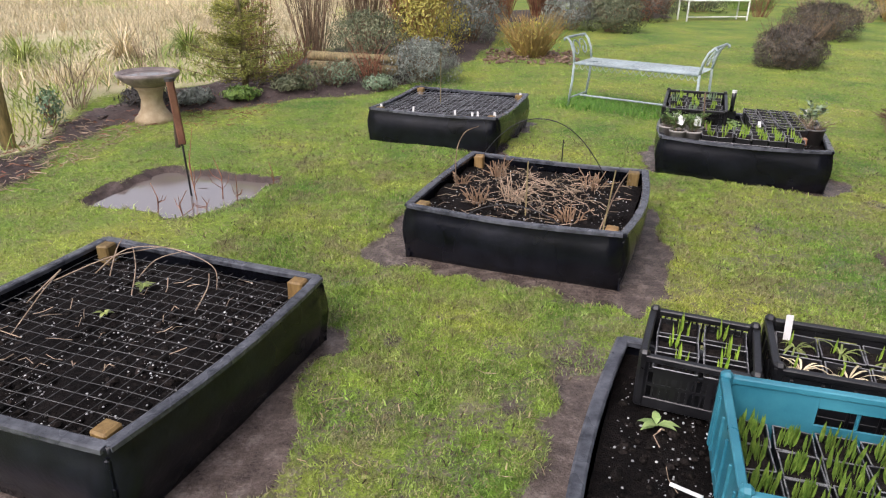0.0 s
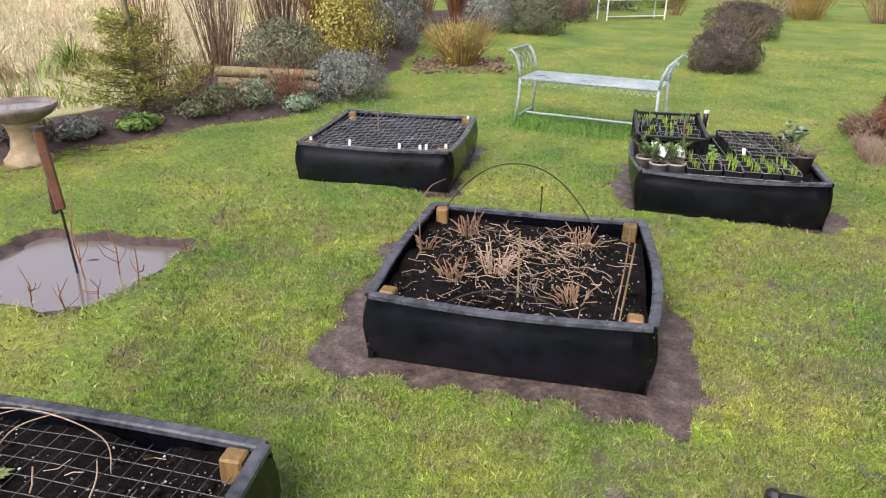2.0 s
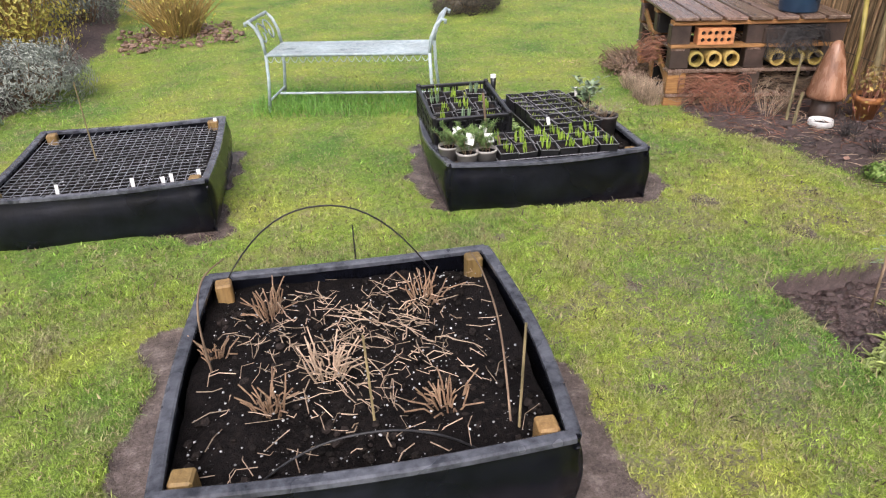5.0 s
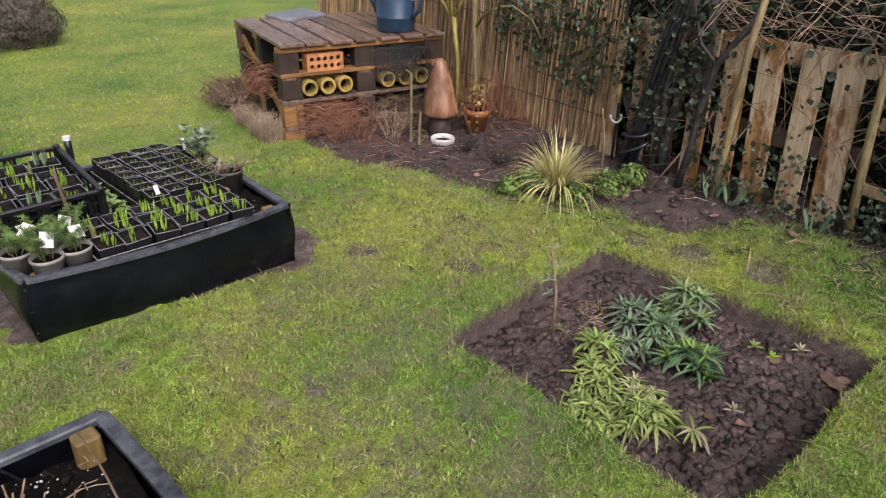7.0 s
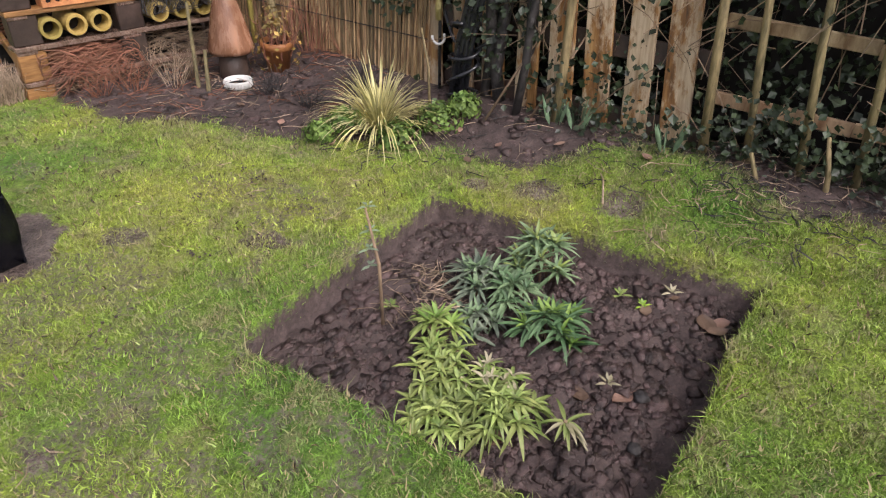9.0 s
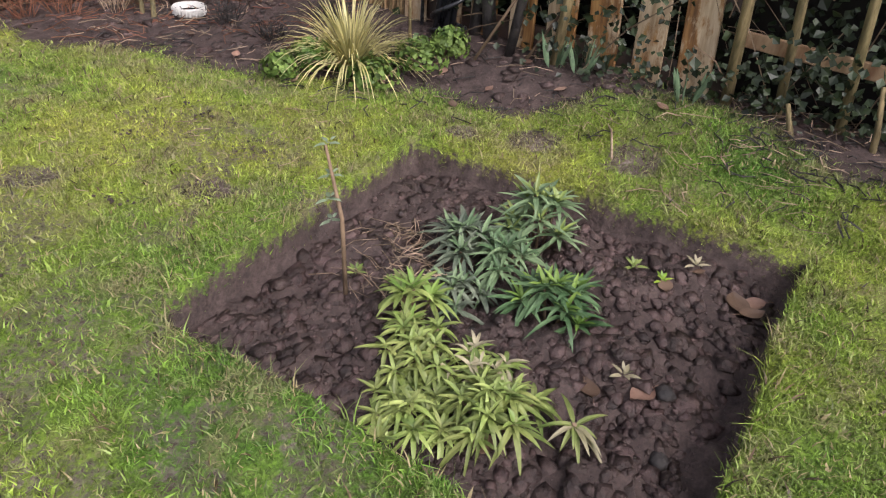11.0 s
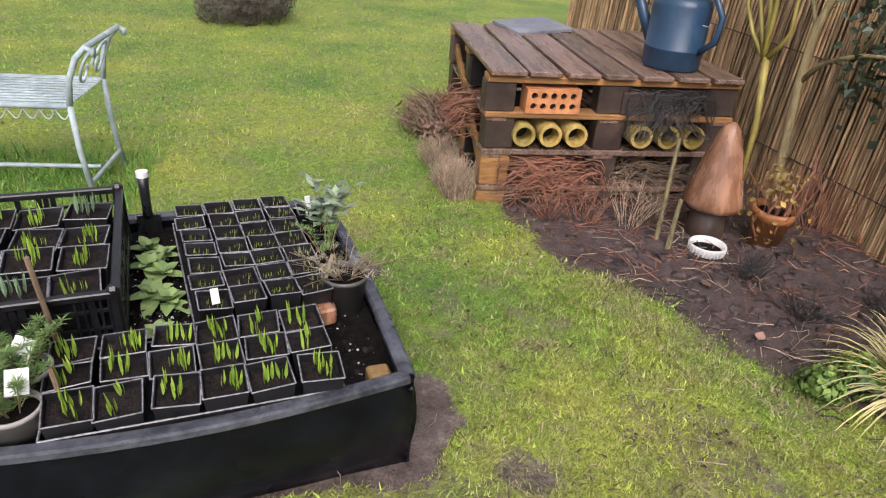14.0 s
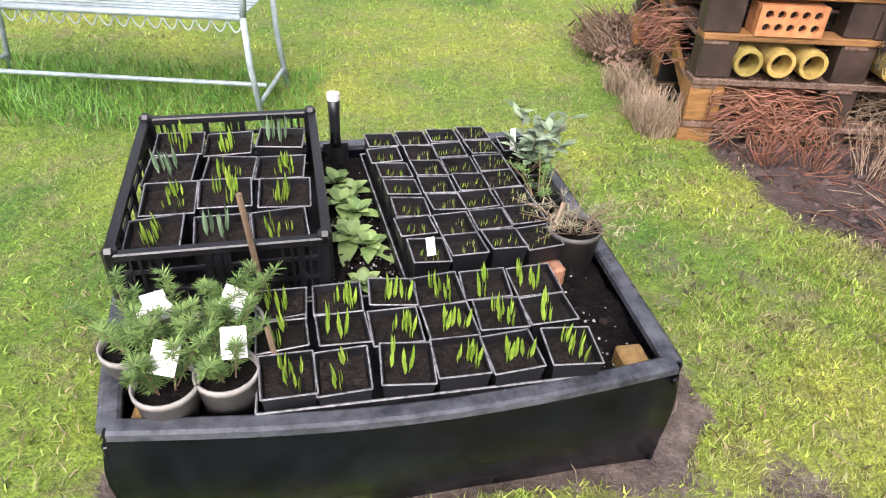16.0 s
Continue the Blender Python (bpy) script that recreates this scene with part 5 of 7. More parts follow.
# ---- dug plot beside the fence ----
def clods(poly, count, size, seed, name, label, x0, x1, y0, y1, inset=0.03):
    r, g = np.random.RandomState(seed), Geo()
    x, y = x0 + r.rand(count) * (x1 - x0), y0 + r.rand(count) * (y1 - y0)
    ok = away(x, y, poly) < -inset
    x, y = x[ok], y[ok]
    z = terrain(x, y)[0]
    for i in range(len(x)):
        s = size * (0.14 + 1.5 * r.rand() ** 4.5)
        g.blob((x[i], y[i], z[i] - s * 0.05), s, (1.3, 1.0, 0.5), seed * 9999 + i, 0.5)
    ob = part(name, g, M_soil, smooth=True)
    return tagged(ob, label, "soil", kind="stuff")


clods(PLOT_E, 9500, 0.0155, 81, "soil_clods", "rough wet clods of dug clay soil", 2.0, 3.35, 2.15, 3.6)
clods(BORDER_R, 3400, 0.018, 82, "soil_clods", "crumbled dark soil along the fence", 3.3, 4.4, 1.6, 5.6)
clods(BORDER_L, 1400, 0.03, 83, "soil_clods", "dark crumbled soil of the planted border", -3.6, 0.3, 4.9, 9.0)


M_greyrosette = mat("grey_green_leaf", (0.08, 0.14, 0.065), (0.19, 0.27, 0.14), 14, 0.5, 0.2, 90, rnd=0.35)
M_dullrosette = mat("dull_purplish_leaf", (0.07, 0.1, 0.065), (0.17, 0.2, 0.14), 14, 0.5, 0.2, 90, rnd=0.3)
M_paleleaf = mat("pale_yellow_green_leaf", (0.15, 0.23, 0.05), (0.34, 0.41, 0.13), 12, 0.45, 0.2, 90, rnd=0.4)


def wallflower(x, y, radius, high, heads, leaf, outer, inner, seed, label, limp=0.0):
    """Leafy stems, each topped by a rosette of narrow leaves, the youngest upright in its middle."""
    q = random.Random(seed)
    plant = thing("leafy_plant", pose(x, y, ground_at(x, y) - 0.005), label, "leafy plant", "leafy plants in the dug plot")
    for s in range(heads):
        a, d = s * 2.4 + q.uniform(-0.4, 0.4), (s / max(1, heads - 1)) ** 0.6
        hx, hy, hz = math.cos(a) * radius * d * 0.6, math.sin(a) * radius * d * 0.6, high * (1 - 0.6 * d * d) * q.uniform(0.8, 1.1)
        g, core = Geo(), Geo()
        n = q.randint(13, 24)
        for i in range(n):
            t, f = i * 2.4 + q.uniform(-0.3, 0.3), i / n
            way = (math.cos(t) + 0.35 * d * math.cos(a), math.sin(t) + 0.35 * d * math.sin(a), 0.15 + 1.3 * f - 0.5 * limp + q.uniform(-0.25, 0.25))
            L = leaf * (1.1 - 0.5 * f) * q.uniform(0.8, 1.15)
            (core if f > 0.72 else g).leaf((hx, hy, hz + 0.02 * f), way, L, leaf * q.uniform(0.11, 0.19) * (1.1 - 0.35 * f), (0.55 + 0.5 * limp) * (1.1 - 0.6 * f) * q.uniform(0.4, 1.4), segs=6, fold=0.25)
        r = part("rosette", g, outer, plant)
        part("young_leaf", core, inner, r, "brighter young leaves in the middle")
        part("stem", Geo().tube([(hx * 0.3, hy * 0.3, -0.03), (hx * 0.7, hy * 0.7, hz * 0.5), (hx, hy, hz + 0.01)], [0.005, 0.004, 0.004], 5), M_twig, plant)
    return plant


for k, (x, y, r, h, n, L, mo, mi, lab, limp) in enumerate((
        (3.04, 2.87, 0.16, 0.15, 10, 0.1, M_greyrosette, M_paleleaf, "full grey-green leafy plant on dug soil", 0.0),
        (2.715, 2.775, 0.14, 0.1, 8, 0.1, M_leafgreen, M_fern, "bushy deep green leafy plant with yellow-green heart", 0.0),
        (2.88, 3.04, 0.12, 0.09, 6, 0.1, M_dullrosette, M_greyrosette, "dull purplish-green leafy plant on dug soil", 0.0),
        (2.83, 2.92, 0.12, 0.06, 6, 0.09, M_greyrosette, M_leafgreen, "grey-green leafy plant between two others", 0.1),
        (2.71, 3.0, 0.11, 0.04, 5, 0.09, M_dullrosette, M_greyrosette, "low dull green leafy plant on dug soil", 0.3),
        (2.57, 3.08, 0.1, 0.09, 5, 0.09, M_paleleaf, M_fern, "small bright yellow-green leafy plant", 0.0),
        (2.44, 3.02, 0.15, 0.05, 10, 0.075, M_leafyellow, M_paleleaf, "limp yellow-green leafy plant sprawling on soil", 0.6),
        (2.28, 2.98, 0.16, 0.06, 12, 0.078, M_paleleaf, M_leafyellow, "sprawling pale yellow-green leafy plant", 0.5),
        (2.33, 2.83, 0.14, 0.06, 11, 0.078, M_leafyellow, M_paleleaf, "sprawling yellow-green leafy plant on soil", 0.5),
        (2.42, 2.88, 0.13, 0.05, 9, 0.072, M_paleleaf, M_limp, "pale limp leafy plant with bleached leaves", 0.6))):
    wallflower(x, y, r, h, n, L, mo, mi, 600 + k, lab, limp)
wilt = thing("wilted_plant", pose(2.33, 2.67, ground_at(2.33, 2.67)), "wilted plant with long bleached drooping leaves", "leafy plant")
qw = random.Random(611)
for i in range(13):
    t = qw.uniform(2.4, 5.6) if i < 8 else qw.uniform(0, 6.28)
    part("leaf", Geo().leaf((0, 0, 0.05), (math.cos(t), math.sin(t), 0.5 * qw.random()), qw.uniform(0.05, 0.1), 0.011, qw.uniform(0.4, 0.7), segs=6, fold=0.35), M_limp if i % 4 == 0 else M_leafyellow, wilt)
part("stem", Geo().tube([(0.02, 0.02, -0.03), (0, 0, 0.055)], [0.006, 0.005], 6), M_twig, wilt)
for k, (x, y, s, mm) in enumerate(((2.97, 2.6, 0.04, M_paleleaf), (2.98, 2.45, 0.035, M_limp), (2.885, 2.53, 0.03, M_shoot), (2.53, 2.59, 0.035, M_limp), (2.7, 3.28, 0.035, M_paleleaf), (2.66, 3.17, 0.035, M_leafyellow))):
    rosette(pose(x, y, ground_at(x, y) + 0.01), 9, s, mm, "tiny pale seedling in dug soil", 620 + k, "seedling", (0.3, 1.3), 0.3, 0.3, "seedlings in the dug plot", "seedling")
for k, (x, y) in enumerate(((2.52, 2.5), (2.36, 2.5), (2.58, 3.0))):
    tagged(part("stone", Geo().blob((0, 0, 0.006), 0.024, (1.2, 0.9, 0.5), 640 + k, 0.2), M_bark, m=pose(x, y, ground_at(x, y)), smooth=True), "wet blue-grey stone lying in dug soil", "stone", "stones in the dug plot")


def fallen_leaf(x, y, size, turn, z=0.012):
    """One oval leaf, cupped along its midrib, with a short stalk."""
    g, n = Geo(), 7
    vs, fs = [], []
    for i in range(n + 1):
        t = i / n
        w = size * 0.36 * math.sin(math.pi * t ** 0.85) + 0.0006
        for j in (-1, -0.5, 0, 0.5, 1):
            vs.append((size * (t - 0.5), w * j, size * (0.07 * j * j + 0.12 * (t - 0.5) ** 2)))
    fs = [(i * 5 + j, (i + 1) * 5 + j, (i + 1) * 5 + j + 1, i * 5 + j + 1) for i in range(n) for j in range(4)]
    g.add(vs, fs).tube([(-size * 0.5, 0, size * 0.055), (-size * 0.62, 0, size * 0.1), (-size * 0.78, size * 0.04, size * 0.08)], size * 0.014, 4)
    ob = part("fallen_leaf", g, M_brownleaf, m=pose(x, y, ground_at(x, y) + z, 10 * math.sin(turn), 14 * math.cos(turn), turn), smooth=True)
    return tagged(ob, "curled brown fallen leaf on soil", "leaf", "fallen leaves")


for x, y, s, t in ((2.484, 2.656, 0.066, 20), (2.5, 2.547, 0.07, 140), (2.89, 2.34, 0.085, 200), (2.86, 2.31, 0.07, 300), (2.92, 2.3, 0.06, 100), (2.26, 2.83, 0.06, 80), (2.88, 2.52, 0.05, 10), (2.97, 2.44, 0.04, 300), (3.88, 3.1, 0.05, 30), (3.8, 3.4, 0.045, 170), (3.66, 2.6, 0.05, 60), (3.6, 3.3, 0.045, 220), (3.75, 2.95, 0.05, 120), (3.72, 3.2, 0.04, 330), (3.66, 4.2, 0.045, 15), (3.8, 4.5, 0.05, 250)):
    fallen_leaf(x, y, s, t)


def twig_thing(p0, p1, r, label, material=M_twig, name="stick", category="stick", bend=0.01):
    p0, p1 = Vector(p0), Vector(p1)
    m = (p0 + p1) / 2 + Vector((bend, -bend, bend))
    ob = part(name, Geo().tube([(0, 0, 0), m - p0, p1 - p0], [r, r * 0.9, r * 0.6], 6), material, m=Matrix.Translation(p0), smooth=True)
    return tagged(ob, label, category)


st = twig_thing((2.55, 3.24, -0.06), (2.58, 3.29, 0.3), 0.006, "thin upright woody stem in the dug plot", M_twig, "sapling_stem", "sapling")
for k, (dx, dz) in enumerate(((0.0, 0.32), (0.008, 0.24), (-0.008, 0.19), (0.0, 0.13))):
    rosette(pose(2.575 + dx, 3.28, dz - 0.02), 6, 0.028, M_sage, "small grey-green leaf tuft on a thin stem", 640 + k, "leaf tuft", name="leaf_tuft")
twig_thing((3.36, 2.72, 0.02), (3.66, 2.78, 0.035), 0.004, "pale dry straw stem lying at the lawn edge", M_straw, "straw", "straw")
twig_thing((3.52, 2.72, 0.02), (3.44, 2.3, 0.03), 0.005, "pale dry stem lying at the lawn edge", M_straw, "straw", "straw")
twig_thing((3.7, 2.5, 0.04), (3.55, 2.0, 0.03), 0.005, "pale dry stem lying at the lawn edge", M_straw, "straw", "straw")


def ground_litter(count, spots, length, r0, material, label, seed):
    q, g = random.Random(seed), Geo()
    for i in range(count):
        x0, x1, y0, y1 = q.choice(spots)
        x, y, t, L = q.uniform(x0, x1), q.uniform(y0, y1), q.uniform(0, 6.28), length * q.uniform(0.25, 1.2)
        z = ground_at(x, y) + 0.006
        g.tube([(x, y, z), (x + math.cos(t) * L * 0.5, y + math.sin(t) * L * 0.5, z + q.uniform(0, 0.015)), (x + math.cos(t + 0.3) * L, y + math.sin(t + 0.3) * L, z + q.uniform(-0.004, 0.02))], r0 * q.uniform(0.5, 1.2), 3, False)
    ob = part("ground_litter", g, material)
    return tagged(ob, label, "plant litter", kind="stuff")


ground_litter(330, [(3.5, 4.1, 2.0, 3.6), (3.6, 4.3, 3.6, 5.0), (3.2, 3.7, 1.6, 2.6)], 0.13, 0.0018, M_straw, "dry stems and straw littering the border soil", 91)
ground_litter(420, [(3.45, 4.0, 2.1, 3.7), (3.5, 4.2, 3.6, 4.8), (3.2, 3.6, 1.7, 2.4)], 0.09, 0.0025, M_bark, "dark wet twigs and rotted stems on the border soil", 95)
ground_litter(160, [(0.9, 3.4, 3.3, 4.6), (-0.1, 0.6, 1.2, 2.6), (2.6, 3.6, 3.4, 4.4)], 0.07, 0.0014, M_straw, "short dry straw bits lying in the lawn", 92)
ground_litter(150, [(2.6, 2.95, 3.0, 3.25), (2.65, 2.95, 3.05, 3.3)], 0.11, 0.0014, M_straw, "dry stems lying in the dug plot", 93)
ground_litter(260, [(3.55, 4.4, 4.6, 5.4), (3.9, 4.5, 3.9, 4.7)], 0.16, 0.002, M_redtwig, "red-brown twigs littering the soil by the hotel", 94)
ground_litter(420, [(-3.1, -2.4, 3.4, 5.6)], 0.1, 0.003, M_straw, "tan dead stems and straw along the field edge", 96)
ground_litter(260, [(-3.1, -2.4, 3.4, 5.6), (-2.8, -1.6, 5.6, 6.6)], 0.08, 0.0035, M_redtwig, "brown dead stems along the field edge", 97)

q0, g0 = random.Random(17), Geo()
for i in range(90):
    cx, cy, sp = q0.choice(((2.94, 4.14, 0.02), (3.14, 4.02, 0.025), (3.14, 3.92, 0.02), (3.2, 4.1, 0.02), (2.6, 3.9, 0.02), (3.55, 6.25, 0.1), (2.9, 4.75, 0.02), (3.0, 3.75, 0.02), (2.2, 3.9, 0.02)))
    x, y = cx + q0.gauss(0, sp), cy + q0.gauss(0, sp)
    g0.blob((x, y, ground_at(x, y) + 0.012), q0.uniform(0.002, 0.006), (1, 1, 0.7), 7000 + i)
g5 = Geo()
for i in range(45):
    x, y = 3.71 + q0.gauss(0, 0.07), 6.88 + q0.gauss(0, 0.05)
    g5.blob((x, y, ground_at(x, y) + 0.014), q0.uniform(0.003, 0.007), (1, 1, 0.5), 7300 + i)
tagged(part("feather_bits", g5, M_stone), "small pale bits scattered on the lawn", "litter", kind="stuff")
tagged(part("worm_cast_soil", g0, M_soil), "small dark crumbs of soil scattered on the lawn", "soil", kind="stuff")

# ---- puddled plot ----
pw, n = Geo(), 40
ring = []
for i in range(n):
    t = i / n * 4
    a, b = PLOT_P[int(t)], PLOT_P[(int(t) + 1) % 4]
    f = t - int(t)
    x, y = a[0] + (b[0] - a[0]) * f, a[1] + (b[1] - a[1]) * f
    ring.append((-1.5 + (x + 1.5) * 0.97, 4.02 + (y - 4.02) * 0.97, -0.043))
pw.add(ring + [(-1.5, 4.02, -0.043)], [(i, (i + 1) % n, n) for i in range(n)])
tagged(part("puddle", pw, M_water, smooth=True), "shallow grey rain puddle in bare sunken soil", "puddle", kind="structure")


def sapling(x, y, h, seed, material=M_redtwig, label="bare thin sapling standing in the puddle", r=0.004):
    q, g = random.Random(seed), Geo()
    pts = [(0, 0, -0.05), (q.uniform(-.02, .02), q.uniform(-.02, .02), h * 0.5), (q.uniform(-.04, .04), q.uniform(-.04, .04), h)]
    g.tube(pts, [r, r * 0.8, r * 0.4], 5)
    for i in range(3):
        f = q.uniform(0.3, 0.8)
        t = q.uniform(0, 6.28)
        b = Vector(pts[1]) * f
        g.tube([b, b + Vector((math.cos(t) * 0.05, math.sin(t) * 0.05, h * 0.15)), b + Vector((math.cos(t) * 0.07, math.sin(t) * 0.07, h * 0.35))], [r * 0.6, r * 0.5, r * 0.25], 4)
    ob = part("bare_sapling", g, material, m=pose(x, y, -0.03))
    return tagged(ob, label, "sapling", "bare saplings in the puddle")


for k, (x, y, h) in enumerate(((-1.36, 3.98, 0.42), (-1.22, 4.02, 0.25), (-1.48, 3.72, 0.16), (-1.27, 3.62, 0.18), (-1.1, 3.93, 0.17), (-0.98, 4.25, 0.16), (-1.22, 3.77, 0.08))):
    sapling(x, y, h, 700 + k)
rod = thing("tool_stake", pose(-1.45, 4.06, -0.04), "rust-brown wooden stake sleeve on a thin metal rod", "stake")
part("rod", Geo().tube([(0.03, -0.02, 0), (0.01, 0, 0.3), (-0.01, 0.0, 0.36)], 0.006, 6), M_wire, rod)
part("sleeve", Geo().box((0, 0, 0.5), (0.042, 0.03, 0.38), pose(0, 0, 0, 2, -3, 20), 0.006), M_redtwig, rod, "rust-brown timber")
part("sleeve", Geo().box((-0.016, 0.012, 0.42), (0.03, 0.022, 0.26), pose(0, 0, 0, 1, 4, 30), 0.006), M_darkwood, rod)
part("top_collar", Geo().lathe([(0.0, 0.0), (0.03, 0.0), (0.03, 0.018), (0.0, 0.02)], 10, (-0.012, 0, 0.68)), M_bark, rod)

# ---- bird bath ----
bb = thing("bird_bath", pose(-2.46, 5.74, ground_at(-2.46, 5.74) - 0.02), "stone bird bath on a pale pedestal, shallow water", "bird bath")
part("pedestal", Geo().lathe([(0.0, 0.0), (0.155, 0.0), (0.155, 0.05), (0.13, 0.07), (0.12, 0.09), (0.1, 0.12), (0.085, 0.2), (0.1, 0.27), (0.13, 0.31), (0.0, 0.31)], 28), M_stone, bb, "pale sandstone pedestal", smooth=True)
part("bowl", Geo().lathe([(0.0, 0.3), (0.12, 0.305), (0.2, 0.35), (0.245, 0.395), (0.25, 0.42), (0.235, 0.425), (0.2, 0.395), (0.1, 0.375), (0.0, 0.37)], 36), M_bowl, bb, "lichen-stained bowl", smooth=True)
part("water", Geo().lathe([(0.0, 0.402), (0.212, 0.402)], 32), M_water, bb)

# ---- insect hotel of stacked pallets ----
HM = pose(3.51, 5.49, 0, 0, 0, -28.3)
hotel = thing("insect_hotel", HM, "stacked old pallets used as an insect hotel", "insect hotel")
HL, HD = 1.12, 1.0
rh = random.Random(23)
for i in range(7):
    w = 0.136 if i else 0.15
    part("deck_board", Geo().box((0.075 + i * (HL - 0.15) / 6, HD / 2 - 0.02, 0.59 + rh.uniform(-.003, .003)), (w, HD + 0.03, 0.022), pose(0, 0, 0, 0, 0, rh.uniform(-.5, .5)), 0.004), M_pallet, hotel)
for z, h, mm, lab in ((0.562, 0.026, M_orange, "orange-stained timber"), (0.412, 0.024, M_orange, "orange-stained timber"), (0.25, 0.024, M_pallet, ""), (0.08, 0.022, M_pallet, "")):
    for y in (0.0, 0.48, 0.94):
        part("bearer", Geo().box((HL / 2, y + 0.04, z), (HL, 0.09, h), pose(0, 0, 0, rh.uniform(-1, 1), rh.uniform(-.4, .4), 0), 0.003), mm, hotel, lab)
for z, n in ((0.412, 4), (0.25, 4)):
    for x in (0.05, 0.55, 1.07):
        part("cross_board", Geo().box((x, HD / 2, z - 0.02), (0.09, HD, 0.018), None, 0.003), M_pallet, hotel)
for z0, z1 in ((0.424, 0.549), (0.262, 0.4), (0.092, 0.238), (-0.02, 0.069)):
    for x in (0.065, 0.56, 1.055):
        for y in (0.05, 0.5, 0.93):
            part("block", Geo().box((x + rh.uniform(-.008, .008), y, (z0 + z1) / 2), (0.13, 0.09, z1 - z0), pose(0, 0, 0, 0, 0, rh.uniform(-2, 2)), 0.005), M_orange if z1 < 0.25 and x < 0.1 else M_darkwood, hotel)
# near-black sheets added to paint the shade deep in each tier
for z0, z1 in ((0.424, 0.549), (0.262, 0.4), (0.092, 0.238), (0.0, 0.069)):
    part("backing", Geo().box((HL / 2, 0.42, (z0 + z1) / 2), (HL - 0.02, 0.02, z1 - z0)), M_innershade, hotel, "near-black sheet painting the shade between pallets")
part("side_brace", Geo().box((0.015, 0.45, 0.33), (0.02, 0.9, 0.05), pose(0, 0, 0, 22, 0, 0), 0.003), M_orange, hotel)


def holed_brick(m):
    """A perforated brick laid on edge: face with two rows of five holes."""
    b = thing("perforated_brick", m, "orange perforated engineering brick set in the hotel", "brick")
    g, W, H, D = Geo(), 0.235, 0.105, 0.1
    g.box((0, 0.06, 0), (W, D - 0.02, H), None, 0.003)
    cols, rows, r = 5, 2, 0.0145
    for i in range(cols):
        for j in range(rows):
            cx, cz = (i - 2) * W * 0.18, (j - 0.5) * H * 0.42
            cw, ch = W * 0.18, H * 0.42
            ring = [(cx + r * math.cos(k * math.pi / 4 + math.pi / 8), cz + r * math.sin(k * math.pi / 4 + math.pi / 8)) for k in range(8)]
            sq = [(cx + cw / 2, cz + ch * .2), (cx + cw * .2, cz + ch / 2), (cx - cw * .2, cz + ch / 2), (cx - cw / 2, cz + ch * .2), (cx - cw / 2, cz - ch * .2), (cx - cw * .2, cz - ch / 2), (cx + cw * .2, cz - ch / 2), (cx + cw / 2, cz - ch * .2)]
            vs = [(x, 0, z) for x, z in ring] + [(x, 0, z) for x, z in sq] + [(x, 0.05, z) for x, z in ring]
            g.add(vs, [(k, (k + 1) % 8, 8 + (k + 1) % 8, 8 + k) for k in range(8)] + [(k, 16 + k, 16 + (k + 1) % 8, (k + 1) % 8) for k in range(8)])
            for sx, sz in ((1, 1), (-1, 1), (-1, -1), (1, -1)):
                g.add([(cx + sx * cw / 2, 0, cz + sz * ch / 2), (cx + sx * cw / 2, 0, cz + sz * ch * .2), (cx + sx * cw * .2, 0, cz + sz * ch / 2)], [(0, 1, 2) if sx * sz > 0 else (0, 2, 1)])
    for s in (-1, 1):
        g.box((0, 0.01, s * H * 0.46), (W, 0.02, H * 0.08))
        g.box((s * W * 0.475, 0.01, 0), (W * 0.05, 0.02, H * 0.84))
    part("brick_body", g, M_brick, b)
    # near-black discs paint the shade inside the perforations
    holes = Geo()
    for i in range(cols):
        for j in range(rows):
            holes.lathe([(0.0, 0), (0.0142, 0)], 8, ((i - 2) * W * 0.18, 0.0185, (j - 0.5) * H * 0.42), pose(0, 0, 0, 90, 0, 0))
    part("holes", holes, M_innershade, b)
    return b


holed_brick(HM @ pose(0.285, -0.012, 0.4765))
tagged(part("slate_block", Geo().box((0, 0, 0), (0.14, 0.1, 0.1), None, 0.006), M_darkwood, m=HM @ pose(0.66, 0.04, 0.475)), "dark wet timber block in the hotel", "wood block")


def cane_tube(x, z, r=0.051):
    t = thing("bamboo_tube", HM @ pose(x, -0.02, z), "thick yellow bamboo tube lying in the hotel", "bamboo tube", "bamboo tubes in the hotel")
    g = Geo().lathe([(r * 0.68, 0.2), (r * 0.7, 0.0), (r * 0.98, 0.0), (r, 0.006), (r, 0.2)], 20, (0, 0, 0), pose(0, 0, 0, -90, 0, 0))
    part("wall", g, M_cane, t, smooth=False)
    # a near-black disc paints the shade down the tube
    part("hollow", Geo().lathe([(0.0, 0.09), (r * 0.69, 0.09)], 16, (0, 0, 0), pose(0, 0, 0, -90, 0, 0)), M_innershade, t)


for x in (0.175, 0.292, 0.407, 0.705, 0.83, 0.95):
    cane_tube(x, 0.33)


def twig_bundle(m, w, d, h, count, material, label, seed, r0=0.0035, droop=0.0, along="y"):
    q, g = random.Random(seed), Geo()
    for i in range(count):
        x, z = q.uniform(-w / 2, w / 2), q.uniform(0, h)
        L = d * q.uniform(0.6, 1.3)
        sx, sz = q.uniform(-0.12, 0.12), q.uniform(-0.07, 0.05) - droop * q.random()
        g.tube([(x, d * 0.6, z), (x + sx * 0.3, 0, z + sz * 0.2), (x + sx, -L * 0.45, max(0.006, z + sz))], [r0, r0 * 0.8, r0 * 0.5], 4, False)
    ob = part("brushwood", g, material, m=m)
    return tagged(ob, label, "twig bundle", "twig bundles in the hotel")


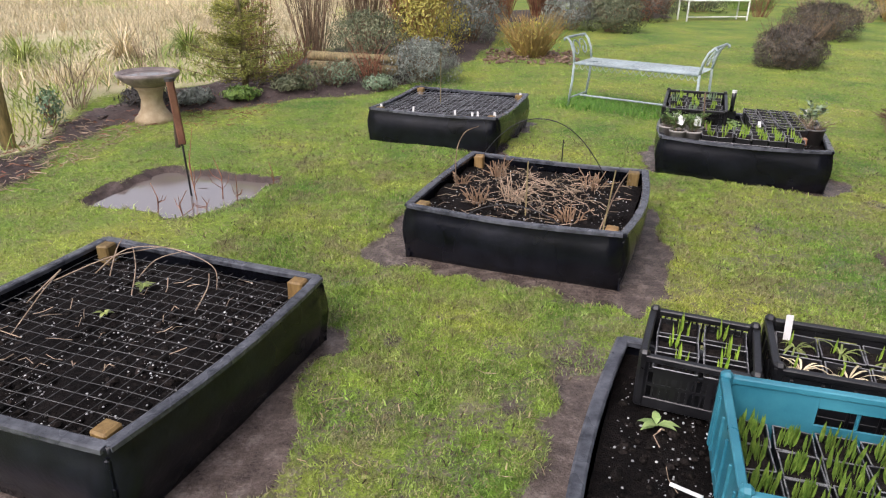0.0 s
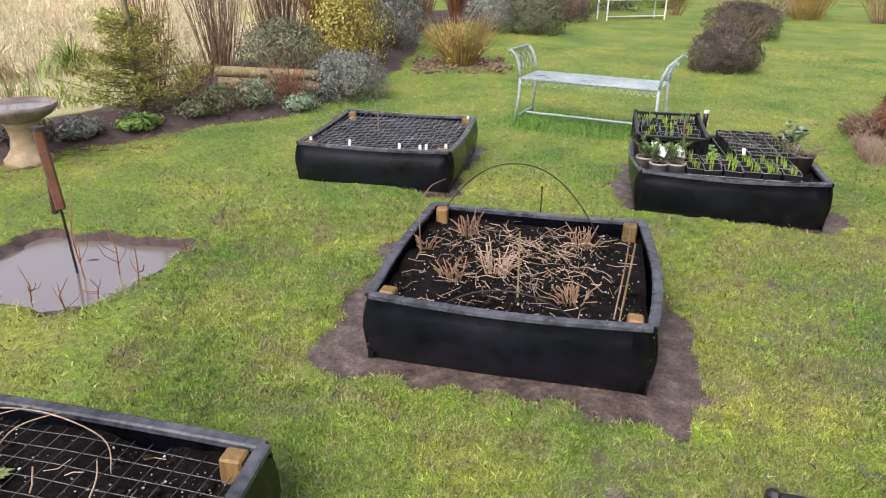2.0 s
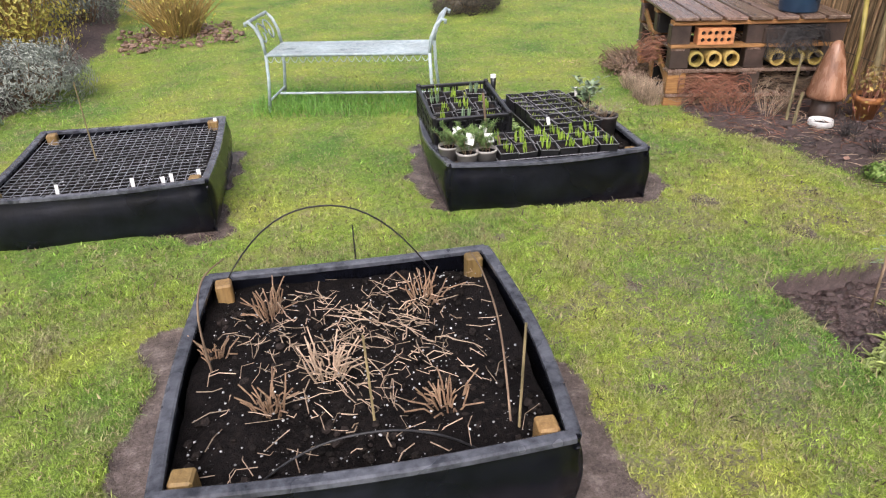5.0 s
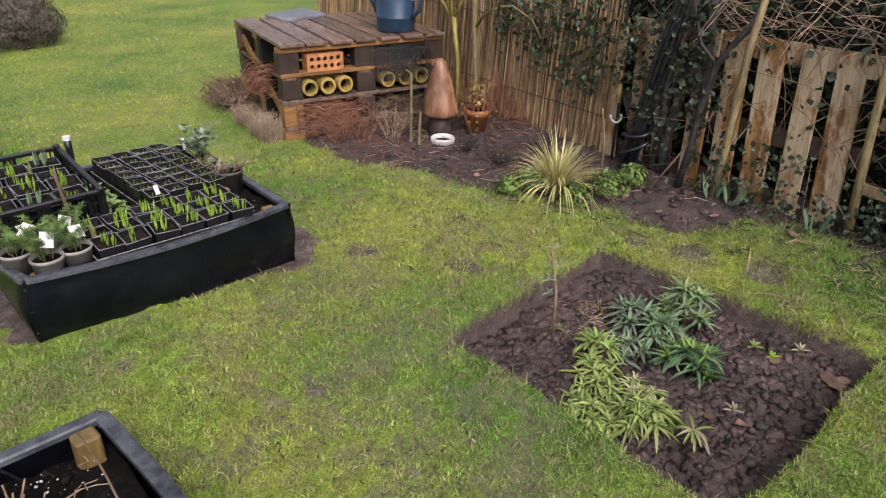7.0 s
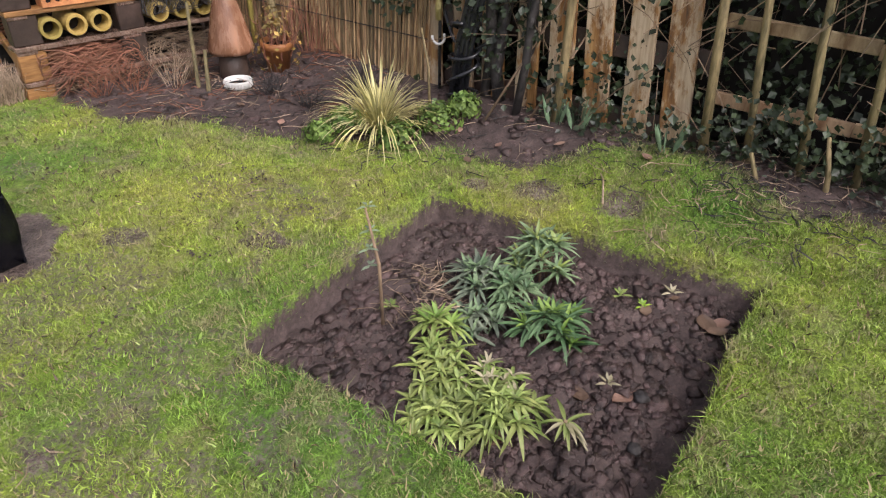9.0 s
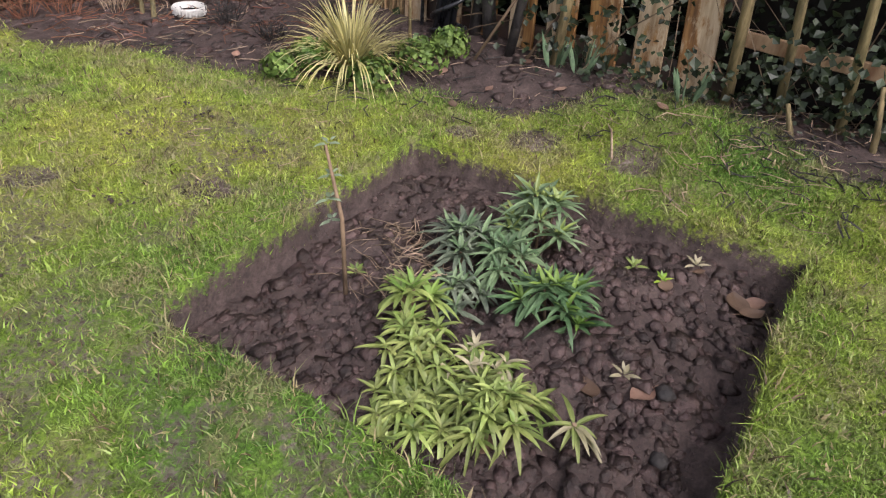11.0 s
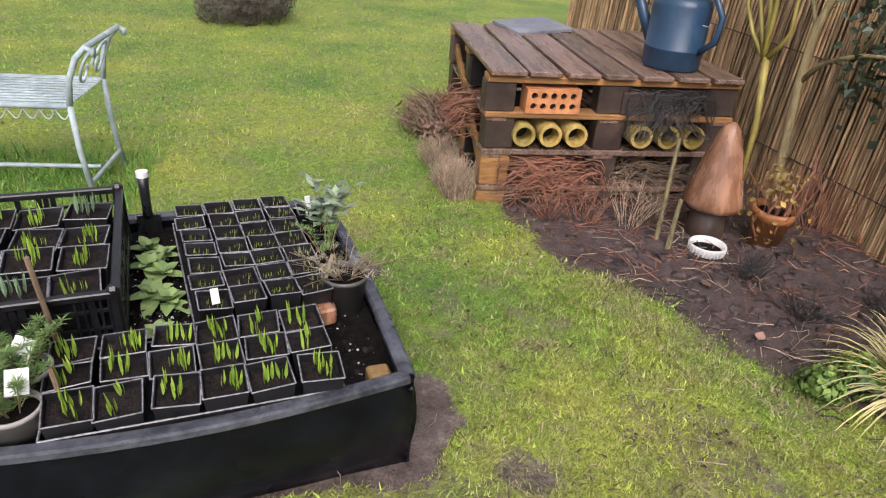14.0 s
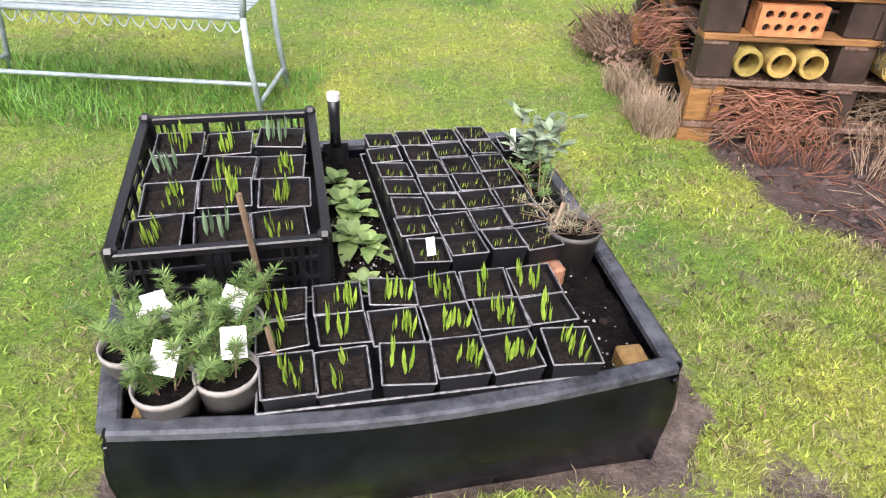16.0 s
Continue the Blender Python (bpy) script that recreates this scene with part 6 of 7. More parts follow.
def twig_tangle(m, w, d, h, count, material, label, seed, r0=0.0025, sag=0.12):
    q, g = random.Random(seed), Geo()
    for i in range(count):
        p = Vector((q.uniform(-w / 2, w / 2), q.uniform(-d / 2, d / 2), q.uniform(0.01, h)))
        t = q.gauss(0, 0.5) + (math.pi if q.random() < 0.5 else 0)
        pts = [p.copy()]
        for k in range(4):
            t += q.gauss(0, 0.35)
            p = p + Vector((math.cos(t), math.sin(t) * 0.6, q.gauss(0, 0.3))) * q.uniform(0.025, 0.06)
            p.x = min(max(p.x, -w / 2 - 0.03), w / 2 + 0.03)
            if p.y < -d * 0.3:
                p.z -= sag * q.random() * 0.3
            p.y = min(max(p.y, -d * 0.75), d / 2)
            p.z = min(max(p.z, -0.09), h)
            pts.append(p.copy())
        r = r0 * q.uniform(0.5, 1.3)
        g.tube(pts, [r, r, r * 0.9, r * 0.8, r * 0.6], 4, False)
    ob = part("twig_tangle", g, material, m=m)
    return tagged(ob, label, "twig bundle", "twig tangles in the hotel")


twig_tangle(HM @ pose(0.32, 0.05, 0.1), 0.42, 0.2, 0.13, 520, M_redtwig, "red-brown twigs stuffed between pallet blocks", 801)
twig_tangle(HM @ pose(0.81, 0.07, 0.1), 0.38, 0.16, 0.12, 170, M_twig, "grey-brown twigs stuffed between pallet blocks", 802, 0.0022, 0.04)
twig_tangle(HM @ pose(0.81, 0.03, 0.43), 0.34, 0.18, 0.11, 480, M_bark, "black twiggy prunings spilling from the stack", 803, 0.0018, 0.3)
twig_tangle(HM @ pose(0.55, 0.1, 0.0), 1.0, 0.24, 0.06, 260, M_twig, "brown prunings lying under the pallets", 805, 0.0022, 0.02)
twig_bundle(HM @ pose(-0.04, 0.38, 0.26) @ pose(0, 0, 0, 0, 0, -90), 0.4, 0.14, 0.16, 90, M_redtwig, "red twigs poking from the stack's side", 804, 0.003, 0.15)
for k, (x, y, r, h) in enumerate(((3.47, 5.58, 0.09, 0.17), (3.53, 5.72, 0.1, 0.14), (3.66, 5.98, 0.11, 0.13))):
    ob = part("straw_tuft", twig_fan(240, r, h, 0.0016, 810 + k, wav=0.035, base=0.7), M_straw, m=pose(x, y, ground_at(x, y)))
    tagged(ob, "pale brown tuft of dry fibrous stems beside pallets", "straw heap", "straw tufts by the hotel")
for k in range(3):
    shrub(3.9 + 0.14 * k, 6.32 + 0.17 * k, 0.3, 0.24, 0.09, M_brownleaf, 0.04, 260, "low heap of rotting prunings and leaves", 820 + k, 0.5, M_twig, 90, 1.5, name="prunings_heap", shell=0.3, category="prunings heap", group="prunings heaps")
for k, (x, y, h, r) in enumerate(((3.8, 5.12, 0.17, 0.16), (3.95, 5.0, 0.22, 0.15), (3.66, 5.2, 0.14, 0.13), (4.07, 4.97, 0.2, 0.12))):
    ob = part("dormant_plant", twig_fan(34, r, h, 0.0017, 830 + k, wav=0.05), (M_redtwig, M_straw, M_redtwig, M_twig)[k], m=pose(x, y, ground_at(x, y)))
    tagged(ob, "bare dead stems of a border plant", "plant clump", "dead stems by the hotel")
part("leaning_stick", Geo().tube([(0, 0, 0), (0.06, 0.04, 0.18), (0.15, 0.1, 0.4)], [0.01, 0.009, 0.008], 7), M_pole, m=pose(3.93, 4.83, 0.0))
tagged(bpy.data.objects["leaning_stick"], "rough stick leaning before the hotel", "stick")
part("leaning_stick.001", Geo().tube([(0, 0, 0), (0.05, 0.03, 0.1), (0.09, 0.05, 0.2)], [0.012, 0.01, 0.009], 7), M_pole, m=pose(3.9, 4.75, 0.0))
tagged(bpy.data.objects["leaning_stick.001"], "short rough stick leaning on another", "stick")
tagged(part("roof_slate", Geo().box((0, 0, 0), (0.34, 0.26, 0.02), None, 0.003), M_slate, m=HM @ pose(0.42, 0.92, 0.615, 3, -2, 20)), "grey slate lying on the pallet deck", "slate")


def watering_can(m):
    c = thing("watering_can", m, "dark blue plastic watering can on the pallet deck", "watering can")
    def oval(r, z, k=0.94, n=28):
        return [(r * math.cos(2 * math.pi * i / n), r * k * math.sin(2 * math.pi * i / n), z) for i in range(n)]
    n, body = 28, Geo()
    rings = [(0.02, 0.0), (0.118, 0.0), (0.126, 0.01), (0.128, 0.08), (0.131, 0.084), (0.131, 0.09), (0.127, 0.094), (0.128, 0.26), (0.12, 0.29), (0.09, 0.3)]
    vs = [p for r, z in rings for p in oval(r, z)]
    body.add(vs, [(i * n + k, i * n + (k + 1) % n, (i + 1) * n + (k + 1) % n, (i + 1) * n + k) for i in range(len(rings) - 1) for k in range(n)] + [tuple(range(n))[::-1]])
    part("body", body, M_can, c, smooth=True)
    part("spout", Geo().tube([(-0.1, 0, 0.07), (-0.2, 0, 0.2), (-0.29, 0, 0.36), (-0.32, 0, 0.39)], [0.035, 0.024, 0.017, 0.022], 12), M_can, c, smooth=True)
    part("handle", Geo().tube([(0.12, 0, 0.08), (0.19, 0, 0.14), (0.2, 0, 0.24), (0.13, 0, 0.34), (0.0, 0, 0.37), (-0.08, 0, 0.3)], 0.014, 10), M_can, c, smooth=True)
    part("hairline_mark", Geo().tube([(0.1285, -0.02, 0.2), (0.126, 0.03, 0.19), (0.11, 0.066, 0.195), (0.09, 0.087, 0.2)], 0.0012, 4), M_label, c, "pale scratch line")


watering_can(HM @ pose(0.85, 0.16, 0.602, 0, 0, -62))

# ---- carved mushroom, dish and rusty pot in the border ----
mush = thing("carved_mushroom", pose(4.17, 4.77, -0.02), "carved wooden mushroom with tall pointed cap", "garden ornament")
part("stem", Geo().lathe([(0.0, 0.0), (0.085, 0.0), (0.075, 0.08), (0.07, 0.2), (0.0, 0.2)], 20), M_darkwood, mush, smooth=True)
part("cap", Geo().lathe([(0.0, 0.16), (0.08, 0.17), (0.116, 0.172), (0.122, 0.195), (0.108, 0.25), (0.09, 0.32), (0.07, 0.4), (0.05, 0.46), (0.036, 0.5), (0.014, 0.522), (0.0, 0.525)], 24), M_carved, mush, "wet varnished timber", smooth=True)
dish = thing("ceramic_dish", pose(4.03, 4.66, ground_at(4.03, 4.66)), "white fluted ceramic dish ring on soil", "dish")
part("ring", Geo().lathe([(0.058, 0.0), (0.068, 0.0), (0.073, 0.034), (0.07, 0.038), (0.066, 0.034), (0.061, 0.002)], 32), M_terra, dish, smooth=True)
fl = Geo()
for i in range(30):
    t = i * math.pi / 15
    fl.tube([(0.07 * math.cos(t), 0.07 * math.sin(t), 0.002), (0.0745 * math.cos(t), 0.0725 * math.sin(t), 0.032)], 0.003, 5)
part("fluting", fl, M_terra, dish)
part("soil", Geo().lathe([(0.0, 0.012), (0.064, 0.01)], 20), M_compost, dish)
rust = thing("terracotta_pot", pose(4.27, 4.56, ground_at(4.27, 4.56) - 0.01, 3, -2, 0), "orange-brown terracotta pot holding a withered plant", "flower pot")
part("body", Geo().lathe([(0.0, 0.0), (0.058, 0.0), (0.072, 0.125), (0.084, 0.126), (0.087, 0.165), (0.079, 0.168), (0.07, 0.14)], 26), M_rust, rust, "wet stained terracotta", smooth=True)
part("soil", Geo().lathe([(0.0, 0.145), (0.072, 0.14)], 20), M_compost, rust)
sh = shrub(4.27, 4.56, 0.15, 0.15, 0.34, M_rustleaf, 0.03, 150, "wispy plant with yellowed leaves in terracotta pot", 841, 0.6, M_redtwig, 30, 1.0, shell=0.4, name="border_plant", category="border plant")
for k, (x, y, r, h) in enumerate(((4.45, 4.45, 0.2, 0.35), (4.5, 4.25, 0.15, 0.25), (4.0, 4.45, 0.1, 0.12), (3.95, 4.2, 0.1, 0.1), (4.1, 4.0, 0.12, 0.14))):
    ob = part("dormant_plant", twig_fan(46, r, h, 0.0022, 850 + k, wav=0.04), M_bark if k > 1 else M_redtwig, m=pose(x, y, ground_at(x, y)))
    tagged(ob, "dark bare stems of a dormant plant", "plant clump", "dormant stems along the fence")

# variegated grass tuft
q1, g1 = random.Random(33), Geo()
for i in range(330):
    t, f = q1.uniform(0, 6.28), q1.random()
    g1.leaf((math.cos(t) * 0.05 * f, math.sin(t) * 0.05 * f, 0), (math.cos(t) * (0.25 + 0.9 * f), math.sin(t) * (0.25 + 0.9 * f), 1.1), q1.uniform(0.28, 0.5), 0.0065, 0.25 + 0.55 * f, segs=6)
M_varieg = mat("cream_striped_blade", (0.4, 0.37, 0.12), (0.62, 0.57, 0.3), 8, 0.5, 0, rnd=0.35)
tagged(part("ornamental_grass", g1, M_varieg, m=pose(3.76, 3.76, ground_at(3.76, 3.76))), "cream and green striped ornamental grass tuft", "ornamental grass")
for k, (x, y, r) in enumerate(((3.66, 3.64, 0.13), (3.82, 3.5, 0.12), (3.7, 3.9, 0.1), (3.92, 3.42, 0.09), (3.55, 3.95, 0.07))):
    shrub(x, y, r, r, 0.1, M_fern, 0.022, 420, "low clump of small bright green leaves", 860 + k, 0.8, M_twig, 8, 0.6, "low green clumps", 0.2, "low_plant", category="low plant")
for k, (x, y) in enumerate(((3.86, 2.9), (3.72, 2.53), (3.88, 3.0))):
    rr = random.Random(870 + k)
    daff = thing("daffodil", pose(x, y, ground_at(x, y)), "clump of blue-green daffodil shoots", "bulb plant", "daffodil clumps")
    for i in range(11):
        t = rr.uniform(0, 6.28)
        part("shoot", Geo().leaf((math.cos(t) * 0.025, math.sin(t) * 0.025, 0), (math.cos(t) * 0.3, math.sin(t) * 0.3, 1), rr.uniform(0.1, 0.15), 0.016, 0.08, (math.sin(t), -math.cos(t), 0), 4), M_glauc, daff)

# ---- fence: reed screen, pallet boards, lean-to poles ----
def along(line, s):
    for (ax, ay), (bx, by) in zip(line, line[1:]):
        L = math.hypot(bx - ax, by - ay)
        if s <= L:
            return ax + (bx - ax) * s / L, ay + (by - ay) * s / L, math.degrees(math.atan2(by - ay, bx - ax))
        s -= L
    return bx, by, math.degrees(math.atan2(by - ay, bx - ax))


REED = [(5.45, 6.95), (4.6, 4.72), (4.22, 3.7)]
rq, gr, s = random.Random(44), Geo(), 0.0
total = sum(math.hypot(b[0] - a[0], b[1] - a[1]) for a, b in zip(REED, REED[1:]))
while s < total:
    x, y, a = along(REED, s)
    k, r = rq.uniform(-0.012, 0.012), rq.uniform(0.004, 0.0085)
    h = 1.55 * rq.uniform(0.93, 1.03)
    gr.tube([(x + k, y + k * 0.3, 0.02), (x + k * 0.2 + 0.05 + rq.uniform(-.006, .006), y - 0.016 + rq.uniform(-.006, .006), h * 0.5), (x + 0.1 + rq.uniform(-.02, .02), y - 0.033 + rq.uniform(-.02, .02), h)], [r, r * 0.95, r * 0.8], 5, False)
    s += r * 1.8
reed = thing("reed_screen", pose(0, 0, 0), "weathered reed screen fence with dark gaps", "fence")
part("cane_mat", gr, M_reed, reed)["kind"] = "stuff"
gb = Geo()
for a, b in zip(REED, REED[1:]):
    for z in (0.3, 0.72, 1.15):
        gb.tube([(a[0] - 0.012 + 0.065 * z, a[1] + 0.004 - 0.02 * z, z), (b[0] - 0.012 + 0.065 * z, b[1] + 0.004 - 0.02 * z, z)], 0.0025, 4)
part("tie_wire", gb, M_wire, reed)
# one dark panel per stretch, set behind the canes to fill their gaps
gk = Geo()
for a, b in zip(REED, REED[1:]):
    L = math.hypot(b[0] - a[0], b[1] - a[1])
    gk.box(((a[0] + b[0]) / 2 + 0.085, (a[1] + b[1]) / 2 - 0.028, 0.77), (L, 0.012, 1.5), pose(0, 0, 0, 0, 0, math.degrees(math.atan2(b[1] - a[1], b[0] - a[0]))))
part("backing_panel", gk, M_darkwood, reed, "dark panel behind the gaps in the reeds")

PAL = [(4.2, 3.68), (3.98, 3.02), (3.78, 2.42)]
pf = thing("pallet_fence", pose(0, 0, 0), "weathered pallet-board fence, peeling pale and brown", "fence")
s, k = 0.03, 0
while s < 1.36:
    x, y, a = along(PAL, s)
    tilt = 6.5 + (1, -0.5, 0.8, -1, 0.4, 1, -0.6, 0.5)[k % 8]
    part("board", Geo().box((0, 0, 0.43), (0.118 if k % 3 else 0.108, 0.018, 0.76 + 0.03 * (k % 2)), None, 0.003), M_peel, pf, m=pose(x, y, 0.03, 8, tilt, a + 180))
    s += 0.172
    k += 1
for z, h in ((0.79, 0.1), (0.42, 0.09), (0.14, 0.09)):
    for a, b in zip(PAL, PAL[1:]):
        L, ang = math.hypot(b[0] - a[0], b[1] - a[1]), math.degrees(math.atan2(b[1] - a[1], b[0] - a[0]))
        part("rail", Geo().box((0, 0, 0), (L, 0.022, h), None, 0.003), M_peel if z > 0.7 else M_darkwood, pf, m=pose((a[0] + b[0]) / 2 + 0.025 + 0.133 * z, (a[1] + b[1]) / 2 - 0.008 - 0.043 * z, z, -8, 0, ang))
tq = random.Random(9)
LEAN = [(3.78, 2.42), (3.62, 1.95), (3.42, 1.4), (2.95, 0.4), (2.75, -0.6)]
pole_fence = thing("pole_fence", pose(0, 0, 0), "rough leaning poles with nailed rails, ivy behind", "fence")
s = 0.03
k = 0
while s < 3.2:
    x, y, a = along(LEAN, s)
    t = tq.uniform(0.03, 0.12)
    r = tq.uniform(0.014, 0.024)
    part("pole", Geo().tube([(x, y, 0.0), (x + t * 0.3 + tq.uniform(-.01, .01), y + t * 0.5, 0.55), (x + t * 0.5, y + t, 1.2)], [r * 1.1, r, r * 0.85], 8), M_pole, pole_fence, smooth=True)
    s += (0.17, 0.19, 0.18, 0.2)[k % 4]
    k += 1
for z in (0.3, 0.58, 0.76, 1.0):
    for a, b in zip(LEAN, LEAN[1:]):
        L, ang = math.hypot(b[0] - a[0], b[1] - a[1]), math.degrees(math.atan2(b[1] - a[1], b[0] - a[0]))
        part("rail", Geo().box((0, 0, 0), (L, 0.02, 0.05), None, 0.003), M_fencewood, pole_fence, m=pose((a[0] + b[0]) / 2 + 0.05, (a[1] + b[1]) / 2 - 0.012, z + tq.uniform(-.02, .02), 0, tq.uniform(-2, 2), ang))
for k, (x, y, h) in enumerate(((3.52, 1.98, 0.3), (3.44, 1.72, 0.45), (3.55, 2.2, 0.2))):
    twig_thing((x, y, 0.0), (x + 0.03, y + 0.05, h), 0.011, "short rough stick pushed into the border", M_pole)

# trunk with hose and ivy beside the tap
trunk = thing("ivy_tree", pose(4.08, 3.28, 0.0), "dark twisted ivy-clad trunk against the fence", "tree trunk")
for k, pts in enumerate(([(0, 0, 0), (-0.03, 0.03, 0.25), (0.0, 0.0, 0.55), (0.0, -0.08, 0.85), (0.06, -0.18, 1.3)], [(0.02, 0.1, 0), (0.0, 0.06, 0.3), (-0.02, 0.07, 0.6), (0.0, 0.06, 0.95), (0.02, 0.1, 1.4)], [(0.03, -0.08, 0.05), (0.0, -0.12, 0.35), (-0.01, -0.1, 0.7), (0.0, -0.06, 1.2)])):
    part("stem", Geo().tube(pts, [0.032 - 0.006 * k, 0.028, 0.026, 0.024, 0.018][:len(pts)], 9), M_bark, trunk, smooth=True)
hose = thing("garden_hose", pose(4.02, 3.5, 0.05), "black garden hose looped down from the tap", "hose")
hp = []
for i in range(60):
    t = i / 59
    hp.append((0.05 * math.cos(t * 22) + 0.05 * t, 0.07 * math.sin(t * 22) - 0.04, 0.01 + 0.36 * t + 0.03 * math.sin(t * 15)))
part("coil", Geo().tube(hp, 0.0085, 7), M_hose, hose, smooth=True)
part("drop", Geo().tube([(0.1, 0.08, 0.42), (0.06, 0.02, 0.3), (0.04, -0.06, 0.25), (0.06, -0.16, 0.32), (0.08, -0.2, 0.6), (0.1, -0.24, 0.95)], 0.0085, 7), M_hose, hose, smooth=True)
for k in range(4):
    o = (k - 1.5) * 0.021
    part("run", Geo().tube([(0.03 - 0.02 * (k % 2), -0.01 + o, 0.0), (0.015, -0.045 + o, 0.3), (0.005, -0.092 + o, 0.5), (-0.006, -0.126 + o * 1.3, 0.65), (-0.022, -0.175 + o, 0.89), (-0.02, -0.19 + o, 1.0), (0.02, -0.2 + o, 1.4)], 0.0125, 8), M_hose, hose, smooth=True)
tap = thing("garden_tap", pose(4.13, 3.61, 0.0), "brass garden tap fitting with white hook below", "tap")
part("pipe", Geo().tube([(0.02, 0, 0.05), (0.02, 0, 0.55)], 0.008, 8), M_hose, tap)
part("body", Geo().tube([(0, 0, 0.42), (0, 0, 0.47), (0, 0, 0.52)], [0.014, 0.018, 0.012], 10).box((0, 0, 0.55), (0.05, 0.012, 0.012), None, 0.003), M_brass, tap)
part("hook", Geo().tube([(0, 0.03 * math.cos(t / 3), 0.345 + 0.035 * math.sin(t / 3)) for t in range(8, 20)], 0.006, 6), M_label, tap, "white plastic hook", smooth=True)
tagged(part("bottle_top", Geo().lathe([(0.0, 0.0), (0.016, 0.0), (0.018, 0.03), (0.0, 0.035)], 12), M_label, m=pose(4.14, 3.58, 0.74, 30, 20, 0)), "small white plastic cap on the fence", "cap")
twig_thing((3.86, 3.3, 0.08), (4.06, 3.02, 0.62), 0.006, "thin bare stick leaning on the fence", M_twig)
twig_thing((3.9, 3.12, 0.08), (4.02, 2.92, 0.45), 0.006, "thin bare stick leaning on the fence", M_twig)
twig_thing((3.98, 3.6, 0.05), (4.04, 3.66, 0.4), 0.007, "thin upright stick beside ornamental grass", M_pole)


def ivy(points, count, size, label, seed, spread=(0.05, 0.14, 0.16)):
    g = np.random.RandomState(seed)
    c = np.array(points)[g.randint(0, len(points), count)]
    p = c + g.normal(0, 1, (count, 3)) * np.array(spread)
    p[:, 2] = np.maximum(p[:, 2], 0.03)
    ob = part("ivy", leaf_mesh("ivy", p, np.tile([-0.9, 0.2, 0.5], (count, 1)), size, 0.85, seed, 0.7), M_ivy)
    return tagged(ob, label, "ivy", "ivy growth")


def on_fence(y, z, out=0.05):
    line = [(4.6, 4.72), (4.22, 3.7), (3.98, 3.02), (3.78, 2.42), (3.42, 1.4), (2.95, 0.4)]
    ys = [p[1] for p in line][::-1]
    xs = [p[0] for p in line][::-1]
    return (float(np.interp(y, ys, xs)) - out, y, z)


ivy([on_fence(y, z) for y, z in ((4.3, 0.75), (4.2, 0.6), (4.1, 0.8), (3.95, 0.7), (3.85, 0.5), (3.8, 0.78), (4.45, 0.85), (4.05, 0.95), (3.9, 0.9), (4.0, 0.5), (3.8, 0.6), (4.55, 0.95), (4.5, 0.7))], 750, 0.034, "dark ivy scattered over the reed screen", 901, (0.025, 0.06, 0.07))
ivy([on_fence(y, z) for y, z in ((3.6, 0.75), (3.5, 0.6), (3.4, 0.8), (3.3, 0.35), (3.2, 0.7), (3.15, 0.5), (3.25, 0.9), (3.05, 0.2), (3.45, 0.95), (3.3, 0.6), (3.3, 0.75), (3.35, 0.5))], 850, 0.03, "dark ivy over boards round the tap", 902, (0.025, 0.06, 0.08))
ivy([on_fence(y, z) for y, z in ((2.9, 0.12), (2.75, 0.1), (2.6, 0.15), (2.45, 0.12), (2.3, 0.2), (2.15, 0.3), (1.95, 0.25), (2.05, 0.1), (1.8, 0.2), (1.6, 0.3), (2.8, 0.35))], 1100, 0.027, "dark ivy at the foot of the fence", 903, (0.03, 0.1, 0.07))
ivy([on_fence(y, z, -0.25) for y in np.arange(0.6, 4.0, 0.15) for z in (0.2, 0.5, 0.8, 1.1, 1.4, 1.7, 2.0, 2.3)], 15000, 0.036, "dense dark ivy hedge behind the fence", 904, (0.09, 0.14, 0.16))
# Near-black boxes paint the hedge's inner shade; their height also blocks sky light.
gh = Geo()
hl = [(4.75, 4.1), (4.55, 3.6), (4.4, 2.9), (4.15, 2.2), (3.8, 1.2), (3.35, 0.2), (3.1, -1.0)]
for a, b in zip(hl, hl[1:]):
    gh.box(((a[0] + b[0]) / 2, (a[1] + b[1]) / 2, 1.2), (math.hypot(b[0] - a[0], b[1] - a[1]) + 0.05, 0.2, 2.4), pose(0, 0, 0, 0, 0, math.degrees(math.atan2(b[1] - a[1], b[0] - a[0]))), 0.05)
tagged(part("wall_hedge_core", gh, M_innershade), "near-black core painting the shade inside the hedge", "hedge", kind="structure")
gt, q2 = Geo(), random.Random(55)
for i in range(260):
    y = q2.uniform(0.8, 3.3)
    x, _, _ = on_fence(y, 0, -0.1)
    t = q2.uniform(-0.5, 0.5)
    z = q2.uniform(0.84, 1.1)
    L = q2.uniform(0.06, 0.22)
    gt.tube([(x + 0.1, y, z), (x - 0.05, y + L * 0.5 * math.cos(t), z + q2.uniform(-0.02, 0.08)), (x - q2.uniform(0, 0.15), y + L * math.cos(t) * q2.choice((-1, 1, 1)), z + q2.uniform(-0.16, 0.06))], q2.uniform(0.0008, 0.002), 4, False)
tagged(part("dry_creeper", gt, M_straw), "tangle of dry golden stems spilling over the fence", "creeper", kind="stuff")
gt, q2 = Geo(), random.Random(56)
for i in range(260):
    y = q2.uniform(0.6, 3.6)
    x, _, _ = on_fence(y, 0, q2.uniform(-0.12, 0.03))
    z = q2.uniform(0.1, 1.2)
    t, L = q2.uniform(0, 6.28), q2.uniform(0.15, 0.45)
    gt.tube([(x, y, z), (x + q2.uniform(-.04, .04), y + math.cos(t) * L * 0.5, z + math.sin(t) * L * 0.5 + 0.03), (x + q2.uniform(-.05, .05), y + math.cos(t) * L, z + math.sin(t) * L)], q2.uniform(0.001, 0.003), 3, False)
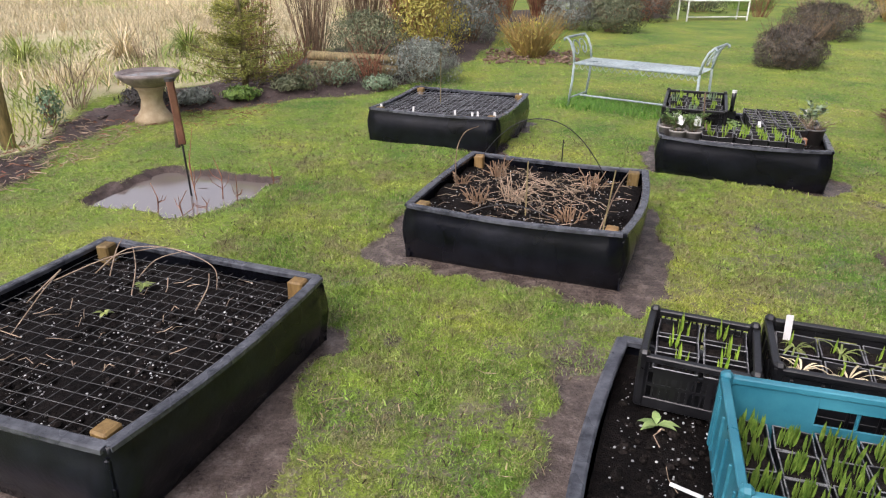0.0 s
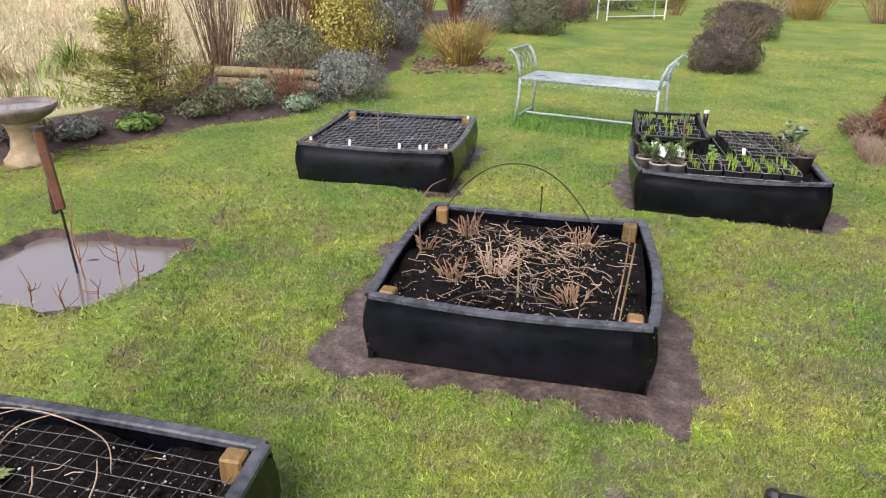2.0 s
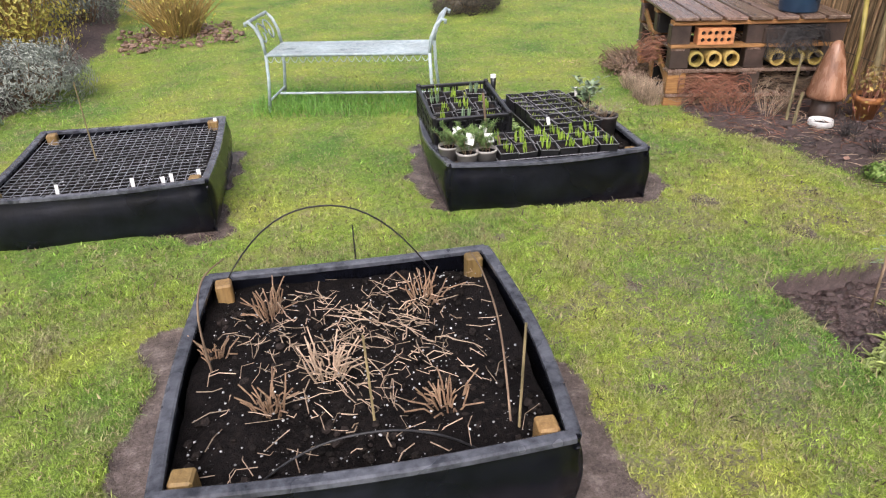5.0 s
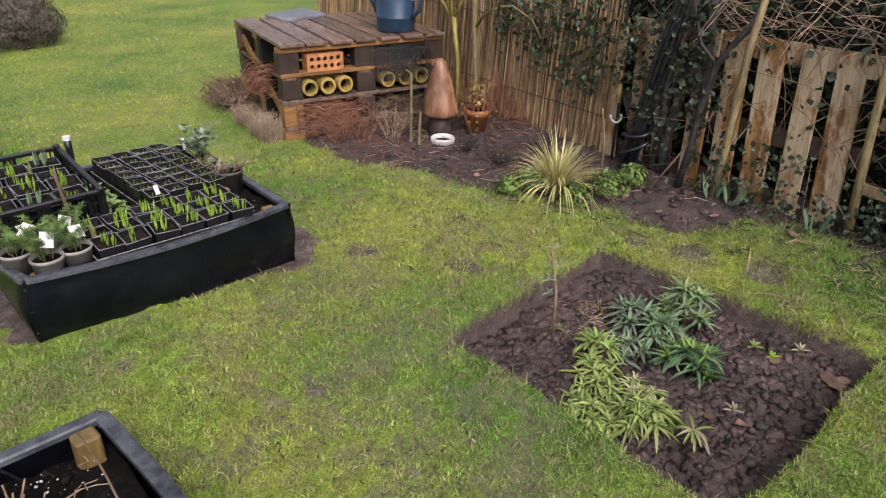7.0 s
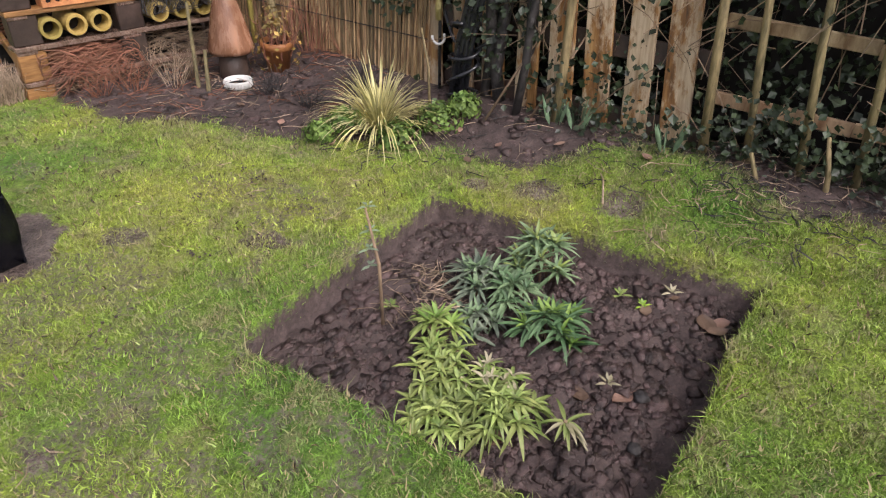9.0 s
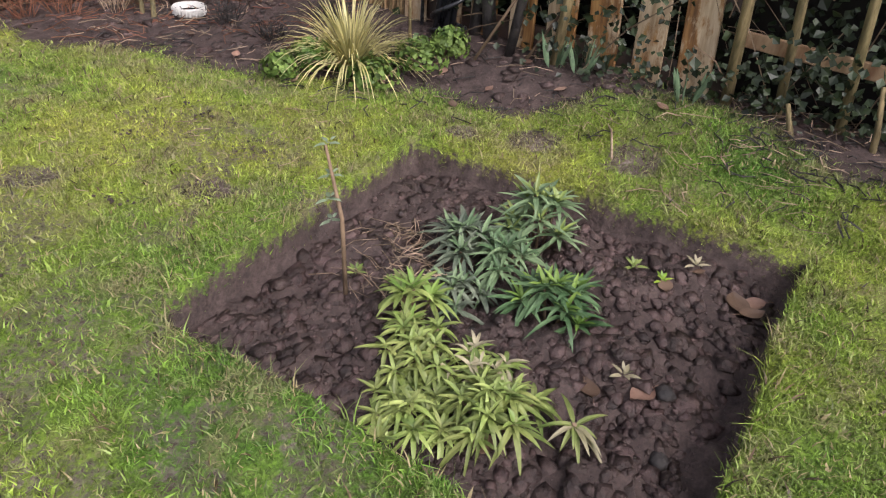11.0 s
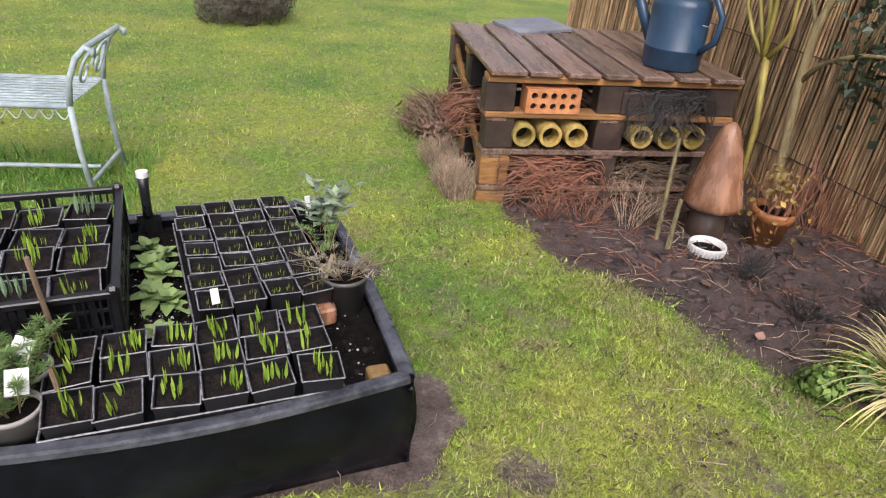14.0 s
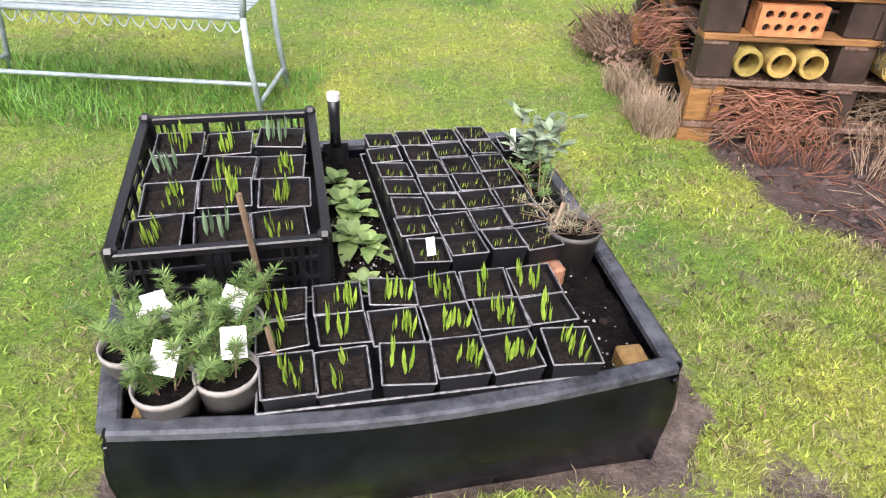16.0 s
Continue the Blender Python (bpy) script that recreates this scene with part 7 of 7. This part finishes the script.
tagged(part("dry_creeper", gt, M_twig), "thin bare twigs tangled through the fence", "creeper", kind="stuff")
def climber(name, label, runs, material):
    """A woody climber: its main stem and side shoots, each a part."""
    c = thing(name, pose(0, 0, 0), label, "climber")
    for k, (pts, r0, r1) in enumerate(runs):
        n = len(pts)
        part("stem" if k == 0 else "side_shoot", Geo().tube(pts, [r0 + (r1 - r0) * i / (n - 1) for i in range(n)], 9), material, c, smooth=True)
    return c


climber("climber", "olive-brown climber trunk against the reed screen", (
    ([(4.47, 4.64, 0.0), (4.49, 4.69, 0.28), (4.52, 4.735, 0.63), (4.53, 4.74, 0.84), (4.53, 4.71, 0.97), (4.56, 4.66, 1.4)], 0.022, 0.014),
    ([(4.52, 4.73, 0.64), (4.5, 4.67, 0.72), (4.47, 4.605, 0.757), (4.43, 4.5, 0.8), (4.4, 4.41, 0.815), (4.34, 4.25, 0.76), (4.32, 4.17, 0.66)], 0.012, 0.005),
    ([(4.53, 4.74, 0.85), (4.55, 4.8, 0.95), (4.58, 4.83, 1.2)], 0.011, 0.006),
    ([(4.44, 4.52, 0.79), (4.42, 4.46, 0.92), (4.42, 4.4, 1.15)], 0.006, 0.003)), M_pole)
M_yellowstem = mat("yellow_willow_stem", (0.2, 0.16, 0.035), (0.37, 0.3, 0.075), 10, 0.5, 0.2, 40)
climber("yellow_willow", "pollarded yellow-stemmed shrub beside the hotel", (
    ([(4.53, 4.86, 0.0), (4.552, 4.875, 0.4), (4.577, 4.93, 0.69)], 0.013, 0.016),
    ([(4.577, 4.94, 0.68), (4.61, 5.04, 0.77), (4.643, 5.114, 0.87), (4.66, 5.15, 1.2)], 0.011, 0.007),
    ([(4.577, 4.94, 0.68), (4.6, 5.0, 0.8), (4.626, 5.06, 0.92), (4.63, 5.07, 1.3)], 0.012, 0.008),
    ([(4.577, 4.94, 0.68), (4.58, 4.95, 0.8), (4.6, 5.0, 0.95), (4.61, 5.0, 1.4)], 0.016, 0.01),
    ([(4.577, 4.94, 0.68), (4.58, 4.95, 0.85), (4.584, 4.96, 1.0), (4.6, 4.95, 1.4)], 0.014, 0.009),
    ([(4.577, 4.93, 0.68), (4.55, 4.87, 0.75), (4.537, 4.836, 0.81), (4.547, 4.85, 0.92), (4.56, 4.86, 1.3)], 0.011, 0.007)), M_yellowstem)
climber("bare_climber", "dark wet branch twisting over the pallet fence", (
    ([(3.98, 3.2, 0.02), (3.96, 3.16, 0.3), (3.959, 3.147, 0.51), (3.947, 3.111, 0.72), (3.93, 3.04, 0.84), (3.915, 2.98, 0.93), (3.91, 2.96, 1.1), (3.95, 2.94, 1.4)], 0.02, 0.011),
    ([(3.947, 3.111, 0.72), (3.96, 3.2, 0.8), (4.0, 3.28, 1.0)], 0.011, 0.006)), M_bark)
tagged(part("fence_stake", Geo().tube([(3.91, 3.01, 0.02), (3.918, 2.99, 0.32), (3.914, 2.98, 0.83), (3.905, 2.95, 1.1)], [0.02, 0.019, 0.018, 0.016], 9), M_pole, smooth=True), "rough brown stake standing before the pallet fence", "stake")

# ---- benches ----
BM = pose(1.1, 6.82, 0.03, 0, 0, -29.7)
bench = thing("garden_bench", BM, "pale blue-grey wrought iron bench with scrolled ends", "bench")
BL, BD, SZ = 1.14, 0.4, 0.375
for i in range(11):
    part("slat", Geo().box((BL / 2, 0.018 + i * (BD - 0.036) / 10, SZ), (BL, 0.02, 0.006), None, 0.002), M_galv, bench)
for y in (0.0, BD):
    part("seat_rail", Geo().tube([(0, y, SZ - 0.004), (BL, y, SZ - 0.004)], 0.011, 8), M_galv, bench, smooth=True)
for e, sgn in ((0.0, -1), (BL, 1)):
    for y in (0.0, BD):
        part("leg", Geo().tube([(e, y, SZ), (e + sgn * 0.005, y, 0.2), (e + sgn * 0.03, y, -0.03)], 0.012, 8), M_galv, bench, smooth=True)
        part("arm_post", Geo().tube([(e, y, SZ), (e + sgn * 0.015, y, SZ + 0.1), (e + sgn * 0.05, y, SZ + 0.18), (e + sgn * 0.09, y, SZ + 0.22), (e + sgn * 0.115, y, SZ + 0.21), (e + sgn * 0.11, y, SZ + 0.19)], 0.012, 8), M_galv, bench, smooth=True)
    part("foot_rail", Geo().tube([(e + sgn * 0.02, 0, 0.05), (e + sgn * 0.02, BD, 0.05)], 0.009, 7), M_galv, bench)
    part("top_rail", Geo().tube([(e + sgn * 0.09, 0, SZ + 0.22), (e + sgn * 0.09, BD, SZ + 0.22)], 0.012, 8), M_galv, bench)
    sc = Geo()
    for y0, f in ((BD * 0.3, 1), (BD * 0.7, -1)):
        pts = []
        for i in range(26):
            t = i / 25 * 7.0
            rr = 0.085 * (1 - i / 32)
            zz = 0.11 + rr * math.sin(t) * 1.1
            pts.append((e + sgn * (0.015 + 0.08 * (max(0, zz) / 0.22) ** 2), y0 + f * rr * math.cos(t), SZ + zz))
        sc.tube(pts, 0.006, 6)
    part("scroll", sc, M_galv, bench, smooth=True)
for y in (0.0,):
    for i in range(20):
        part("apron_loop", Geo().tube([(BL * (i + t / 8) / 20, y, SZ - 0.012 - 0.042 * math.sin(math.pi * t / 8)) for t in range(9)], 0.0028, 5), M_galv, bench)
part("stretcher", Geo().tube([(0, BD / 2, 0.05), (BL, BD / 2, 0.05)], 0.009, 7), M_galv, bench)

WM = pose(4.5, 16.35, 0.0, 0, 0, 14)
wb = thing("white_bench", WM, "white wrought iron bench with curled open back", "bench")
part("seat", Geo().box((0.72, 0.22, 0.44), (1.44, 0.44, 0.025), None, 0.006), M_white, wb)
for x in (0.0, 1.44):
    for y in (0.02, 0.44):
        part("leg", Geo().tube([(x, y, -0.02), (x, y, 0.44)], 0.018, 7), M_white, wb)
    part("back_post", Geo().tube([(x, 0.44, 0.44), (x, 0.5, 0.95)], 0.018, 7), M_white, wb)
    part("arm", Geo().tube([(x, 0.02, 0.44), (x, 0.0, 0.64), (x, 0.46, 0.66)], 0.014, 7), M_white, wb)
part("stretcher", Geo().tube([(0, 0.03, 0.1), (1.44, 0.03, 0.1)], 0.012, 6), M_white, wb)
part("top_rail", Geo().tube([(1.44 * i / 12, 0.5, 0.95 + 0.08 * math.sin(math.pi * i / 12)) for i in range(13)], 0.016, 7), M_white, wb)
for i in range(6):
    cx = 0.12 + 0.24 * i
    part("back_curl", Geo().tube([(cx + 0.11 * math.cos(t / 3), 0.47, 0.7 + 0.19 * math.sin(t / 3)) for t in range(20)], 0.011, 5), M_white, wb)

# long uncut grass under the bench
gx = np.random.RandomState(77)
n = 2600
u, v = gx.rand(n) * 1.5 - 0.18, gx.rand(n) * 0.66 - 0.13
bx, by = 1.1 + u * 0.869 + v * 0.495, 6.82 - u * 0.495 + v * 0.869
blades("long_grass", bx, by, terrain(bx, by)[0], 0.09, 0.0045, 0.6, mat("lush_grass", (0.09, 0.24, 0.03), (0.18, 0.36, 0.06), 3, 0.5, 0, rnd=0.4), "longer lush green grass under the bench", "grass", 0.6, 78)

# ragged longer grass along the cut edges of the dug plots
gx = np.random.RandomState(79)
n = 60000
ex, ey = -2.2 + gx.rand(n) * 5.8, 2.0 + gx.rand(n) * 2.8
ed = np.minimum(np.abs(away(ex, ey, PLOT_E) - 0.02), np.abs(away(ex, ey, PLOT_P) - 0.03))
ok = (ed < 0.035) & (gx.rand(n) < 1.3 * lattice(ex, ey, 0.08, 80))
ez, _, es, _ = terrain(ex, ey)
ok &= es < 0.6
blades("edge_grass", ex[ok], ey[ok], ez[ok], 0.045, 0.0034, 0.9, M_turf, "longer ragged grass along the cut lawn edges", "grass", 0.7, 81)

# ---- shrubs on the lawn and along its edges ----
for x, y, rx, h in ((4.2, 9.8, 0.53, 0.52), (6.05, 13.3, 0.8, 0.6)):
    shrub(x, y, rx, rx * 0.85, h, M_hedge, 0.034, 12000, "dull purple-brown domed shrub on lawn", int(x * 100), 0.3, M_twig, 160, 1.12, "domed lawn shrubs", 0.72, lump=0.13)
shrub(3.45, 16.4, 0.85, 0.8, 0.75, M_hedge, 0.05, 5000, "dull dark brown rounded shrub at lawn end", 352, 0.4, M_redtwig, 60, 1.0, "domed lawn shrubs", 0.7)
shrub(1.7, 14.2, 0.6, 0.6, 0.6, M_greyleaf, 0.04, 4500, "grey-green rounded shrub at the lawn edge", 353, 0.4, M_twig, 60, 1.0, "", 0.6)
shrub(2.55, 14.0, 0.55, 0.55, 0.65, M_olive, 0.045, 4500, "olive green rounded shrub at the lawn edge", 354, 0.5, M_twig, 60, 1.0, "", 0.6)
shrub(-1.15, 8.55, 0.55, 0.5, 0.62, M_olive, 0.035, 6500, "olive rounded evergreen shrub in the border", 355, 0.35, M_twig, 60, 1.1, "", 0.65)
shrub(-0.45, 8.05, 0.44, 0.4, 0.46, M_greyleaf, 0.04, 5500, "grey lavender-like bush at the border edge", 356, 0.25, M_twig, 60, 1.0, "", 0.5)
shrub(-0.62, 9.9, 0.62, 0.6, 0.95, M_gold, 0.045, 3200, "golden yellow leafy shrub with thin stems", 357, 0.5, M_goldtwig, 90, 1.25, "", 0.35)
shrub(-0.1, 11.6, 0.7, 0.7, 0.8, M_greyleaf, 0.05, 5000, "grey-brown bushy shrub in the border", 358, 0.35, M_twig, 60, 1.0, "", 0.5)
shrub(0.85, 10.2, 0.62, 0.6, 0.55, M_gold, 0.04, 250, "fan of golden-brown bare stems on the lawn", 359, 0.4, M_goldtwig, 260, 1.05, "", 0.4)
tagged(part("leaf_litter", crumbs(0.62, 0.015, 500, 0.022, 360, 0.02), M_brownleaf, m=pose(0.85, 10.1, 0.0)), "brown leaf litter under the bare shrub", "leaf litter", kind="stuff")
for k, (x, y, r, h, n, mm, lab) in enumerate((
        (-2.0, 9.2, 0.5, 1.6, 45, M_twig, "tall bare brown stems in the border"), (-1.4, 9.8, 0.5, 1.8, 70, M_twig, "tall bare brown stems in the border"),
        (-0.9, 10.9, 0.7, 1.8, 110, M_redtwig, "tall bare red-brown stems in the border"), (-0.3, 12.6, 0.8, 1.9, 130, M_goldtwig, "tall golden bare stems in the border"),
        (0.3, 14.5, 0.9, 2.0, 140, M_redtwig, "tall bare red-brown thicket behind the lawn"), (1.4, 16.4, 1.0, 2.0, 150, M_redtwig, "tall bare red-brown thicket behind the lawn"),
        (2.6, 17.4, 1.0, 1.9, 150, M_twig, "tall bare brown thicket behind the lawn"), (-1.2, 13.5, 0.9, 2.0, 120, M_twig, "tall bare brown stems in the border"),
        (-0.3, 16.0, 1.1, 2.1, 150, M_goldtwig, "tall golden bare thicket in the border"), (4.2, 18.4, 1.0, 1.6, 130, M_redtwig, "bare red-brown thicket behind the white bench"),
        (7.6, 17.6, 0.5, 0.7, 60, M_straw, "dead straw-coloured perennial clump"), (9.4, 17.2, 0.9, 1.3, 150, M_goldtwig, "golden dead grass clump at lawn end"),
        (10.6, 16.2, 0.8, 1.0, 120, M_redtwig, "russet dead perennial clump at lawn end"), (8.5, 16.9, 0.5, 0.5, 70, M_straw, "dead straw-coloured perennial clump"),
        (11.8, 15.4, 0.9, 1.1, 120, M_redtwig, "russet dead perennial clump at lawn end"), (6.6, 18.0, 0.5, 0.7, 60, M_redtwig, "russet dead perennial clump"),
        (-2.25, 7.75, 0.3, 1.3, 26, M_redtwig, "few tall bare stems behind the spruce"), (-2.9, 6.5, 0.25, 0.7, 22, M_twig, "bare thorny stems behind the bird bath"),
        (-3.3, 6.0, 0.3, 0.6, 20, M_twig, "bare thin stems at the field edge"), (-1.75, 7.35, 0.3, 0.5, 60, M_redtwig, "russet dead stems in the border"),
        (-0.95, 7.6, 0.3, 0.42, 70, M_redtwig, "russet dead stems before the logs"), (-1.3, 7.25, 0.25, 0.3, 60, M_twig, "brown dead stems at the border edge"))):
    ob = part("bare_shrub", twig_fan(int(n * 1.9) if h > 1 else n, r, h, 0.0048 if h > 1 else 0.0035, 1000 + k, wav=0.08), mm, m=pose(x, y, ground_at(x, y)))
    tagged(ob, lab, "bare shrub")
for k, (x, y, r, h, mm, lf) in enumerate(((-2.0, 6.55, 0.18, 0.1, M_fern, 0.05), (-1.65, 6.95, 0.2, 0.13, M_olive, 0.05), (-2.35, 6.3, 0.2, 0.12, M_greyleaf, 0.05), (-1.25, 7.35, 0.22, 0.24, M_sage, 0.04), (-1.5, 7.05, 0.22, 0.26, M_olive, 0.03), (-0.85, 7.45, 0.2, 0.15, M_sage, 0.04), (-2.7, 6.1, 0.25, 0.14, M_bark, 0.05), (-1.1, 7.9, 0.3, 0.2, M_olive, 0.04))):
    shrub(x, y, r, r, h, mm, lf, 700, "low leafy border plant", 1100 + k, 0.4, M_twig, 16, 1.0, "low border plants", 0.25, "low_plant", category="low plant")
shrub(-3.1, 5.35, 0.11, 0.11, 0.3, M_glauc, 0.035, 260, "small grey-green spindly plant in bare soil", 1120, 0.5, M_twig, 12, 0.9, "", 0.4)

# young spruce
sp = thing("spruce_tree", pose(-2.1, 6.95, ground_at(-2.1, 6.95)), "young sparse yellow-green spruce with bare leader", "tree")
part("trunk", Geo().tube([(0, 0, 0), (0.01, 0, 0.6), (-0.02, 0, 1.2), (0, 0, 1.7)], [0.035, 0.028, 0.02, 0.01], 8), M_pole, sp, smooth=True)
qs, gl, pts = random.Random(66), Geo(), []
for i in range(70):
    z = 0.06 + 0.74 * (i / 70) ** 1.25
    t, L = qs.uniform(0, 6.28), (0.7 - 0.62 * z) * qs.uniform(0.7, 1.15)
    e = Vector((math.cos(t) * L, math.sin(t) * L, z + L * qs.uniform(0.1, 0.45)))
    gl.tube([(0, 0, z), (e.x * 0.5, e.y * 0.5, z + L * 0.08), e], [0.006, 0.004, 0.002], 4, False)
    for k in range(95):
        f = qs.uniform(0.15, 1.0)
        pts.append((e.x * f + qs.gauss(0, .022), e.y * f + qs.gauss(0, .022), z + (e.z - z) * f * f + qs.gauss(0, .018)))
part("twiggery", gl, M_twig, sp)
pa = np.array(pts)
part("needles", leaf_mesh("needles", pa, pa * 0 + np.array([0, 0, 1]), 0.05, 0.14, 67), M_spruce, sp)

for k, (a, b, r) in enumerate((((-1.8, 8.3, 0.22), (-0.72, 7.92, 0.24), 0.055), ((-1.75, 8.18, 0.12), (-0.7, 7.82, 0.14), 0.06), ((-1.6, 8.4, 0.1), (-0.9, 8.1, 0.1), 0.05))):
    tagged(part("log", Geo().tube([a, tuple((p + q) / 2 for p, q in zip(a, b)), b], [r, r * 0.97, r * 0.9], 12), M_pole, smooth=True), "weathered brown log lying in a stack", "log", "stacked logs")
tagged(part("fence_post", Geo().tube([(0, 0, -0.05), (0.0, 0.01, 0.9), (-0.05, 0.02, 1.8)], [0.05, 0.047, 0.042], 10), M_pole, m=pose(-3.12, 4.83, 0.0), smooth=True), "weathered round wooden post at the field edge", "post")

# sedge tussocks and the unmown field
def tussock(x, y, r, h, n, material, seed, label):
    q, g = random.Random(seed), Geo()
    for i in range(n):
        t, f = q.uniform(0, 6.28), q.random()
        g.leaf((math.cos(t) * 0.12 * f, math.sin(t) * 0.12 * f, 0), (math.cos(t) * (0.3 + 0.9 * f), math.sin(t) * (0.3 + 0.9 * f), 1.2), q.uniform(0.6, 1.1) * r, 0.012, 0.4 + 0.6 * f, segs=6)
    tagged(part("sedge_tussock", g, material, m=pose(x, y, ground_at(x, y))), label, "tussock", "field tussocks")


tussock(-4.4, 8.9, 0.95, 0.6, 260, M_dry, 1201, "arching tussock of bleached and green sedge")
tussock(-3.7, 9.3, 0.8, 0.5, 200, M_rough, 1202, "arching green sedge tussock in the field")
tussock(-5.4, 8.4, 0.8, 0.5, 200, M_rough, 1203, "arching green sedge tussock in the field")
tussock(-2.9, 9.9, 0.8, 0.5, 200, M_dry, 1204, "bleached sedge tussock in the field")
gx = np.random.RandomState(88)
n = 60000
fx, fy = -14 + gx.rand(n) * 14, 4.6 + gx.rand(n) ** 1.3 * 22
fz, _, _, ff = terrain(fx, fy)
ok = (ff > 0.6) & (gx.rand(n) < 0.25 + lattice(fx, fy, 0.9, 89))
dry = lattice(fx, fy, 1.4, 90) + 0.25 * (gx.rand(n) - 0.5) + np.clip((fy - 8.8) * 0.12, -0.4, 0.3) > 0.5
for sel, mm, lab, L in ((ok & dry, M_dry, "tall bleached dead grass of the unmown field", 0.34), (ok & ~dry, M_rough, "rough green grass of the unmown field", 0.2)):
    blades("field_grass", fx[sel], fy[sel], fz[sel], L, 0.011, 0.7, mm, lab, "grass", 0.9, 91)

# far hedges that close the view
for k, (x, y, rx, ry, h, mm) in enumerate(((-8, 34, 7, 2, 3.0, M_olive), (3, 33, 7, 2, 3.2, M_hedge), (14, 32, 7, 2, 3.0, M_olive), (23, 26, 5, 3, 3.0, M_hedge), (-20, 30, 7, 3, 3.2, M_hedge))):
    shrub(x, y, rx, ry, h, mm, 0.22, 3500, "far brown-green hedge beyond the lawn", 1300 + k, 0.6, M_twig, 60, 1.0, "far hedges", 0.6, "hedge", category="hedge")
for k, (x, y, r, h, mm) in enumerate(((5.6, 19.6, 0.8, 0.7, M_olive), (7.2, 20.5, 0.6, 0.5, M_fern), (9.8, 18.4, 0.7, 0.9, M_hedge), (13.0, 16.5, 1.2, 0.9, M_hedge), (8.2, 24, 1.2, 0.8, M_fern))):
    shrub(x, y, r, r, h, mm, 0.06, 2200, "rounded shrub at the far end of the garden", 1320 + k, 0.5, M_twig, 40, 1.0, "far garden shrubs", 0.5)
